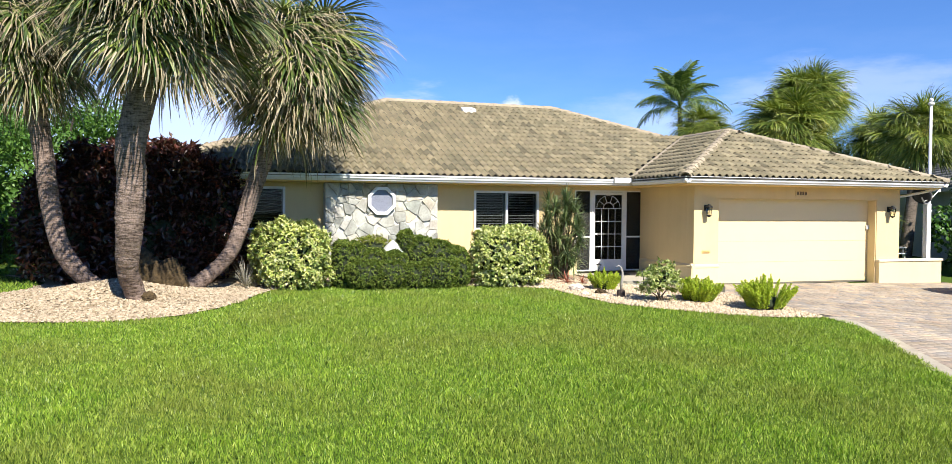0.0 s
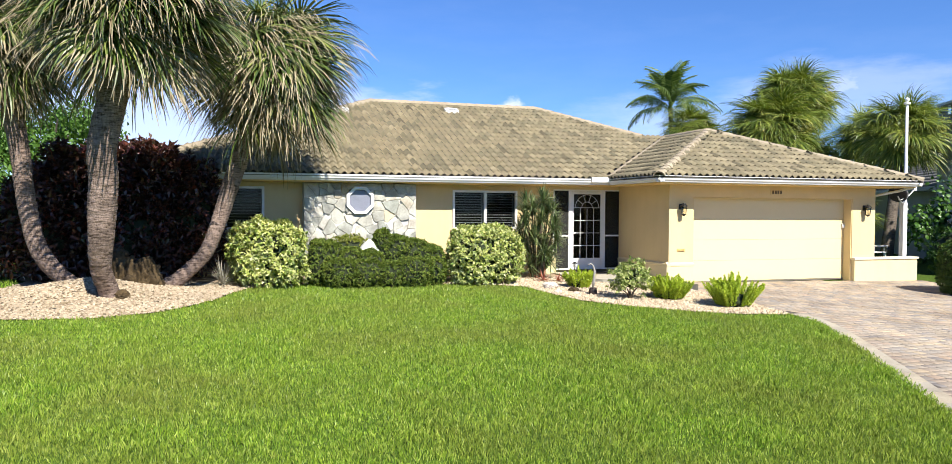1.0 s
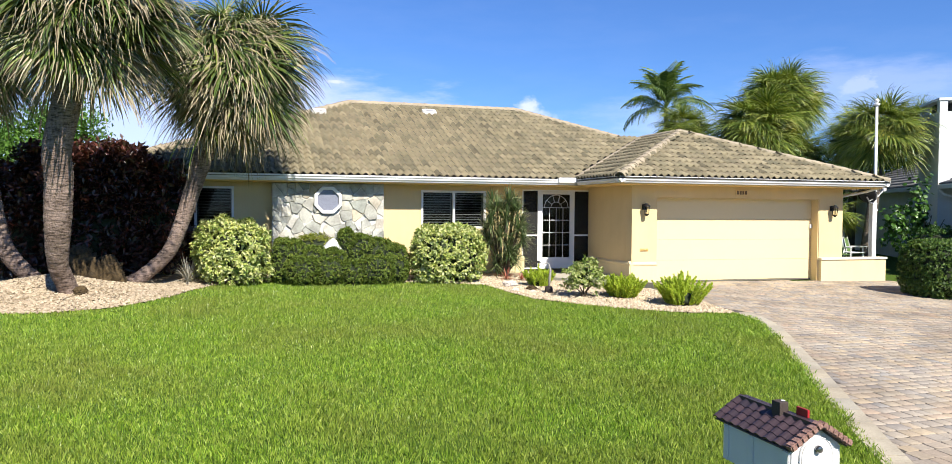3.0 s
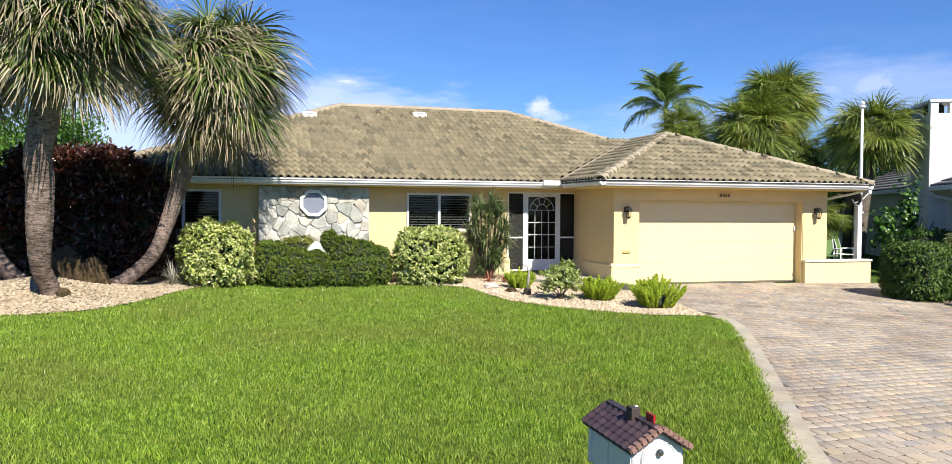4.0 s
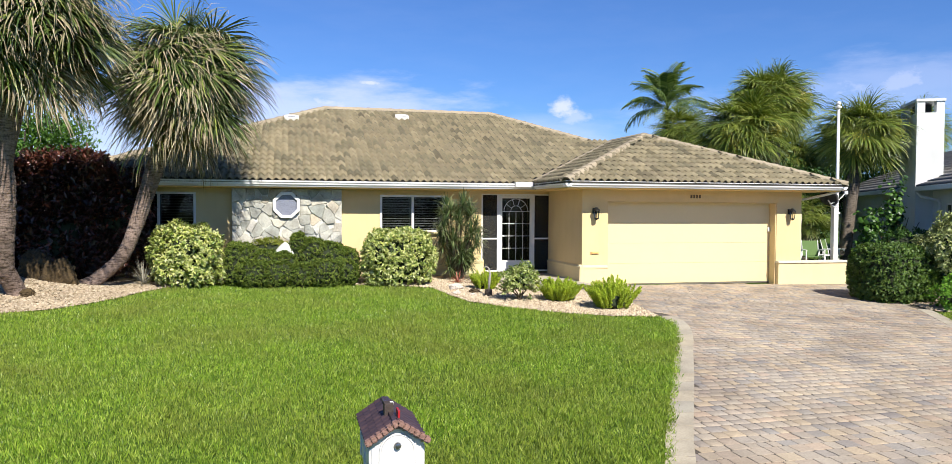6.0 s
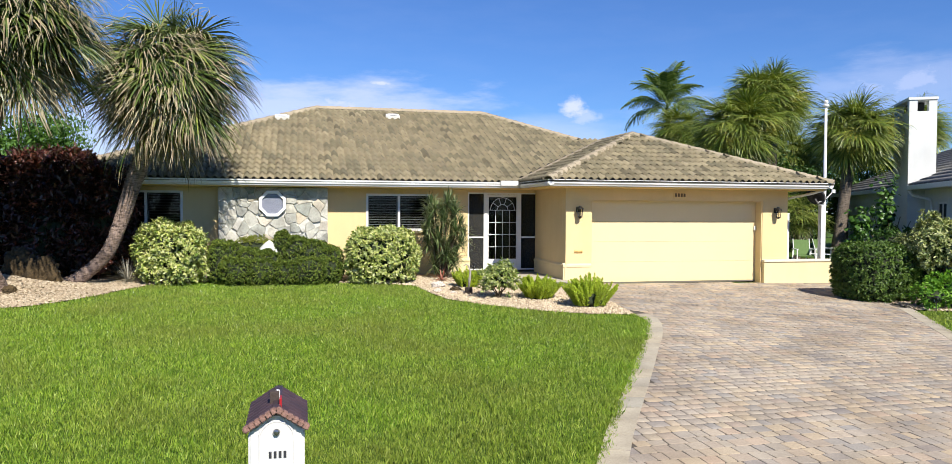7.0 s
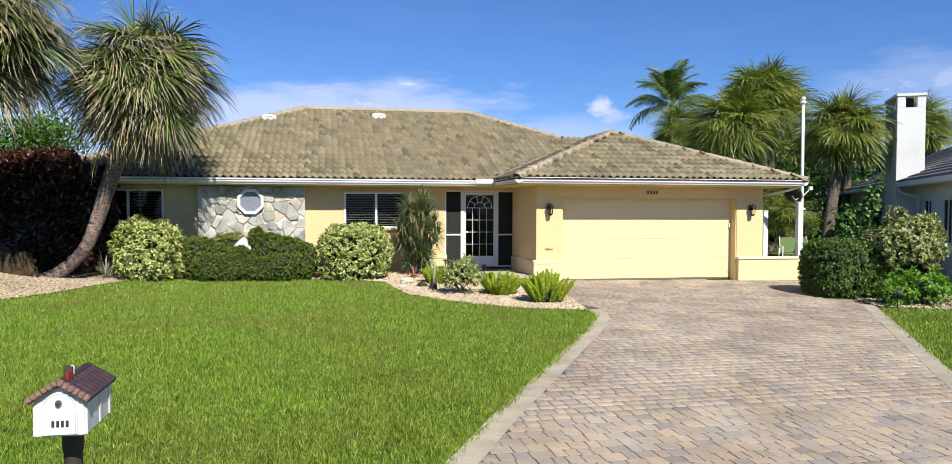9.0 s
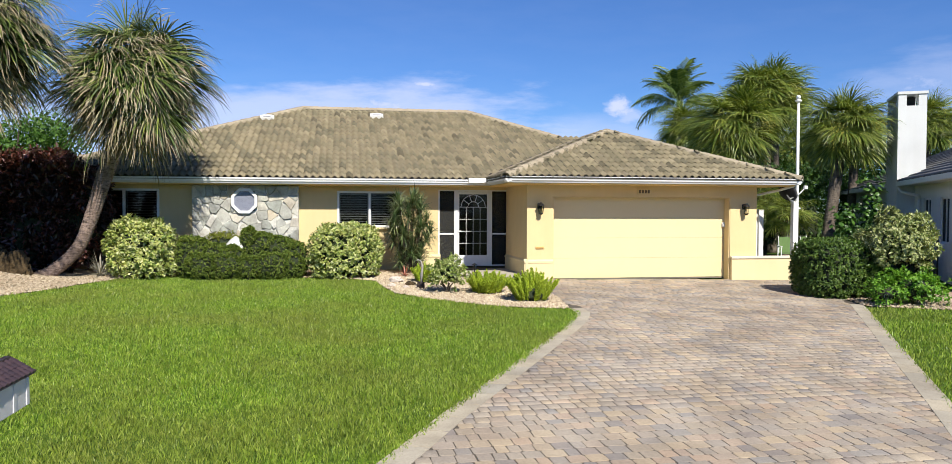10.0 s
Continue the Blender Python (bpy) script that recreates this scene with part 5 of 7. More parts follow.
# copper-leaf hedge behind the palms
cop = thing("copperleaf_hedge", (-13.3, 3.0, gz(-13.3, 3.0)), "tall dark copper-leaved hedge in the shade of the palms", "hedge")
P, D = [], []
for i, (x, y, rx, ry, hh) in enumerate([(-15.05, 3.0, 0.55, 0.7, 2.1), (-14.60, 3.0, 0.62, 0.8, 2.45), (-14.0, 2.8, 0.85, 0.9, 2.72), (-13.1, 2.75, 1.0, 0.95, 2.80), (-12.35, 2.7, 0.85, 0.9, 2.72), (-11.75, 2.5, 0.68, 0.75, 2.42), (-14.4, 2.3, 0.6, 0.5, 1.5), (-12.9, 2.1, 1.1, 0.55, 1.7)]):
    c = (x + 13.3, y - 3.75, hh * 0.5)
    p, d = blob_points(int(480 * rx * hh), c, (rx, ry, hh * 0.54), 50 + i, 0.10, 0.4, True, 0.4)
    P.append(p)
    D.append(d)
    core_blob("shade_core", c, (rx, ry, hh * 0.54), M["deep"], cop, 50 + i, 0.75)
tufts("foliage", np.concatenate(P), np.concatenate(D), 0.15, M["leaf_red"], cop, 51, 7, slim=0.42)
stems(cop, (0, 0, 0), 7, 2.2, 1.4, 0.03, 52)


# ---- palms ----
def fan_frond(seed, rise, kind="green"):
    """A costapalmate fan leaf that grows outwards along +x at the given rise in degrees, its segments bent down by their weight."""
    rnd = random.Random(seed)
    vs, fs, mats = [], [], []
    down = Vector((0, 0, -1))

    def strip(points, widths, sides, tip_from=99):
        k = len(vs)
        for p, w, sd in zip(points, widths, sides):
            vs.append(tuple(p - sd * w))
            vs.append(tuple(p + sd * w))
        for i in range(len(points) - 1):
            a = k + 2 * i
            fs.append((a, a + 1, a + 3, a + 2))
            mats.append(1 if i >= tip_from else 0)

    dry, far = kind == "dry", kind == "far"
    e = radians(rise)
    d = Vector((math.cos(e), 0, math.sin(e)))
    p = Vector((0, 0, 0))
    stalk = 0.48 if dry else 0.58
    line = [p.copy()]
    for q in range(4):
        p = p + d * stalk / 4
        d = (d + down * (0.20 if dry else 0.13)).normalized()
        line.append(p.copy())
    y = Vector((0, 1, 0))
    strip(line, [0.022, 0.018, 0.015, 0.013, 0.012], [y] * 5)
    strip(line, [0.014, 0.012, 0.010, 0.010, 0.009], [y.cross(d).normalized()] * 5)
    d = (d + down * (0.35 if far else 0.4 if rise > 70 else 0.75 if rise > 0 else 0.45)).normalized()
    up = d.cross(y).normalized()
    if up.z < 0 and abs(d.z) < 0.99:
        up = -up
    n = 36 if dry else 42 if far else 50
    half_w = 0.0135 if far else 0.0115
    steps = 6
    for i in range(n):
        f = i / (n - 1)
        mid = 1 - abs(f - 0.5) * 2
        a = radians(-128 + 256 * f + rnd.uniform(-4, 4))
        g = (d * math.cos(a) + y * math.sin(a) + up * (0.30 * mid - 0.05 + rnd.uniform(-0.12, 0.12))).normalized()
        L = (0.56 + 0.36 * mid ** 0.7) * rnd.uniform(0.85, 1.12)
        q = line[-1] + d * 0.15 * mid
        pts, sides = [q.copy()], []
        weight = rnd.uniform(0.5, 1.5) * (1.4 if dry else 0.9 if far else 1.05)
        roll = rnd.uniform(-0.5, 0.5)
        for k in range(steps - 1):
            sd = up.cross(g)
            sd = (sd.normalized() if sd.length > 0.05 else y) + up * roll
            sides.append(sd.normalized())
            q = q + g * (L / (steps - 1))
            g = (g + down * weight * (0.02, 0.10, 0.36, 0.70, 0.9)[k]).normalized()
            pts.append(q.copy())
        sides.append(sides[-1])
        brown = dry or (not far and rnd.random() < (0.75 if rise < 50 else 0.4))
        strip(pts, [half_w * r for r in (0.55, 1.0, 1.0, 0.8, 0.5, 0.10)], sides, 99 if not brown else rnd.choice((3, 4)))
    me = bpy.data.meshes.new("frond")
    me.from_pydata(vs, [], fs)
    for m in {"green": ("frond", "frond_tip"), "dry": ("frond_dry", "frond_tip"), "far": ("frond_far", "frond_far")}[kind]:
        me.materials.append(M[m])
    me.polygons.foreach_set("material_index", mats)
    return me


RISES = [80, 62, 45, 28, 12, -4, -20, -36, -52]
FANS = {(kind, r): [fan_frond(70 + 31 * q + abs(r), r, kind) for q in range(2)] for kind in ("green", "dry", "far") for r in RISES if kind != "dry" or r < 20}


def fan_palm(name, trunk_pts, radii, scale, label, seed, n_green=84, n_dry=30, kind="green", group="", trunk_mat="trunk", lowest=0.72):
    """A cabbage palm: a leaning ringed trunk, a round head of fan leaves and a skirt of dry ones."""
    rnd = random.Random(seed)
    base = Vector(trunk_pts[0])
    t = thing(name, base, label, "palm tree", group)
    pts = [Vector(p) - base for p in trunk_pts]
    # smooth the trunk's line
    fine, rr = [], []
    n = len(pts)
    ridged = trunk_mat == "trunk"
    for i in range(n - 1):
        p0, p1, p2, p3 = pts[max(0, i - 1)], pts[i], pts[i + 1], pts[min(n - 1, i + 2)]
        steps = 22 if ridged else 10
        for k in range(steps):
            s = k / steps
            fine.append(0.5 * ((2 * p1) + (p2 - p0) * s + (2 * p0 - 5 * p1 + 4 * p2 - p3) * s * s + (3 * p1 - p0 - 3 * p2 + p3) * s ** 3))
            rr.append((radii[i] * (1 - s) + radii[i + 1] * s) * (1 + 0.022 * ((len(rr) % 3) / 3 - 0.4) * ridged + rnd.uniform(-0.015, 0.02)))
    fine.append(pts[-1])
    rr.append(radii[-1])
    bm = bmesh.new()
    tube(bm, fine, rr, 20 if ridged else 10)
    for v in bm.verts:
        v.co += Vector((noise.noise(v.co * 9.0), noise.noise(v.co * 9.0 + Vector((5, 5, 5))), noise.noise(v.co * 14.0))) * 0.012 * ridged
    part("trunk", bm, M[trunk_mat], t, smooth=True)
    top = pts[-1]
    core_blob("leaf_base", top + Vector((0, 0, 0.05)), (0.36 * scale, 0.36 * scale, 0.55 * scale), M["boots"], t, seed)

    def leaf(sort, rise, az, lift, size):
        near = min((r for k, r in FANS if k == sort), key=lambda r: abs(r - rise))
        m = Matrix.Translation(top + Vector((0, 0, lift * scale))) @ Matrix.Diagonal((1.1, 1.1, 0.97, 1)) @ Matrix.Rotation(az, 4, "Z") @ Matrix.Rotation(rnd.uniform(-0.45, 0.45), 4, "X") @ Matrix.Rotation(rnd.uniform(-0.15, 0.15), 4, "Y") @ Matrix.Diagonal((size, size * rnd.uniform(0.85, 1.1), size, 1))
        piece("frond", rnd.choice(FANS[sort, near]), t, m)

    for i in range(n_green):
        u = (i + 0.5) / n_green
        rise = math.degrees(math.asin(1 - (1 + lowest) * u)) + rnd.uniform(-8, 8)
        sort = "dry" if kind == "green" and u > 0.55 and rnd.random() < 0.5 else kind
        leaf(sort, rise, i * 2.39996 + rnd.uniform(-0.3, 0.3), 0.40 - 0.40 * u, scale * rnd.uniform(0.78, 1.06) * (1 - 0.24 * max(0.0, rise - 35) / 55))
    for i in range(n_dry):
        leaf("dry", rnd.uniform(-55, -20), i * 2.39996 + rnd.uniform(-0.3, 0.3), -0.05 - 0.30 * rnd.random(), scale * rnd.uniform(0.7, 0.95))
    return t


fan_palm("cabbage_palm", [(-12.40, 0.13, 0.16), (-12.02, 0.13, 0.30), (-11.71, 0.18, 0.53), (-11.36, 0.16, 0.92), (-11.11, 0.18, 1.55), (-10.86, 0.18, 2.35), (-10.58, 0.16, 3.2), (-10.09, 0.10, 4.6)], [0.13, 0.145, 0.145, 0.145, 0.155, 0.175, 0.19, 0.22], 1.46,
         "leaning cabbage palm with a curved trunk and shaggy round head", 81, group="front palms", n_green=112, n_dry=14, lowest=0.66)
fan_palm("cabbage_palm", [(-12.84, -1.74, 0.16), (-12.91, -1.84, 0.42), (-12.97, -2.12, 0.8), (-12.92, -2.38, 1.3), (-12.88, -2.5, 1.8), (-12.84, -2.6, 2.3), (-12.82, -2.7, 2.95), (-12.30, -2.85, 5.0)], [0.18, 0.17, 0.17, 0.205, 0.225, 0.225, 0.225, 0.23], 1.34,
         "upright cabbage palm with a ringed trunk and hanging fronds", 82, group="front palms", n_green=112, n_dry=12, lowest=0.62)
fan_palm("cabbage_palm", [(-13.52, -0.38, 0.26), (-13.80, -0.40, 0.42), (-14.12, -0.44, 0.78), (-14.30, -0.45, 1.14), (-14.42, -0.45, 1.7), (-14.50, -0.45, 2.26), (-14.55, -0.45, 2.81), (-14.85, -0.5, 4.9)], [0.14, 0.15, 0.16, 0.16, 0.16, 0.16, 0.165, 0.20], 1.26,
         "cabbage palm curving outward from the mound with dry hanging fronds", 83, group="front palms", n_green=112, n_dry=26)


def coconut_frond(seed):
    rnd = random.Random(seed)
    vs, fs = [], []
    spine = [Vector((2.4 * t, 0, 0.80 * math.sin(t * 2.0) - 1.05 * t * t)) for t in [i / 12 for i in range(13)]]
    for i, (a, b) in enumerate(zip(spine, spine[1:])):
        k = len(vs)
        w = 0.03 * (1 - i / 13)
        vs += [(a.x, -w, a.z), (a.x, w, a.z), (b.x, w, b.z), (b.x, -w, b.z)]
        fs.append((k, k + 1, k + 2, k + 3))
        if i < 2:
            continue
        for s in (-1, 1):
            for q in (0.0, 0.33, 0.66):
                p = a.lerp(b, q)
                L = 0.75 * math.sin(math.pi * min(0.97, (i + q) / 13)) ** 0.6 * rnd.uniform(0.85, 1.1)
                tip = p + Vector((L * 0.45, s * L * 0.75, -L * rnd.uniform(0.35, 0.65)))
                mid = p + Vector((L * 0.25, s * L * 0.45, -L * 0.08))
                k = len(vs)
                vs += [tuple(p + Vector((-0.025, 0, 0))), tuple(p + Vector((0.025, 0, 0))), tuple(mid + Vector((0.035, 0, 0))), tuple(tip), tuple(mid + Vector((-0.02, 0, 0)))]
                fs += [(k, k + 1, k + 2, k + 4), (k + 4, k + 2, k + 3)]
    me = bpy.data.meshes.new("frond")
    me.from_pydata(vs, [], fs)
    me.materials.append(M["frond_coco"])
    return me


def coconut_palm(x, y, z_top, scale, label, seed):
    rnd = random.Random(seed)
    t = thing("coconut_palm", (x, y, 0), label, "palm tree")
    bm = bmesh.new()
    tube(bm, [(0, 0, -0.1), (0.15, 0, z_top * 0.4), (0.1, 0, z_top * 0.75), (0, 0, z_top)], [0.24, 0.18, 0.15, 0.13], 10)
    part("trunk", bm, M["trunk_dark"], t, smooth=True)
    data = [coconut_frond(seed + k) for k in range(3)]
    for i in range(26):
        el = radians(78 - 105 * (i + 0.5) / 26 + rnd.uniform(-8, 8))
        m = Matrix.Translation((0, 0, z_top)) @ Matrix.Rotation(i * 2.39996, 4, "Z") @ Matrix.Rotation(-el, 4, "Y") @ Matrix.Rotation(rnd.uniform(-0.4, 0.4), 4, "X") @ Matrix.Diagonal((scale * rnd.uniform(0.85, 1.1),) * 3 + (1,))
        piece("frond", data[i % 3], t, m)


coconut_palm(14.8, 25.0, 8.1, 1.15, "tall coconut palm with arching feathery fronds behind the house", 91)
# cabbage palms behind and beside the garage
for i, (x, y, zt, sc, lean) in enumerate([(10.6, 10.6, 5.0, 1.52, 0.3), (12.4, 11.4, 6.45, 1.45, -0.5), (13.6, 12.6, 6.6, 1.42, -0.3), (11.45, 4.7, 4.45, 1.18, 0.6), (17.9, 12.8, 5.2, 1.2, 0.3), (22.6, 14.0, 5.8, 1.35, 0.0), (16.6, 15.5, 4.4, 1.3, 0.0), (13.0, 20.0, 6.0, 1.3, 0.0)]):
    bp = fan_palm("cabbage_palm", [(x - lean, y, gz(x, y)), (x - lean * 0.6, y, zt * 0.4), (x, y, zt)], [0.24, 0.19, 0.2], sc, "cabbage palm with a dense green head behind the garage", 100 + i, 95, 0, "far", "background palms", "trunk_dark")
    if i < 4:
        for q, az in enumerate((-2.3, -1.0)):
            c = (lean + 1.0 * sc * math.cos(az), 1.0 * sc * math.sin(az), zt - gz(x, y) - 0.25 + 0.5 * q)
            fp, fd = blob_points(260, c, (0.32, 0.3, 0.38), 400 + 2 * i + q, 0.3, 0.9, False)
            tagged(leaves_mesh("bloom", fp, fd, 0.10, M["bloom"], bp, 420 + 2 * i + q, "drooping yellow flower cluster", slim=0.25, droop=1.5), kind="stuff")
# low palm heads filling the gap behind the low wall
for i, (x, y, zt, sc) in enumerate([(9.3, 6.2, 2.1, 0.85), (9.75, 5.3, 1.55, 0.8)]):
    fan_palm("young_palm", [(x, y, gz(x, y)), (x, y, zt * 0.5), (x, y, zt)], [0.14, 0.13, 0.13], sc, "young fan palm behind the low garden wall", 120 + i, 30, 3, "far", "young palms", "trunk_dark", 0.35)


def tree(name, x, y, h, radii, label, seed, leaf="leaf_tree", n=9000, size=0.16):
    t = thing(name, (x, y, gz(x, y)), label, "tree")
    rnd = random.Random(seed)
    bm = bmesh.new()
    tube(bm, [(0, 0, -0.1), (0.1, 0, h * 0.3), (0, 0.1, h * 0.6)], [0.22, 0.17, 0.1], 10)
    part("trunk", bm, M["trunk_dark"], t, smooth=True)
    for k in range(6):
        a = k * 1.05 + rnd.uniform(-0.3, 0.3)
        bm = bmesh.new()
        tube(bm, [(0, 0, h * 0.35), (math.cos(a) * radii[0] * 0.4, math.sin(a) * radii[1] * 0.4, h * 0.6), (math.cos(a) * radii[0] * 0.75, math.sin(a) * radii[1] * 0.75, h * rnd.uniform(0.65, 0.9))], [0.10, 0.06, 0.02], 6)
        part("limb", bm, M["trunk_dark"], t)
    P, D = [], []
    for k in range(16):
        c = np.array([rnd.uniform(-0.75, 0.75) * radii[0], rnd.uniform(-0.75, 0.75) * radii[1], h - radii[2] + rnd.uniform(-0.6, 0.7) * radii[2]])
        p, d = blob_points(n // 16, c, np.array(radii) * rnd.uniform(0.3, 0.45), seed + k, 0.2, 0.6, False)
        P.append(p)
        D.append(d)
    leaves_mesh("crown", np.concatenate(P), np.concatenate(D), size, M[leaf], t, seed, slim=0.45, droop=0.6)
    return t


tree("garden_tree", -18.8, 6.0, 4.2, (2.6, 2.2, 1.9), "bright green leafy tree beyond the hedge", 131, n=16000)
round_shrub("side_shrub", -19.0, 8.0, (3.4, 1.2, 1.5), "long loose green hedge along the side boundary", "leaf_tree", 0.13, 9000, 139, 0.15, 0.3)
tree("garden_tree", -16.2, 9.0, 4.7, (2.4, 2.0, 1.3), "light green tree showing over the hedge", 132)
tree("garden_tree", -22.0, 2.5, 5.5, (2.6, 2.4, 2.4), "green tree at the side boundary", 133)
tree("shade_tree", 11.0, 9.0, 3.6, (2.2, 1.6, 1.6), "dark leafy tree between the houses", 134, "leaf_dark", 12000, 0.16)
tree("shade_tree", 14.5, 15.0, 5.0, (3.6, 2.4, 2.4), "dark leafy tree behind the palms", 136, "leaf_dark", 16000, 0.2)
tree("shade_tree", 21.0, 17.0, 5.6, (4.0, 2.4, 2.6), "dark leafy tree beyond the neighbouring house", 137, "leaf_dark", 14000, 0.22)
round_shrub("side_shrub", 12.6, 13.0, (4.2, 1.0, 1.5), "long dark green hedge closing the gap between the houses", "leaf_dark", 0.12, 9000, 138, 0.12, 0.4)
round_shrub("side_shrub", -16.8, 2.5, (1.0, 0.9, 1.1), "green shrub beside the copper-leaved hedge", "leaf_tree", 0.10, 3000, 135, 0.15)


# ---- small plants of the front bed ----
def strap_plant(x, y, label, seed, heads):
    """Several canes topped by rosettes of narrow strap leaves."""
    rnd = random.Random(seed)
    t = thing("dracaena", (x, y, gz(x, y)), label, "plant")
    vs, fs = [], []
    for hx, hy, hz in heads:
        bm = bmesh.new()
        tube(bm, [(hx * 0.2, hy * 0.2, -0.03), (hx * 0.6, hy * 0.6, hz * 0.5), (hx, hy, hz)], [0.025, 0.02, 0.016], 6)
        part("cane", bm, M["branch"], t)
        for i in range(84):
            el = radians(rnd.uniform(-50, 88))
            az = rnd.uniform(0, 6.283)
            L = rnd.uniform(0.30, 0.50)
            d = Vector((math.cos(az) * math.cos(el), math.sin(az) * math.cos(el), math.sin(el)))
            side = Vector((-math.sin(az), math.cos(az), rnd.uniform(-0.4, 0.4))) * 0.012
            b = Vector((hx, hy, hz + rnd.uniform(-0.10, 0.04)))
            p = [b, b + d * L * 0.5 + Vector((0, 0, 0.015)), b + d * L + Vector((0, 0, -0.10 * L))]
            k = len(vs)
            vs += [tuple(p[0] - side * 0.7), tuple(p[0] + side * 0.7), tuple(p[1] + side), tuple(p[1] - side), tuple(p[2])]
            fs += [(k, k + 1, k + 2, k + 3), (k + 3, k + 2, k + 4)]
    raw("leaves", vs, fs, M["drac"], t)
    return t


rnd = random.Random(5)
heads = []
for k in range(25):
    z = 0.66 + 1.36 * k / 24
    wide = 0.18 + 0.42 * math.sin(math.pi * (0.10 + 0.80 * k / 24))
    a = k * 2.4
    heads.append((0.06 + wide * math.cos(a) * rnd.uniform(0.6, 1.05), 0.55 * wide * math.sin(a), z))
heads += [(0.30, -0.15, 0.42), (-0.22, -0.12, 0.36), (0.10, -0.25, 0.55)]
strap_plant(-3.62, 1.35, "tall clump of dark green strap-leaved dracaena against the wall", 141, heads)


def foxtail_fern(x, y, r, h, label, seed, n=70):
    """Upright plume fronds, thick with needles, fanning out from a clump."""
    rng = np.random.default_rng(seed)
    t = thing("foxtail_fern", (x, y, gz(x, y)), label, "fern", "foxtail ferns")
    P, D = [], []
    for i in range(n):
        az = rng.uniform(0, 6.283)
        u = math.sqrt(rng.uniform(0, 1))
        b = np.array([math.cos(az), math.sin(az), 0]) * u * r * 0.45
        tip = np.array([math.cos(az) * r * u, math.sin(az) * r * u, h * rng.uniform(0.75, 1.08) * (1.05 - 0.35 * u)])
        m = 190
        s = rng.uniform(0.12, 1, m)[:, None]
        mid = (b + tip) / 2 + np.array([0, 0, 0.06])
        c = b * (1 - s) ** 2 + 2 * mid * s * (1 - s) + tip * s ** 2
        fat = 0.042 * np.sin(np.pi * np.clip(s * 0.93 + 0.05, 0, 1)) ** 0.6
        dd = rng.normal(0, 1, (m, 3))
        dd /= np.linalg.norm(dd, axis=1, keepdims=True)
        P.append(c + dd * fat)
        D.append(dd)
        cores = bmesh.new()
        tube(cores, [tuple(b * (1 - q) ** 2 + 2 * mid * q * (1 - q) + tip * q ** 2) for q in (0.1, 0.35, 0.6, 0.85, 0.99)], [0.008, 0.015, 0.015, 0.010, 0.003], 5)
        part("plume", cores, M["fern"], t)
    leaves_mesh("fronds", np.concatenate(P), np.concatenate(D), 0.044, M["fern"], t, seed, slim=0.30, droop=-1.2)
    # near-black core paints in the shade low inside the fern
    core_blob("clump", (0, 0, h * 0.22), (r * 0.55, r * 0.55, h * 0.3), M["deep"], t, seed)
    return t


foxtail_fern(-1.48, -3.60, 0.60, 0.66, "bright green foxtail fern at the end of the bed", 151, 105)
foxtail_fern(-2.2, -2.45, 0.56, 0.54, "bright green foxtail fern in the pebbles", 152, 92)
foxtail_fern(-3.35, -0.55, 0.40, 0.50, "yellow-green foxtail fern near the entry", 153, 50)
s = round_shrub("small_shrub", -3.06, -2.38, (0.45, 0.42, 0.36), "small open shrub with green and cream leaves", "leaf_small", 0.075, 2200, 154, 0.28, 0.0, 0.4, zc=0.42, shell=0.7)


# ---- far right: shrubs beside the drive ----
round_shrub("clipped_shrub", 5.86, -2.95, (0.84, 0.80, 0.70), "large clipped dark green shrub beside the drive", "leaf_clip", 0.062, 24000, 161, 0.025, 0.42, 0.86, shell=0.16)
vb = round_shrub("variegated_shrub", 6.98, -3.62, (0.82, 0.75, 0.70), "tall airy variegated shrub beside the drive", "leaf_var2", 0.082, 11000, 162, 0.20, 0.0, 0.55, zc=1.24, shell=0.6)
round_shrub("ground_vine", 6.75, -4.45, (0.72, 0.5, 0.42), "bright green vine growing round a dark post", "ivy", 0.085, 2600, 163, 0.4, 0.0, 0.55, shell=0.6)
round_shrub("ground_vine", 6.05, -4.45, (0.45, 0.40, 0.30), "low green vine at the foot of the shrubs", "ivy", 0.075, 1400, 164, 0.4, 0.0, 0.55, shell=0.6)
sheet("side_bed", [(5.55, -4.6), (6.6, -5.05), (7.6, -5.25), (9.5, -4.95), (9.5, -1.0), (7.3, -1.0), (6.05, -2.1), (5.8, -3.2)], 0.012, M["bed"], "mulched bed of leaf litter beside the drive")
chips("leaf_litter", [(5.55, -4.6), (6.6, -5.05), (7.6, -5.25), (9.5, -4.95), (9.5, -3.0), (5.8, -3.3)], (5.5, 9.5, -5.3, -3.0), 350, 0.03, M["mulch"], "pale dry leaf litter under the shrubs", 0.3, 6)
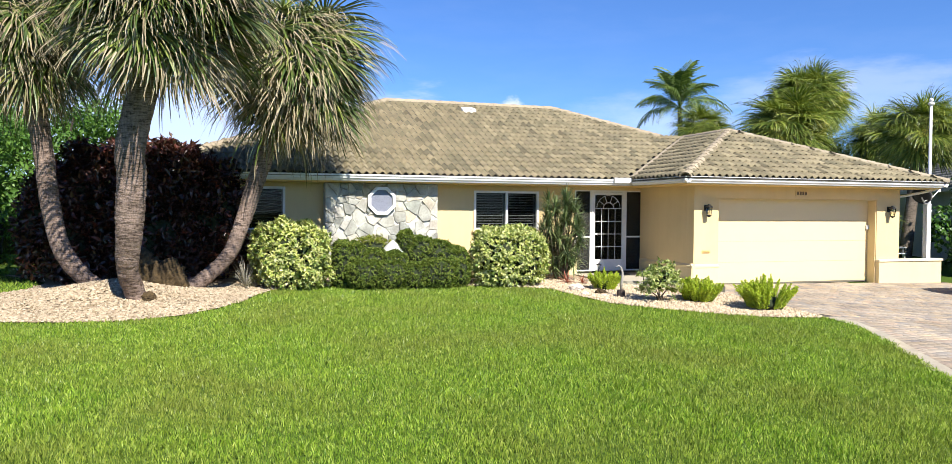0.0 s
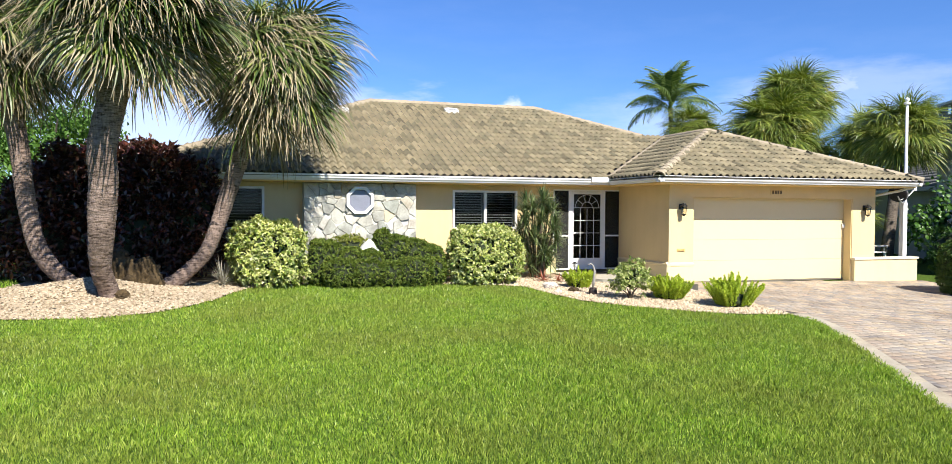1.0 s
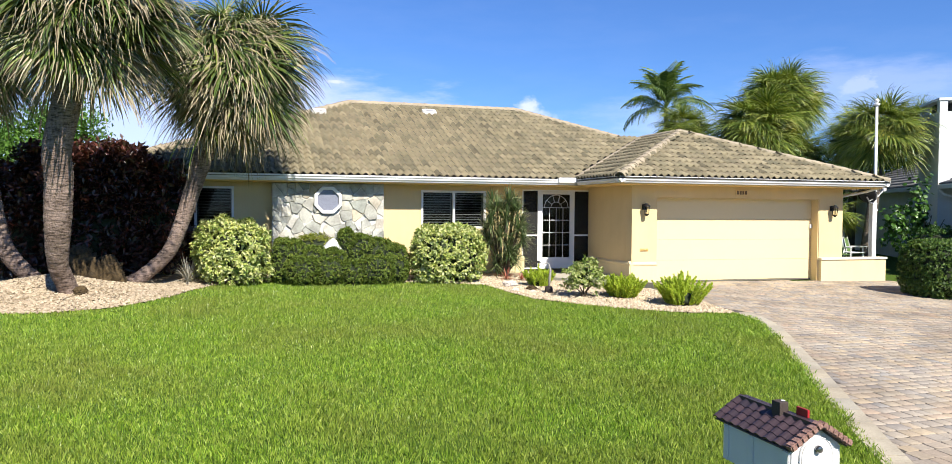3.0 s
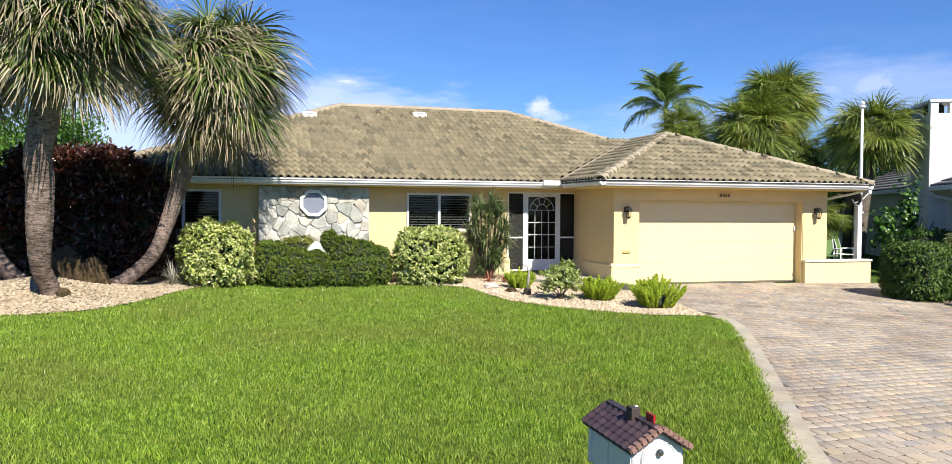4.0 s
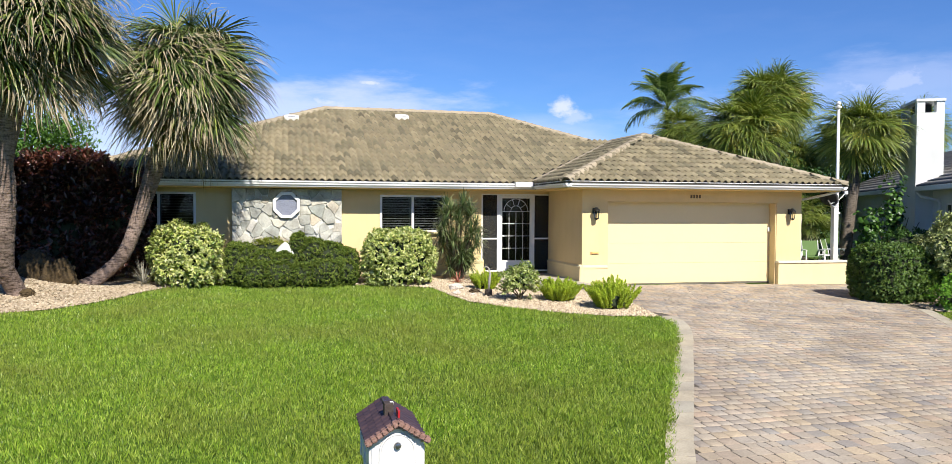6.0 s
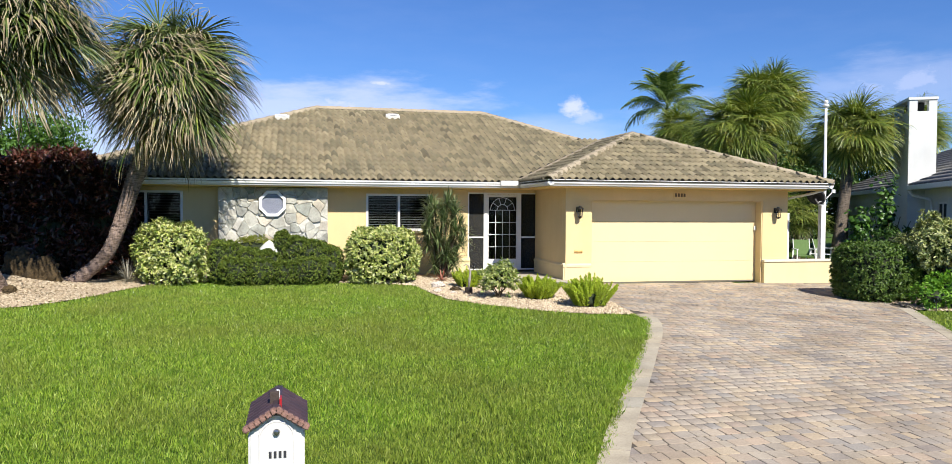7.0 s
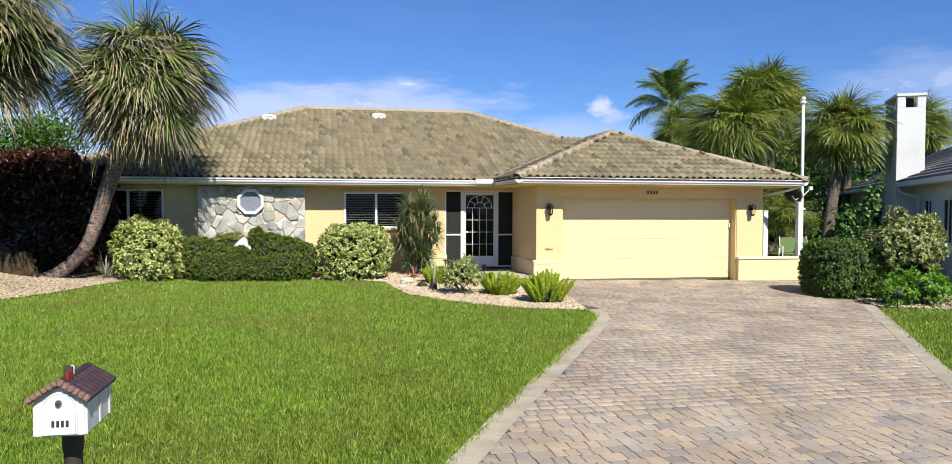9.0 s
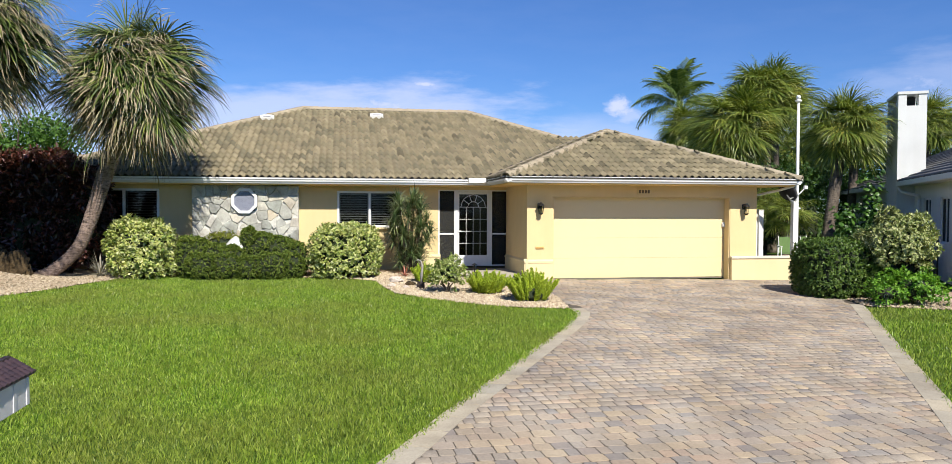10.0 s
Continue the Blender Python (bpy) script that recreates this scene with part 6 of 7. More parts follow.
# sea grape: round leaves on stems against the neighbour's wall
sg = thing("sea_grape", (11.30, 2.9, gz(11.30, 2.9)), "sea grape bush with big round leaves", "plant")
stems(sg, (0, 0, 0), 5, 1.8, 0.7, 0.03, 171)
p, d = blob_points(560, (0, 0, 1.55), (0.36, 0.34, 1.25), 172, 0.35, 0.8, False)
p2, d2 = blob_points(260, (-0.85, 0.1, 1.35), (0.36, 0.3, 0.6), 177, 0.35, 0.8, False)
p, d = np.concatenate([p, p2]), np.concatenate([d, d2])
rng = np.random.default_rng(173)
grape_v, grape_f = [], []
for k, (c, out) in enumerate(zip(p, d)):
    nr = Vector(out) * 0.7 + Vector(rng.normal(0, 0.4, 3)) + Vector((0, -0.2, 0.3))
    nr.normalize()
    a = nr.orthogonal().normalized()
    b = nr.cross(a)
    r = rng.uniform(0.045, 0.08)
    grape_v += [tuple(Vector(c) + nr * 0.012)] + [tuple(Vector(c) + (a * math.cos(q * math.pi / 4) + b * math.sin(q * math.pi / 4)) * r) for q in range(8)]
    grape_f += [(9 * k, 9 * k + 1 + q, 9 * k + 1 + (q + 1) % 8) for q in range(8)]
raw("foliage", grape_v, grape_f, M["leaf_grape"], sg)
round_shrub("side_shrub", 11.3, 1.6, (0.9, 0.7, 0.7), "dark shrub against the neighbouring wall", "leaf_dark", 0.09, 3500, 175, 0.2)
round_shrub("side_shrub", 10.1, 0.9, (1.3, 0.8, 0.75), "dark shrub in the passage between the houses", "leaf_dark", 0.09, 5000, 174, 0.15)


def rosette(name, x, y, z, label, material, n, length, width, seed, low=5, high=75, cane=False):
    """One rosette of arching sword leaves, each a part."""
    rnd = random.Random(seed)
    t = thing(name, (x, y, gz(x, y)), label, "plant")
    if cane:
        bm = bmesh.new()
        tube(bm, [(0.05, 0.1, -0.03), (0.03, 0.05, z * 0.5), (0, 0, z)], [0.022, 0.018, 0.014], 6)
        part("cane", bm, M["branch"], t)
    for i in range(n):
        az, el = i * 2.39996, radians(rnd.uniform(low, high))
        L = length * rnd.uniform(0.75, 1.15)
        d = Vector((math.cos(az) * math.cos(el), math.sin(az) * math.cos(el), math.sin(el)))
        side = Vector((-math.sin(az), math.cos(az), 0)) * width
        pts = [Vector((0, 0, z)) + d * (L * q) - Vector((0, 0, 0.35 * L * q * q * math.cos(el))) for q in (0.03, 0.4, 0.75, 1.0)]
        vs, fs = [], []
        for q, wd in zip(pts, (0.7, 1.0, 0.7, 0.08)):
            vs += [tuple(q - side * wd), tuple(q - Vector((0, 0, width * 0.5 * wd))), tuple(q + side * wd)]
        for k in range(3):
            a = 3 * k
            fs += [(a, a + 1, a + 4, a + 3), (a + 1, a + 2, a + 5, a + 4)]
        raw("leaf", vs, fs, M[material], t)


M["leaf_pink"] = leafy("bromeliad_leaf", [(0.30, 0.06, 0.05), (0.42, 0.14, 0.10), (0.22, 0.10, 0.05)], 0.35, 0.3)
M["leaf_cordy"] = leafy("cordyline_leaf", [(0.10, 0.04, 0.03), (0.18, 0.08, 0.05), (0.06, 0.03, 0.02)], 0.35, 0.3)
M["leaf_grey"] = leafy("grey_spike_leaf", [(0.22, 0.21, 0.17), (0.34, 0.32, 0.27), (0.15, 0.14, 0.11)], 0.5, 0.2)
rosette("bromeliad", -3.75, 0.62, 0.05, "small reddish bromeliad at the foot of the dracaena", "leaf_pink", 22, 0.30, 0.016, 181)
rosette("bromeliad", -3.40, 0.50, 0.05, "small reddish bromeliad among the rocks", "leaf_pink", 18, 0.26, 0.015, 182)
rosette("spiky_clump", -11.05, 0.62, 0.05, "grey spiky clump beside the variegated shrub", "leaf_grey", 74, 0.68, 0.008, 183, 5, 80)
rosette("cordyline", -12.25, 1.05, 1.62, "dark red cordyline rosette in front of the copper-leaved hedge", "leaf_cordy", 30, 0.42, 0.014, 184, -15, 75, True)

# ---- rocks ----
def boulder(name, at, r, label, seed, mat="rock"):
    bm = bmesh.new()
    bmesh.ops.create_icosphere(bm, subdivisions=5, radius=1.0)
    for v in bm.verts:
        q = v.co.copy()
        k = 1 + 0.28 * noise.noise(q * 1.3 + Vector((seed, 0, 0))) + 0.20 * noise.noise(q * 3.5 + Vector((0, seed, 0)))
        k -= 0.36 * max(0.0, noise.noise(q * 4.5 + Vector((seed, seed, 0))) - 0.08) + 0.28 * max(0.0, noise.noise(q * 10) - 0.05)
        k += 0.05 * noise.noise(q * 16 + Vector((seed, 3, 1)))
        v.co = Vector((q.x * r[0] * k, q.y * r[1] * k, max(-0.35, q.z * k) * r[2]))
    ob = part(name, bm, M[mat], None, smooth=True)
    ob.location = (at[0], at[1], gz(at[0], at[1]) + at[2])
    return tagged(ob, label, "rock")


boulder("boulder", (-12.50, -0.55, 0.06), (0.40, 0.30, 0.44), "weathered brown coral boulder under the palms", 3)
boulder("boulder", (-12.95, -0.45, 0.08), (0.36, 0.30, 0.52), "rough brown coral boulder beside a palm trunk", 8)
boulder("rock", (-12.70, -1.84, 0.03), (0.15, 0.13, 0.12), "small rock at the palm's foot", 5)
for i, (x, y, r, m) in enumerate([(-4.05, -0.55, 0.17, "rock_pale"), (-3.75, -1.15, 0.13, "rock"), (-4.2, -1.3, 0.10, "rock_pale"), (-3.9, -1.6, 0.08, "rock_pale")]):
    boulder("rock", (x, y, r * 0.3), (r, r * 0.8, r * 0.6), "pale garden rock on the pebbles" if m == "rock_pale" else "dark garden rock on the pebbles", 20 + i, m)

# driftwood heron ornament
hr = thing("driftwood_ornament", (-3.57, -1.70, gz(-3.57, -1.70)), "weathered driftwood ornament with a curved top on a low post", "ornament")
part("base", lathe([(0.085, 0.0), (0.09, 0.10), (0.075, 0.17), (0.03, 0.18)], 12), M["post_wood"], hr)
bm = bmesh.new()
tube(bm, [(0, 0, 0.15), (0.02, 0, 0.35), (0.035, 0, 0.52), (0.0, 0, 0.64), (-0.06, 0, 0.68), (-0.13, 0, 0.64)], [0.022, 0.032, 0.024, 0.016, 0.015, 0.007], 8)
part("body", bm, M["drift"], hr, smooth=True)


def path_light(x, y, h=0.32):
    l = thing("path_light", (x, y, gz(x, y)), "small dark garden path light on a stake", "lamp", "path lights")
    part("stake", lathe([(0.012, -0.05), (0.012, h)], 8), M["black"], l)
    part("lens", lathe([(0.035, h - 0.08), (0.042, h - 0.01)], 10), M["lamp_glass"], l)
    part("cap", lathe([(0.07, h), (0.065, h + 0.015), (0.02, h + 0.045)], 12), M["black"], l)


path_light(-2.95, 0.55, 0.45)
path_light(-2.05, 0.0, 0.38)
path_light(-7.55, 0.02, 0.16)
path_light(5.75, -4.85, 0.3)
mat_ob = thing("door_mat", (-1.72, 2.2, 0.135), "dark coir door mat on the porch", "mat")
part("mat_pad", boxes((-0.40, 0.40, -0.25, 0.25, 0, 0.02), bevel=0.006), M["bars"], mat_ob)

# ---- past the garage: posts, dish, pole ----
for x, y, z1 in ((6.93, 0.32, 2.03), (6.45, 1.25, 1.80)):
    p = thing("gate_post", (x, y, 0), "white painted square post behind the low wall", "post", "gate posts")
    part("shaft", boxes((-0.07, 0.07, -0.07, 0.07, -0.1, z1), bevel=0.006), M["white"], p)
    part("cap", boxes((-0.08, 0.08, -0.08, 0.08, z1, z1 + 0.025), bevel=0.006), M["white"], p)
sp = thing("fence_section", (5.9, 1.25, 0), "white fence panel behind the garage pier", "fence")
for k in range(4):
    part("board", boxes((0.02 + k * 0.115, 0.125 + k * 0.115, -0.012, 0.012, 0.05, 1.70), bevel=0.003), M["white"], sp)
part("rail", boxes((0.02, 0.47, 0.013, 0.05, 0.30, 0.38), (0.02, 0.47, 0.013, 0.05, 1.35, 1.43)), M["white"], sp)

pole = thing("flag_pole", (7.03, 0.36, 0.55), "tall white flagpole with a ball finial beside the garage", "pole")
part("shaft", lathe([(0.045, -0.6), (0.045, 2.0), (0.035, 4.25)], 12), M["white"], pole, smooth=True)
part("collar", lathe([(0.04, 4.22), (0.085, 4.25), (0.085, 4.29), (0.04, 4.31)], 12), M["white"], pole)
bm = bmesh.new()
bmesh.ops.create_uvsphere(bm, u_segments=14, v_segments=10, radius=0.06, matrix=Matrix.Translation((0, 0, 4.37)))
part("finial", bm, M["white"], pole, smooth=True)
part("bracket", boxes((-0.10, 0.10, -0.02, 0.02, 1.30, 1.34), bevel=0.004), M["white"], pole)

dish = thing("satellite_dish", (6.68, 0.28, 2.25), "grey satellite dish on a mast seen from its side", "satellite dish")
bm = bmesh.new()
rings = []
for i in range(5):
    r = 0.30 * i / 4
    rings.append([bm.verts.new((r * math.cos(a) , r * 0.85 * math.sin(a), 0.25 * (r / 0.3) ** 2 * 0.3)) for a in [2 * math.pi * k / 20 for k in range(20)]] if i else [bm.verts.new((0, 0, 0))])
for k in range(20):
    bm.faces.new((rings[0][0], rings[1][k], rings[1][(k + 1) % 20]))
for a, b in zip(rings[1:], rings[2:]):
    for k in range(20):
        bm.faces.new((a[k], b[k], b[(k + 1) % 20], a[(k + 1) % 20]))
bmesh.ops.solidify(bm, geom=bm.faces[:], thickness=0.012)
bmesh.ops.rotate(bm, verts=bm.verts, cent=(0, 0, 0), matrix=(Matrix.Rotation(radians(35), 3, "Z") @ Matrix.Rotation(radians(50), 3, "Y")))
part("reflector", bm, M["dish_grey"], dish, smooth=True)
bm = bmesh.new()
tube(bm, [(0.10, 0, -0.12), (0.30, -0.08, 0.0), (0.48, -0.1, 0.18)], 0.015, 8)
part("feed_arm", bm, M["white"], dish)
part("feed_horn", boxes((0.44, 0.54, -0.13, -0.07, 0.14, 0.24), bevel=0.015), M["white"], dish)
bm = bmesh.new()
tube(bm, [(0.0, 0.0, -0.02), (0.12, 0.03, -0.16), (0.30, 0.06, -0.2)], 0.02, 8)
part("mast", bm, M["grey_metal"], dish)

# garage downpipe at the far corner
dp = thing("downpipe", (5.66, 0.3, 0), "white downpipe at the garage corner", "pipe")
bm = bmesh.new()
tube(bm, [(0.78, -0.75, 2.46), (0.55, -0.5, 2.36), (0.12, 0.0, 2.22), (0.03, 0.05, 2.1), (0.03, 0.05, 0.1)], 0.035, 8)
part("pipe", bm, M["white"], dp, smooth=True)

# patio furniture beyond the low wall
def patio_chair(x, y, rz, label):
    """A sling chair: four legs, two arms, a seat and a leaning back on a pale frame."""
    c = thing("patio_chair", (x, y, gz(x, y)), label, "chair", "patio chairs", rz=rz)
    part("seat", boxes((-0.25, 0.25, -0.24, 0.24, 0.40, 0.425), bevel=0.01), M["cushion"], c, "green sling seat")
    bm = boxes((-0.25, 0.25, -0.012, 0.012, 0.0, 0.52), bevel=0.008)
    bmesh.ops.transform(bm, verts=bm.verts, matrix=pose(0, 0.25, 0.43, -14))
    part("backrest", bm, M["cushion"], c, "green sling back")
    for sx in (-1, 1):
        for sy, top in ((-0.25, 0.62), (0.27, 0.62)):
            part("leg", boxes((sx * 0.29 - 0.018, sx * 0.29 + 0.018, sy - 0.018, sy + 0.018, 0.0, top), bevel=0.004), M["white"], c)
        part("armrest", boxes((sx * 0.29 - 0.03, sx * 0.29 + 0.03, -0.28, 0.30, 0.62, 0.65), bevel=0.008), M["white"], c)
        bm = bmesh.new()
        tube(bm, [(sx * 0.26, 0.26, 0.42), (sx * 0.26, 0.31, 0.70), (sx * 0.26, 0.38, 0.96)], 0.016, 8)
        part("back_rail", bm, M["white"], c)


M["cushion"] = plain("green_sling", (0.10, 0.17, 0.05), 0.8, var=0.15, scale=20)
patio_chair(9.1, 4.0, -20, "white-framed patio chair with a green sling beyond the low wall")
patio_chair(10.4, 4.6, 35, "white-framed patio chair with a green sling turned to the table")
tb = thing("patio_table", (9.75, 4.15, gz(9.75, 4.15)), "low pale patio table between the garden chairs", "table")
part("tabletop", boxes((-0.30, 0.30, -0.30, 0.30, 0.45, 0.48), bevel=0.01), M["white"], tb)
for sx in (-1, 1):
    for sy in (-1, 1):
        part("leg", boxes((sx * 0.26 - 0.015, sx * 0.26 + 0.015, sy * 0.26 - 0.015, sy * 0.26 + 0.015, 0.0, 0.45)), M["white"], tb)

# ---- neighbour's house: turned a little, its shaded side wall and eave towards the garden ----
N_AT, N_RZ = (12.40, 3.23), -28.7
nb = thing("neighbour_house", (*N_AT, 0), "white stucco neighbouring house with a grey tile roof and a chimney", "house", rz=N_RZ)
for a, b, c, d in ((-7.0, -4.3, -0.3, 2.62), (-3.3, -2.2, -0.3, 2.62), (-1.3, 15.0, -0.3, 2.62), (-4.3, -3.3, -0.3, 0.9), (-2.2, -1.3, -0.3, 0.9), (-4.3, -3.3, 2.2, 2.62), (-2.2, -1.3, 2.2, 2.62)):
    part("wall", boxes((0.52, 0.74, a, b, c, d)), M["neighbour_white"], nb)
part("wall", boxes((0.743, 9.0, -7.0, -6.78, -0.3, 2.62)), M["neighbour_white"], nb)
part("wall", boxes((0.743, 9.0, 14.78, 15.0, -0.3, 2.62)), M["neighbour_white"], nb)
part("eave_gutter", boxes((-0.04, 0.08, -7.5, -0.02, 2.60, 2.75), bevel=0.012), M["white"], nb)
part("eave_gutter", boxes((-0.04, 0.08, 1.92, 15.5, 2.60, 2.75), bevel=0.012), M["white"], nb)
part("soffit", boxes((0.085, 0.9, -7.4, -0.02, 2.60, 2.63)), M["neighbour_white"], nb)
part("soffit", boxes((0.085, 0.9, 1.92, 15.4, 2.60, 2.63)), M["neighbour_white"], nb)
n_roof = part("roof", boxes((0.8, 9.5, -6.9, 14.9, 2.64, 2.70)), M["deck"], nb, "hipped roof of grey concrete tiles")
grey_tile = by_piece("grey_tile", [(0.18, 0.175, 0.165), (0.28, 0.27, 0.255), (0.23, 0.225, 0.215)], 0.9, True, 40, 0.3, 0.8, 0.4, 0.1)
places = []
for plan in ([(0.0, -7.5), (5.5, -2.0), (5.5, -0.02), (0.0, -0.02)], [(0.0, 1.92), (5.5, 1.92), (5.5, 10.0), (0.0, 15.5)], [(0.84, -0.02), (5.5, -0.02), (5.5, 1.92), (0.84, 1.92)]):
    places += roof_face(plan, (0, 0, 0), (0, -1, 0), (1, 0, 0), 0.44, n_roof, 2.74)
places += roof_face([(0.0, -7.5), (11.0, -7.5), (5.5, -2.0)], (0, -7.5, 0), (1, 0, 0), (0, 1, 0), 0.44, n_roof, 2.74)
tv4 = np.c_[np.array(TILE_V), np.ones(len(TILE_V))]
nv = np.concatenate([(tv4 @ np.array(m).T)[:, :3] for m in places])
nf = np.concatenate([np.array(TILE_F) + i * len(TILE_V) for i in range(len(places))])
tagged(raw("roof_tiles", nv, nf, grey_tile, n_roof), kind="stuff")
ch = part("chimney", boxes((0, 0.82, 0, 1.9, -0.3, 5.20), (0, 0.24, 0, 0.24, 5.203, 5.57), (0.58, 0.82, 0, 0.24, 5.203, 5.57), (0, 0.24, 1.66, 1.9, 5.203, 5.57), (0.58, 0.82, 1.66, 1.9, 5.203, 5.57), (-0.03, 0.85, -0.03, 1.93, 5.573, 5.66)), M["neighbour_white"], nb, "square white stucco chimney with openings under its cap")
part("flue", boxes((0.2, 0.6, 0.6, 1.3, 5.203, 5.55)), M["inside"], ch)
for y0 in (-2.2, -4.3):
    w = part("window", boxes((0.56, 0.62, y0, y0 + 0.06, 0.9, 2.2), (0.56, 0.62, y0 + 0.94, y0 + 1.0, 0.9, 2.2), (0.56, 0.62, y0 + 0.47, y0 + 0.53, 0.96, 2.14), (0.56, 0.62, y0 + 0.06, y0 + 0.94, 2.14, 2.2), (0.56, 0.62, y0 + 0.06, y0 + 0.94, 0.9, 0.96)), M["white"], nb)
    # opaque dark pane, standing in for the unlit room behind it
    part("pane", boxes((0.585, 0.60, y0 + 0.06, y0 + 0.94, 0.96, 2.14)), M["inside"], w)
bm = bmesh.new()
tube(bm, [(0.02, -0.12, 2.58), (0.10, -0.25, 2.42), (0.45, -0.85, 2.28), (0.47, -0.90, 2.2), (0.47, -0.90, 0.0)], 0.045, 8)
part("downpipe", bm, M["white"], nb)
gate = thing("iron_gate", (9.2, -1.2, gz(9.2, -1.2)), "dark metal gate beside the neighbouring house", "gate")
part("gate_frame", boxes((0, 0.03, 0, 0.03, 0, 1.2), (0.9, 0.93, 0, 0.03, 0, 1.2), (0.03, 0.9, 0, 0.03, 1.1, 1.14), (0.03, 0.9, 0, 0.03, 0.1, 0.14)), M["black"], gate)
for k in range(7):
    part("bar", boxes((0.12 + k * 0.11, 0.135 + k * 0.11, 0.008, 0.023, 0.14, 1.1)), M["black"], gate)

# ---- mailbox ----
mbx = thing("mailbox", (-7.34, -14.0, gz(-7.34, -14.0)), "white house-shaped mailbox with a brown tiled roof on a dark post", "mailbox")
GZ = gz(-7.34, -14.0)
B0, B1, BA = 0.577 - GZ, 0.772 - GZ, 0.872 - GZ
Y0, Y1 = -0.22, 0.27
hwid = 0.132
bm = bmesh.new()
prof = [(-hwid, B0), (hwid, B0), (hwid, B1), (0, BA - 0.012), (-hwid, B1)]
va = [bm.verts.new((x, Y0, z)) for x, z in prof]
vb_ = [bm.verts.new((x, Y1, z)) for x, z in prof]
bm.faces.new(va[::-1])
bm.faces.new(vb_)
for i in range(5):
    bm.faces.new((va[i], va[(i + 1) % 5], vb_[(i + 1) % 5], vb_[i]))
bmesh.ops.recalc_face_normals(bm, faces=bm.faces)
bmesh.ops.bevel(bm, geom=bm.edges[:], offset=0.006, segments=2, affect="EDGES")
body = part("box_body", bm, M["mail_white"], mbx)
# side pilasters
for s in (-1, 1):
    for yy in (Y0 + 0.03, 0.05, Y1 - 0.03):
        part("side_rib", boxes((s * hwid - 0.006, s * hwid + 0.006, yy - 0.02, yy + 0.02, B0 + 0.005, B1 - 0.02), bevel=0.003), M["mail_white"], body)
# arched door with its rim
bm = bmesh.new()
pts = [(-0.08, B0 + 0.012)] + [(-0.08 * math.cos(math.pi * k / 14), B1 - 0.045 + 0.085 * math.sin(math.pi * k / 14)) for k in range(15)] + [(0.08, B0 + 0.012)]
fr = [bm.verts.new((x, Y0 - 0.010, z)) for x, z in pts]
bk = [bm.verts.new((x, Y0 + 0.002, z)) for x, z in pts]
bm.faces.new(fr[::-1])
for i in range(len(pts)):
    j = (i + 1) % len(pts)
    bm.faces.new((fr[i], fr[j], bk[j], bk[i]))
bmesh.ops.recalc_face_normals(bm, faces=bm.faces)
mdoor = part("mailbox_door", bm, M["mail_white"], mbx, "arched white door flap")
bm = bmesh.new()
tube(bm, [(x * 1.06, Y0 - 0.004, z + (0.005 if z > B0 + 0.02 else 0)) for x, z in pts], 0.006, 6)
part("door_rim", bm, M["mail_white"], mdoor)
bm = lathe([(0.016, 0.0), (0.018, 0.01), (0.014, 0.018), (0.006, 0.02)], 12)
bmesh.ops.rotate(bm, verts=bm.verts, cent=(0, 0, 0), matrix=Matrix.Rotation(radians(90), 3, "X"))
bmesh.ops.translate(bm, verts=bm.verts, vec=(0, Y0 - 0.010, 0.765 - GZ))
part("knob", bm, M["steel"], mdoor, "round steel knob")
for k in range(4):
    part("mark", boxes((-0.038 + k * 0.024, -0.024 + k * 0.024, Y0 - 0.0125, Y0 - 0.0102, B0 + 0.055, B0 + 0.09)), M["dark_bars"], mdoor)
# roof: two tiled slopes
half, rise = 0.152, 0.100
slope_len = math.hypot(half, rise)
mroof = part("mailbox_roof", boxes((-0.02, 0.02, Y0 - 0.03, Y1 + 0.03, BA - 0.02, BA + 0.006)), M["mail_tile"], mbx, "brown glazed tile roof")
tm = bpy.data.meshes.new("roof_tile")
tv, tf = [], []
for yv in (0.0, 0.062):
    for k in range(7):
        s = k / 6
        tv.append(((s - 0.5) * 0.068, yv, 0.006 + 0.006 * math.sin(2 * math.pi * s - 0.6)))
for k in range(7):
    s = k / 6
    tv.append(((s - 0.5) * 0.068, 0.0, -0.004 + 0.006 * math.sin(2 * math.pi * s - 0.6)))
for k in range(6):
    tf += [(k, k + 1, 8 + k, 7 + k), (14 + k, 15 + k, k + 1, k)]
tm.from_pydata(tv, [], tf)
tm.materials.append(M["mail_tile"])
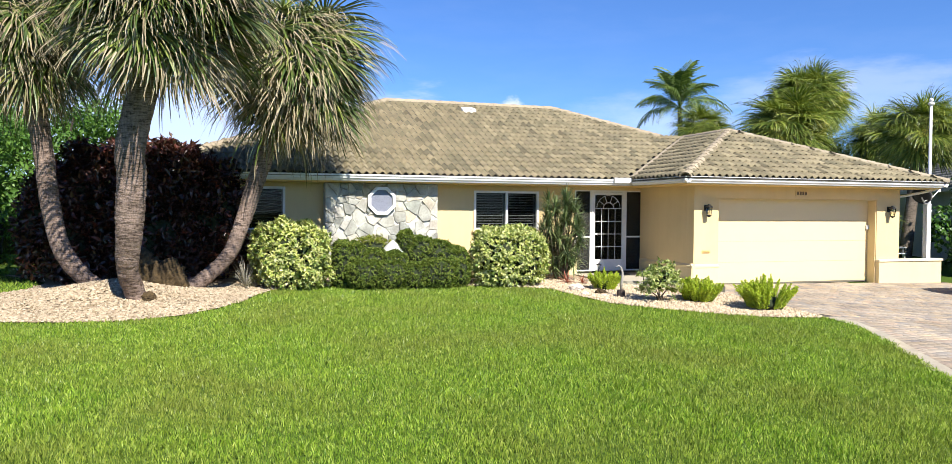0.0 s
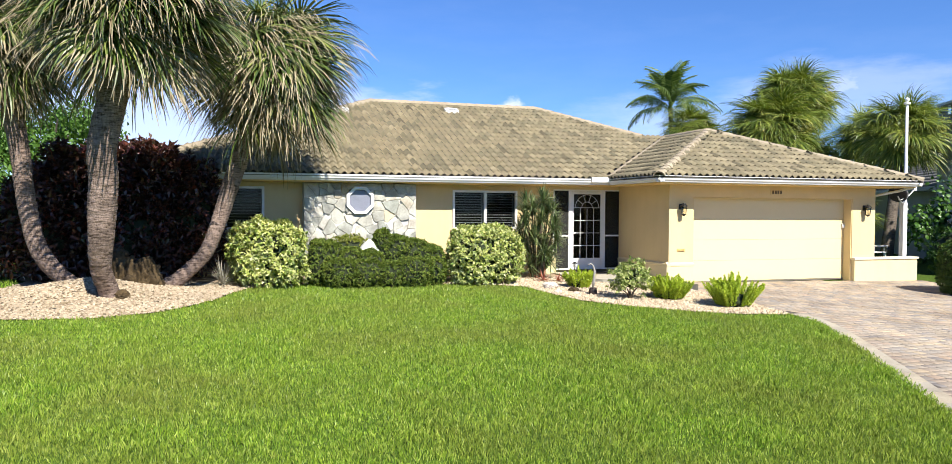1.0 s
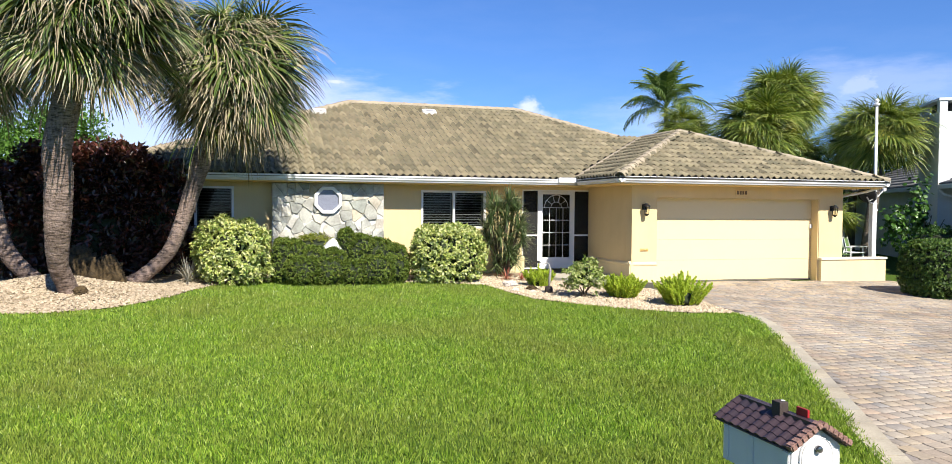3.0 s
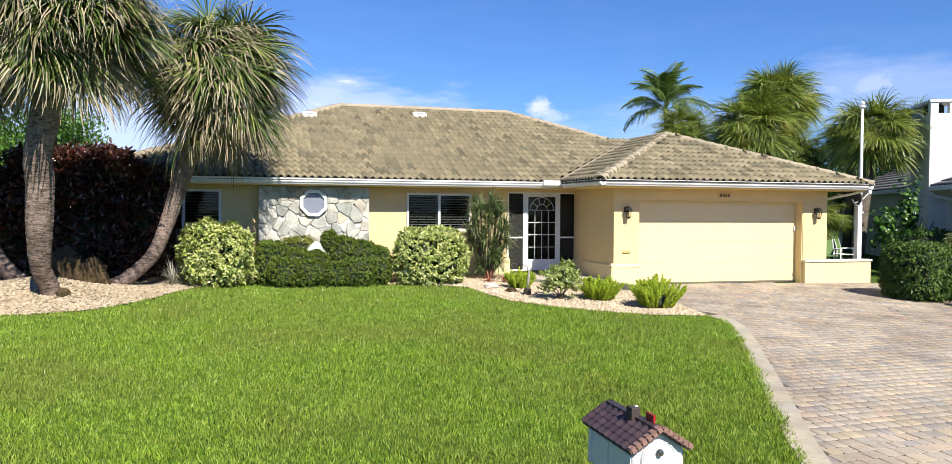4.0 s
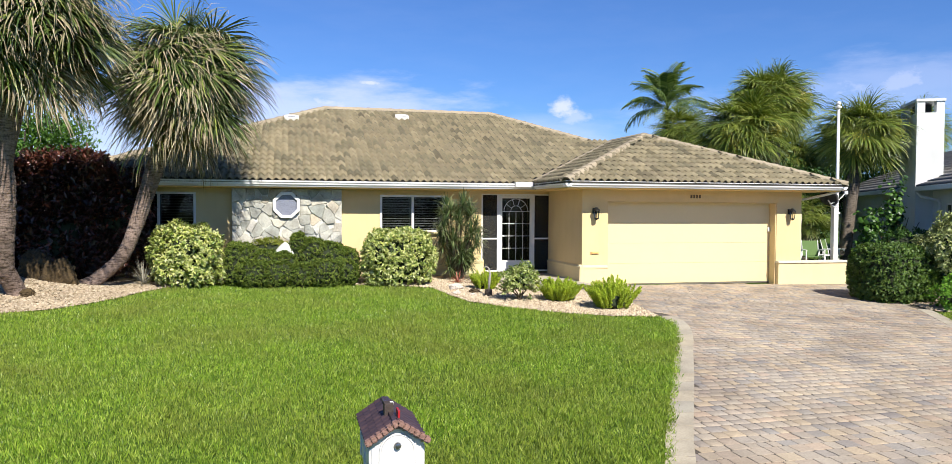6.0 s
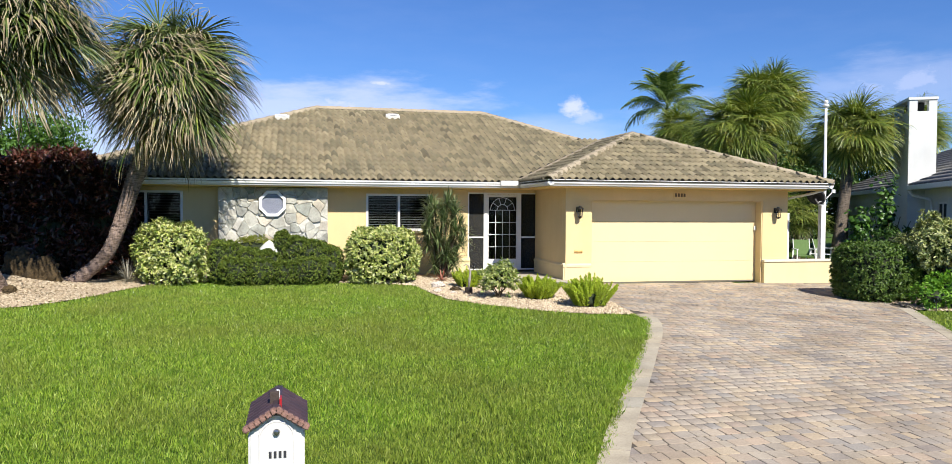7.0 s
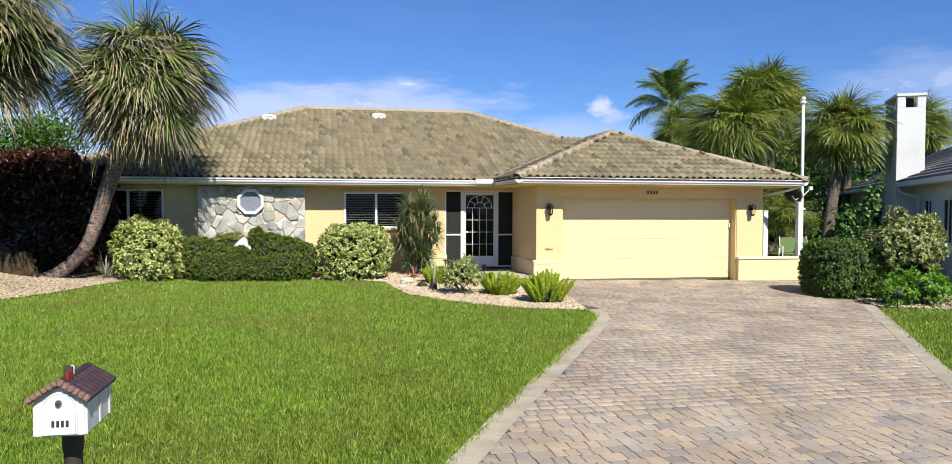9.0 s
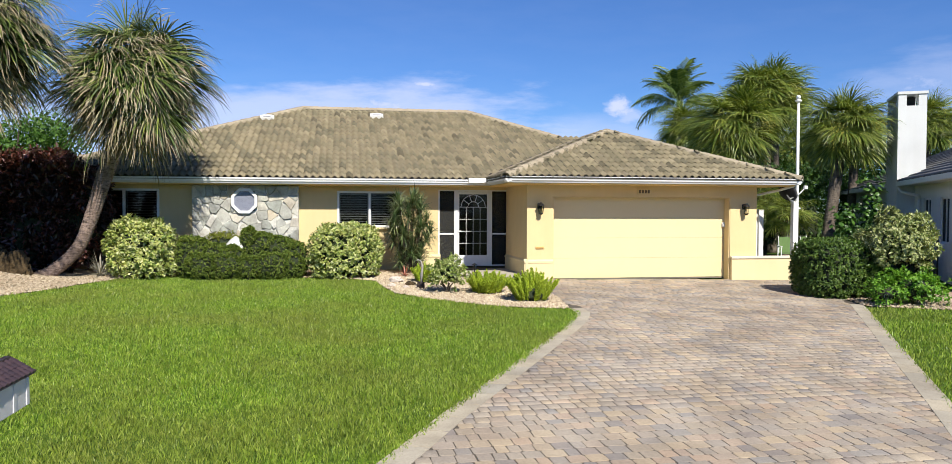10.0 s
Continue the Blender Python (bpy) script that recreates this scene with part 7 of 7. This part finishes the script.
for s in (-1, 1):
    up = Vector((-s * half, 0, rise)).normalized()
    al = Vector((0, -s, 0)) * -1
    al = up.cross(Vector((s * rise, 0, half)).normalized())
    zn = al.cross(up)
    if zn.z < 0:
        al, zn = -al, -zn
    for j in range(4):
        for i in range(9):
            m = Matrix((al, up, zn)).transposed().to_4x4()
            m.translation = Vector((s * half, Y0 + i * 0.0645 - 0.0, BA - rise + 0.004)) + up * (j * 0.0395)
            piece("roof_tile", tm, mroof, m @ Matrix.Rotation(radians(-5), 4, "X"))
    for j in range(6):
        bm = boxes((-0.5, 0.5, -0.5, 0.5, -0.5, 0.5))
        q = (j + 0.5) / 6
        turn = Euler((0, s * (math.atan2(rise, half) - radians(7)), 0))
        bmesh.ops.transform(bm, verts=bm.verts, matrix=Matrix.LocRotScale((s * half * 1.03 * q, Y0 - 0.022, BA + 0.010 - rise * q), turn, (slope_len / 6 * 1.12, 0.046, 0.030)))
        bmesh.ops.bevel(bm, geom=bm.edges[:], offset=0.006, segments=2, affect="EDGES")
        part("gable_tile", bm, M["mail_trim"], mroof, "copper-brown gable edging tile")
    bm = boxes((-0.5, 0.5, -0.5, 0.5, -0.5, 0.5))
    bmesh.ops.transform(bm, verts=bm.verts, matrix=Matrix.LocRotScale((s * half * 0.5, (Y0 + Y1) / 2 + 0.01, BA - rise / 2 - 0.006), Euler((0, s * math.atan2(rise, half), 0)), (slope_len, Y1 - Y0 + 0.05, 0.008)))
    part("roof_board", bm, M["mail_tile"], mroof)
bm = boxes((-0.04, 0.008, -0.03, 0.03, BA - 0.06, BA + 0.05), bevel=0.004)
part("chimney", bm, M["post_wood"], mroof, "small dark chimney block")
fl = part("flag", boxes((0.012, 0.024, -0.150, -0.075, BA - 0.005, BA + 0.042), bevel=0.003), M["red"], mbx, "folded red metal signal flag")
part("flag_hub", lathe([(0.010, BA - 0.02), (0.012, BA + 0.045), (0.009, BA + 0.052)], 10), M["white"], fl, "white hinge pin")
part("post", lathe([(0.052, -0.15), (0.050, B0 * 0.5), (0.050, B0 - 0.16), (0.058, B0 - 0.12), (0.058, B0 - 0.03), (0.052, B0 - 0.002)], 14), M["post_wood"], mbx, "dark timber post", True)

# ---- pieces of the large surfaces: roof tiles and pavers ----
def tiles(places, near):
    me = bpy.data.meshes.new("roof_tile")
    me.from_pydata(TILE_V, [], TILE_F)
    me.materials.append(M["tile"])
    me.polygons.foreach_set("use_smooth", [i % 2 == 0 for i in range(len(me.polygons))])
    tv4 = np.c_[np.array(TILE_V), np.ones(len(TILE_V))]
    V, F = [], []
    for m in places:
        if near(m.translation) and tiles.count < 300:
            tiles.count += 1
            piece("roof_tile", me, roof, m)
        else:
            k = sum(len(v) for v in V) if len(V) < 2 else tiles.base
            V.append((tv4 @ np.array(m).T)[:, :3])
            F.append(np.array(TILE_F) + tiles.base)
            tiles.base += len(TILE_V)
    return V, F


tiles.count, tiles.base = 0, 0
V, F = [], []
for pl, near in ((tile_places, lambda p: p.y < 3.6 and -10.6 < p.x < -1.2), (gf, lambda p: p.y < 0.5), (gl, lambda p: False), (gr, lambda p: False), (ml, lambda p: False), (mb, lambda p: False), (mr, lambda p: False)):
    a, b = tiles(pl, near)
    V += a
    F += b
ob = raw("roof_tiles", np.concatenate(V), np.concatenate(F), M["tile_rest"], roof)
tagged(ob, kind="stuff")


def paver_mesh(w, L, rnd):
    """One tumbled stone with knocked-off corners and a slightly crooked outline."""
    a, b, c = (w - 0.006) / 2, (L - 0.008) / 2, 0.016
    ring = []
    for sx, sy in ((-1, -1), (1, -1), (1, 1), (-1, 1)):
        pts = [(sx * a, sy * (b - c)), (sx * (a - c), sy * b)]
        ring += pts if sx * sy > 0 else pts[::-1]
    ring = [(x + rnd.uniform(-0.004, 0.004), y + rnd.uniform(-0.004, 0.004)) for x, y in ring]
    dome = rnd.uniform(-0.001, 0.001)
    vs = [(x, y, 0.0) for x, y in ring] + [(x, y, 0.0215) for x, y in ring] + [(x * 0.955, y * 0.955, 0.024 + rnd.uniform(-0.0006, 0.0006)) for x, y in ring] + [(0, 0, 0.025 + dome)]
    fs = [(i + q, (i + 1) % 8 + q, (i + 1) % 8 + q + 8, i + q + 8) for q in (0, 8) for i in range(8)]
    tops = [(16 + i, 16 + (i + 1) % 8, 24) for i in range(8)]
    return vs, fs, tops


def pavers():
    """Tumbled pavers in courses that run up the drive, lengths mixed."""
    rnd = random.Random(17)
    tilt = radians(93.0)
    ca, sa = math.cos(tilt), math.sin(tilt)
    left_in = offset_line(DRIVE_LEFT, 0.20)
    right_in = offset_line(DRIVE_RIGHT, -0.20)
    area = [(-0.78, -0.06), (-0.78, -3.2)] + left_in + right_in[::-1] + [(5.75, -3.3), (6.0, -2.2), (7.15, -1.2), (7.15, -0.14), (4.95, -0.14), (4.95, 0.10), (-0.0, 0.10), (-0.0, -0.06)]
    shapes = {}
    V, F4, F3, base, near = [], [], [], 0, 0
    u = -18.0
    while u < 10.0:
        w = rnd.choice((0.168, 0.180, 0.140))
        v = -18.0 + rnd.uniform(0, 0.3)
        while v < 4:
            L = rnd.choice((0.120, 0.150, 0.180, 0.180, 0.210))
            cx, cy = u + w / 2, v + L / 2
            x, y = cx * ca - (cy + 8) * sa, cx * sa + (cy + 8) * ca
            v += L
            if not inside(area, x, y):
                continue
            key = (w, L, rnd.randrange(5))
            if key not in shapes:
                vs, fs, tops = paver_mesh(w, L, rnd)
                me = bpy.data.meshes.new("paver")
                me.from_pydata(vs, [], fs + tops)
                me.materials.append(M["paver"])
                shapes[key] = (me, np.c_[np.array(vs), np.ones(25)], np.array(fs), np.array(tops))
            me, vs, fs, tops = shapes[key]
            m = Matrix.Translation((x, y, gz(x, y) - 0.0125 + rnd.uniform(-0.0016, 0.0016))) @ Matrix.Rotation(math.atan(0.031) + radians(rnd.uniform(-0.7, 0.7)), 4, "X") @ Matrix.Rotation(radians(0.65 + rnd.uniform(-0.7, 0.7)), 4, "Y") @ Matrix.Rotation(tilt + radians(rnd.uniform(-2.2, 2.2)), 4, "Z")
            if -12.9 < y < -11.0 and -4.5 < x < 0.8 and near < 300:
                near += 1
                piece("paver", me, drive, m)
            else:
                V.append((vs @ np.array(m).T)[:, :3])
                F4.append(fs + base)
                F3.append(tops + base)
                base += 25
        u += w
    tri = np.concatenate(F3)
    quad = np.concatenate(F4)
    quad = np.concatenate([quad[:, [0, 1, 2]], quad[:, [0, 2, 3]]])
    ob = raw("paver_field", np.concatenate(V), np.concatenate([tri, quad]), M["paver_rest"], drive)
    tagged(ob, kind="stuff")


pavers()
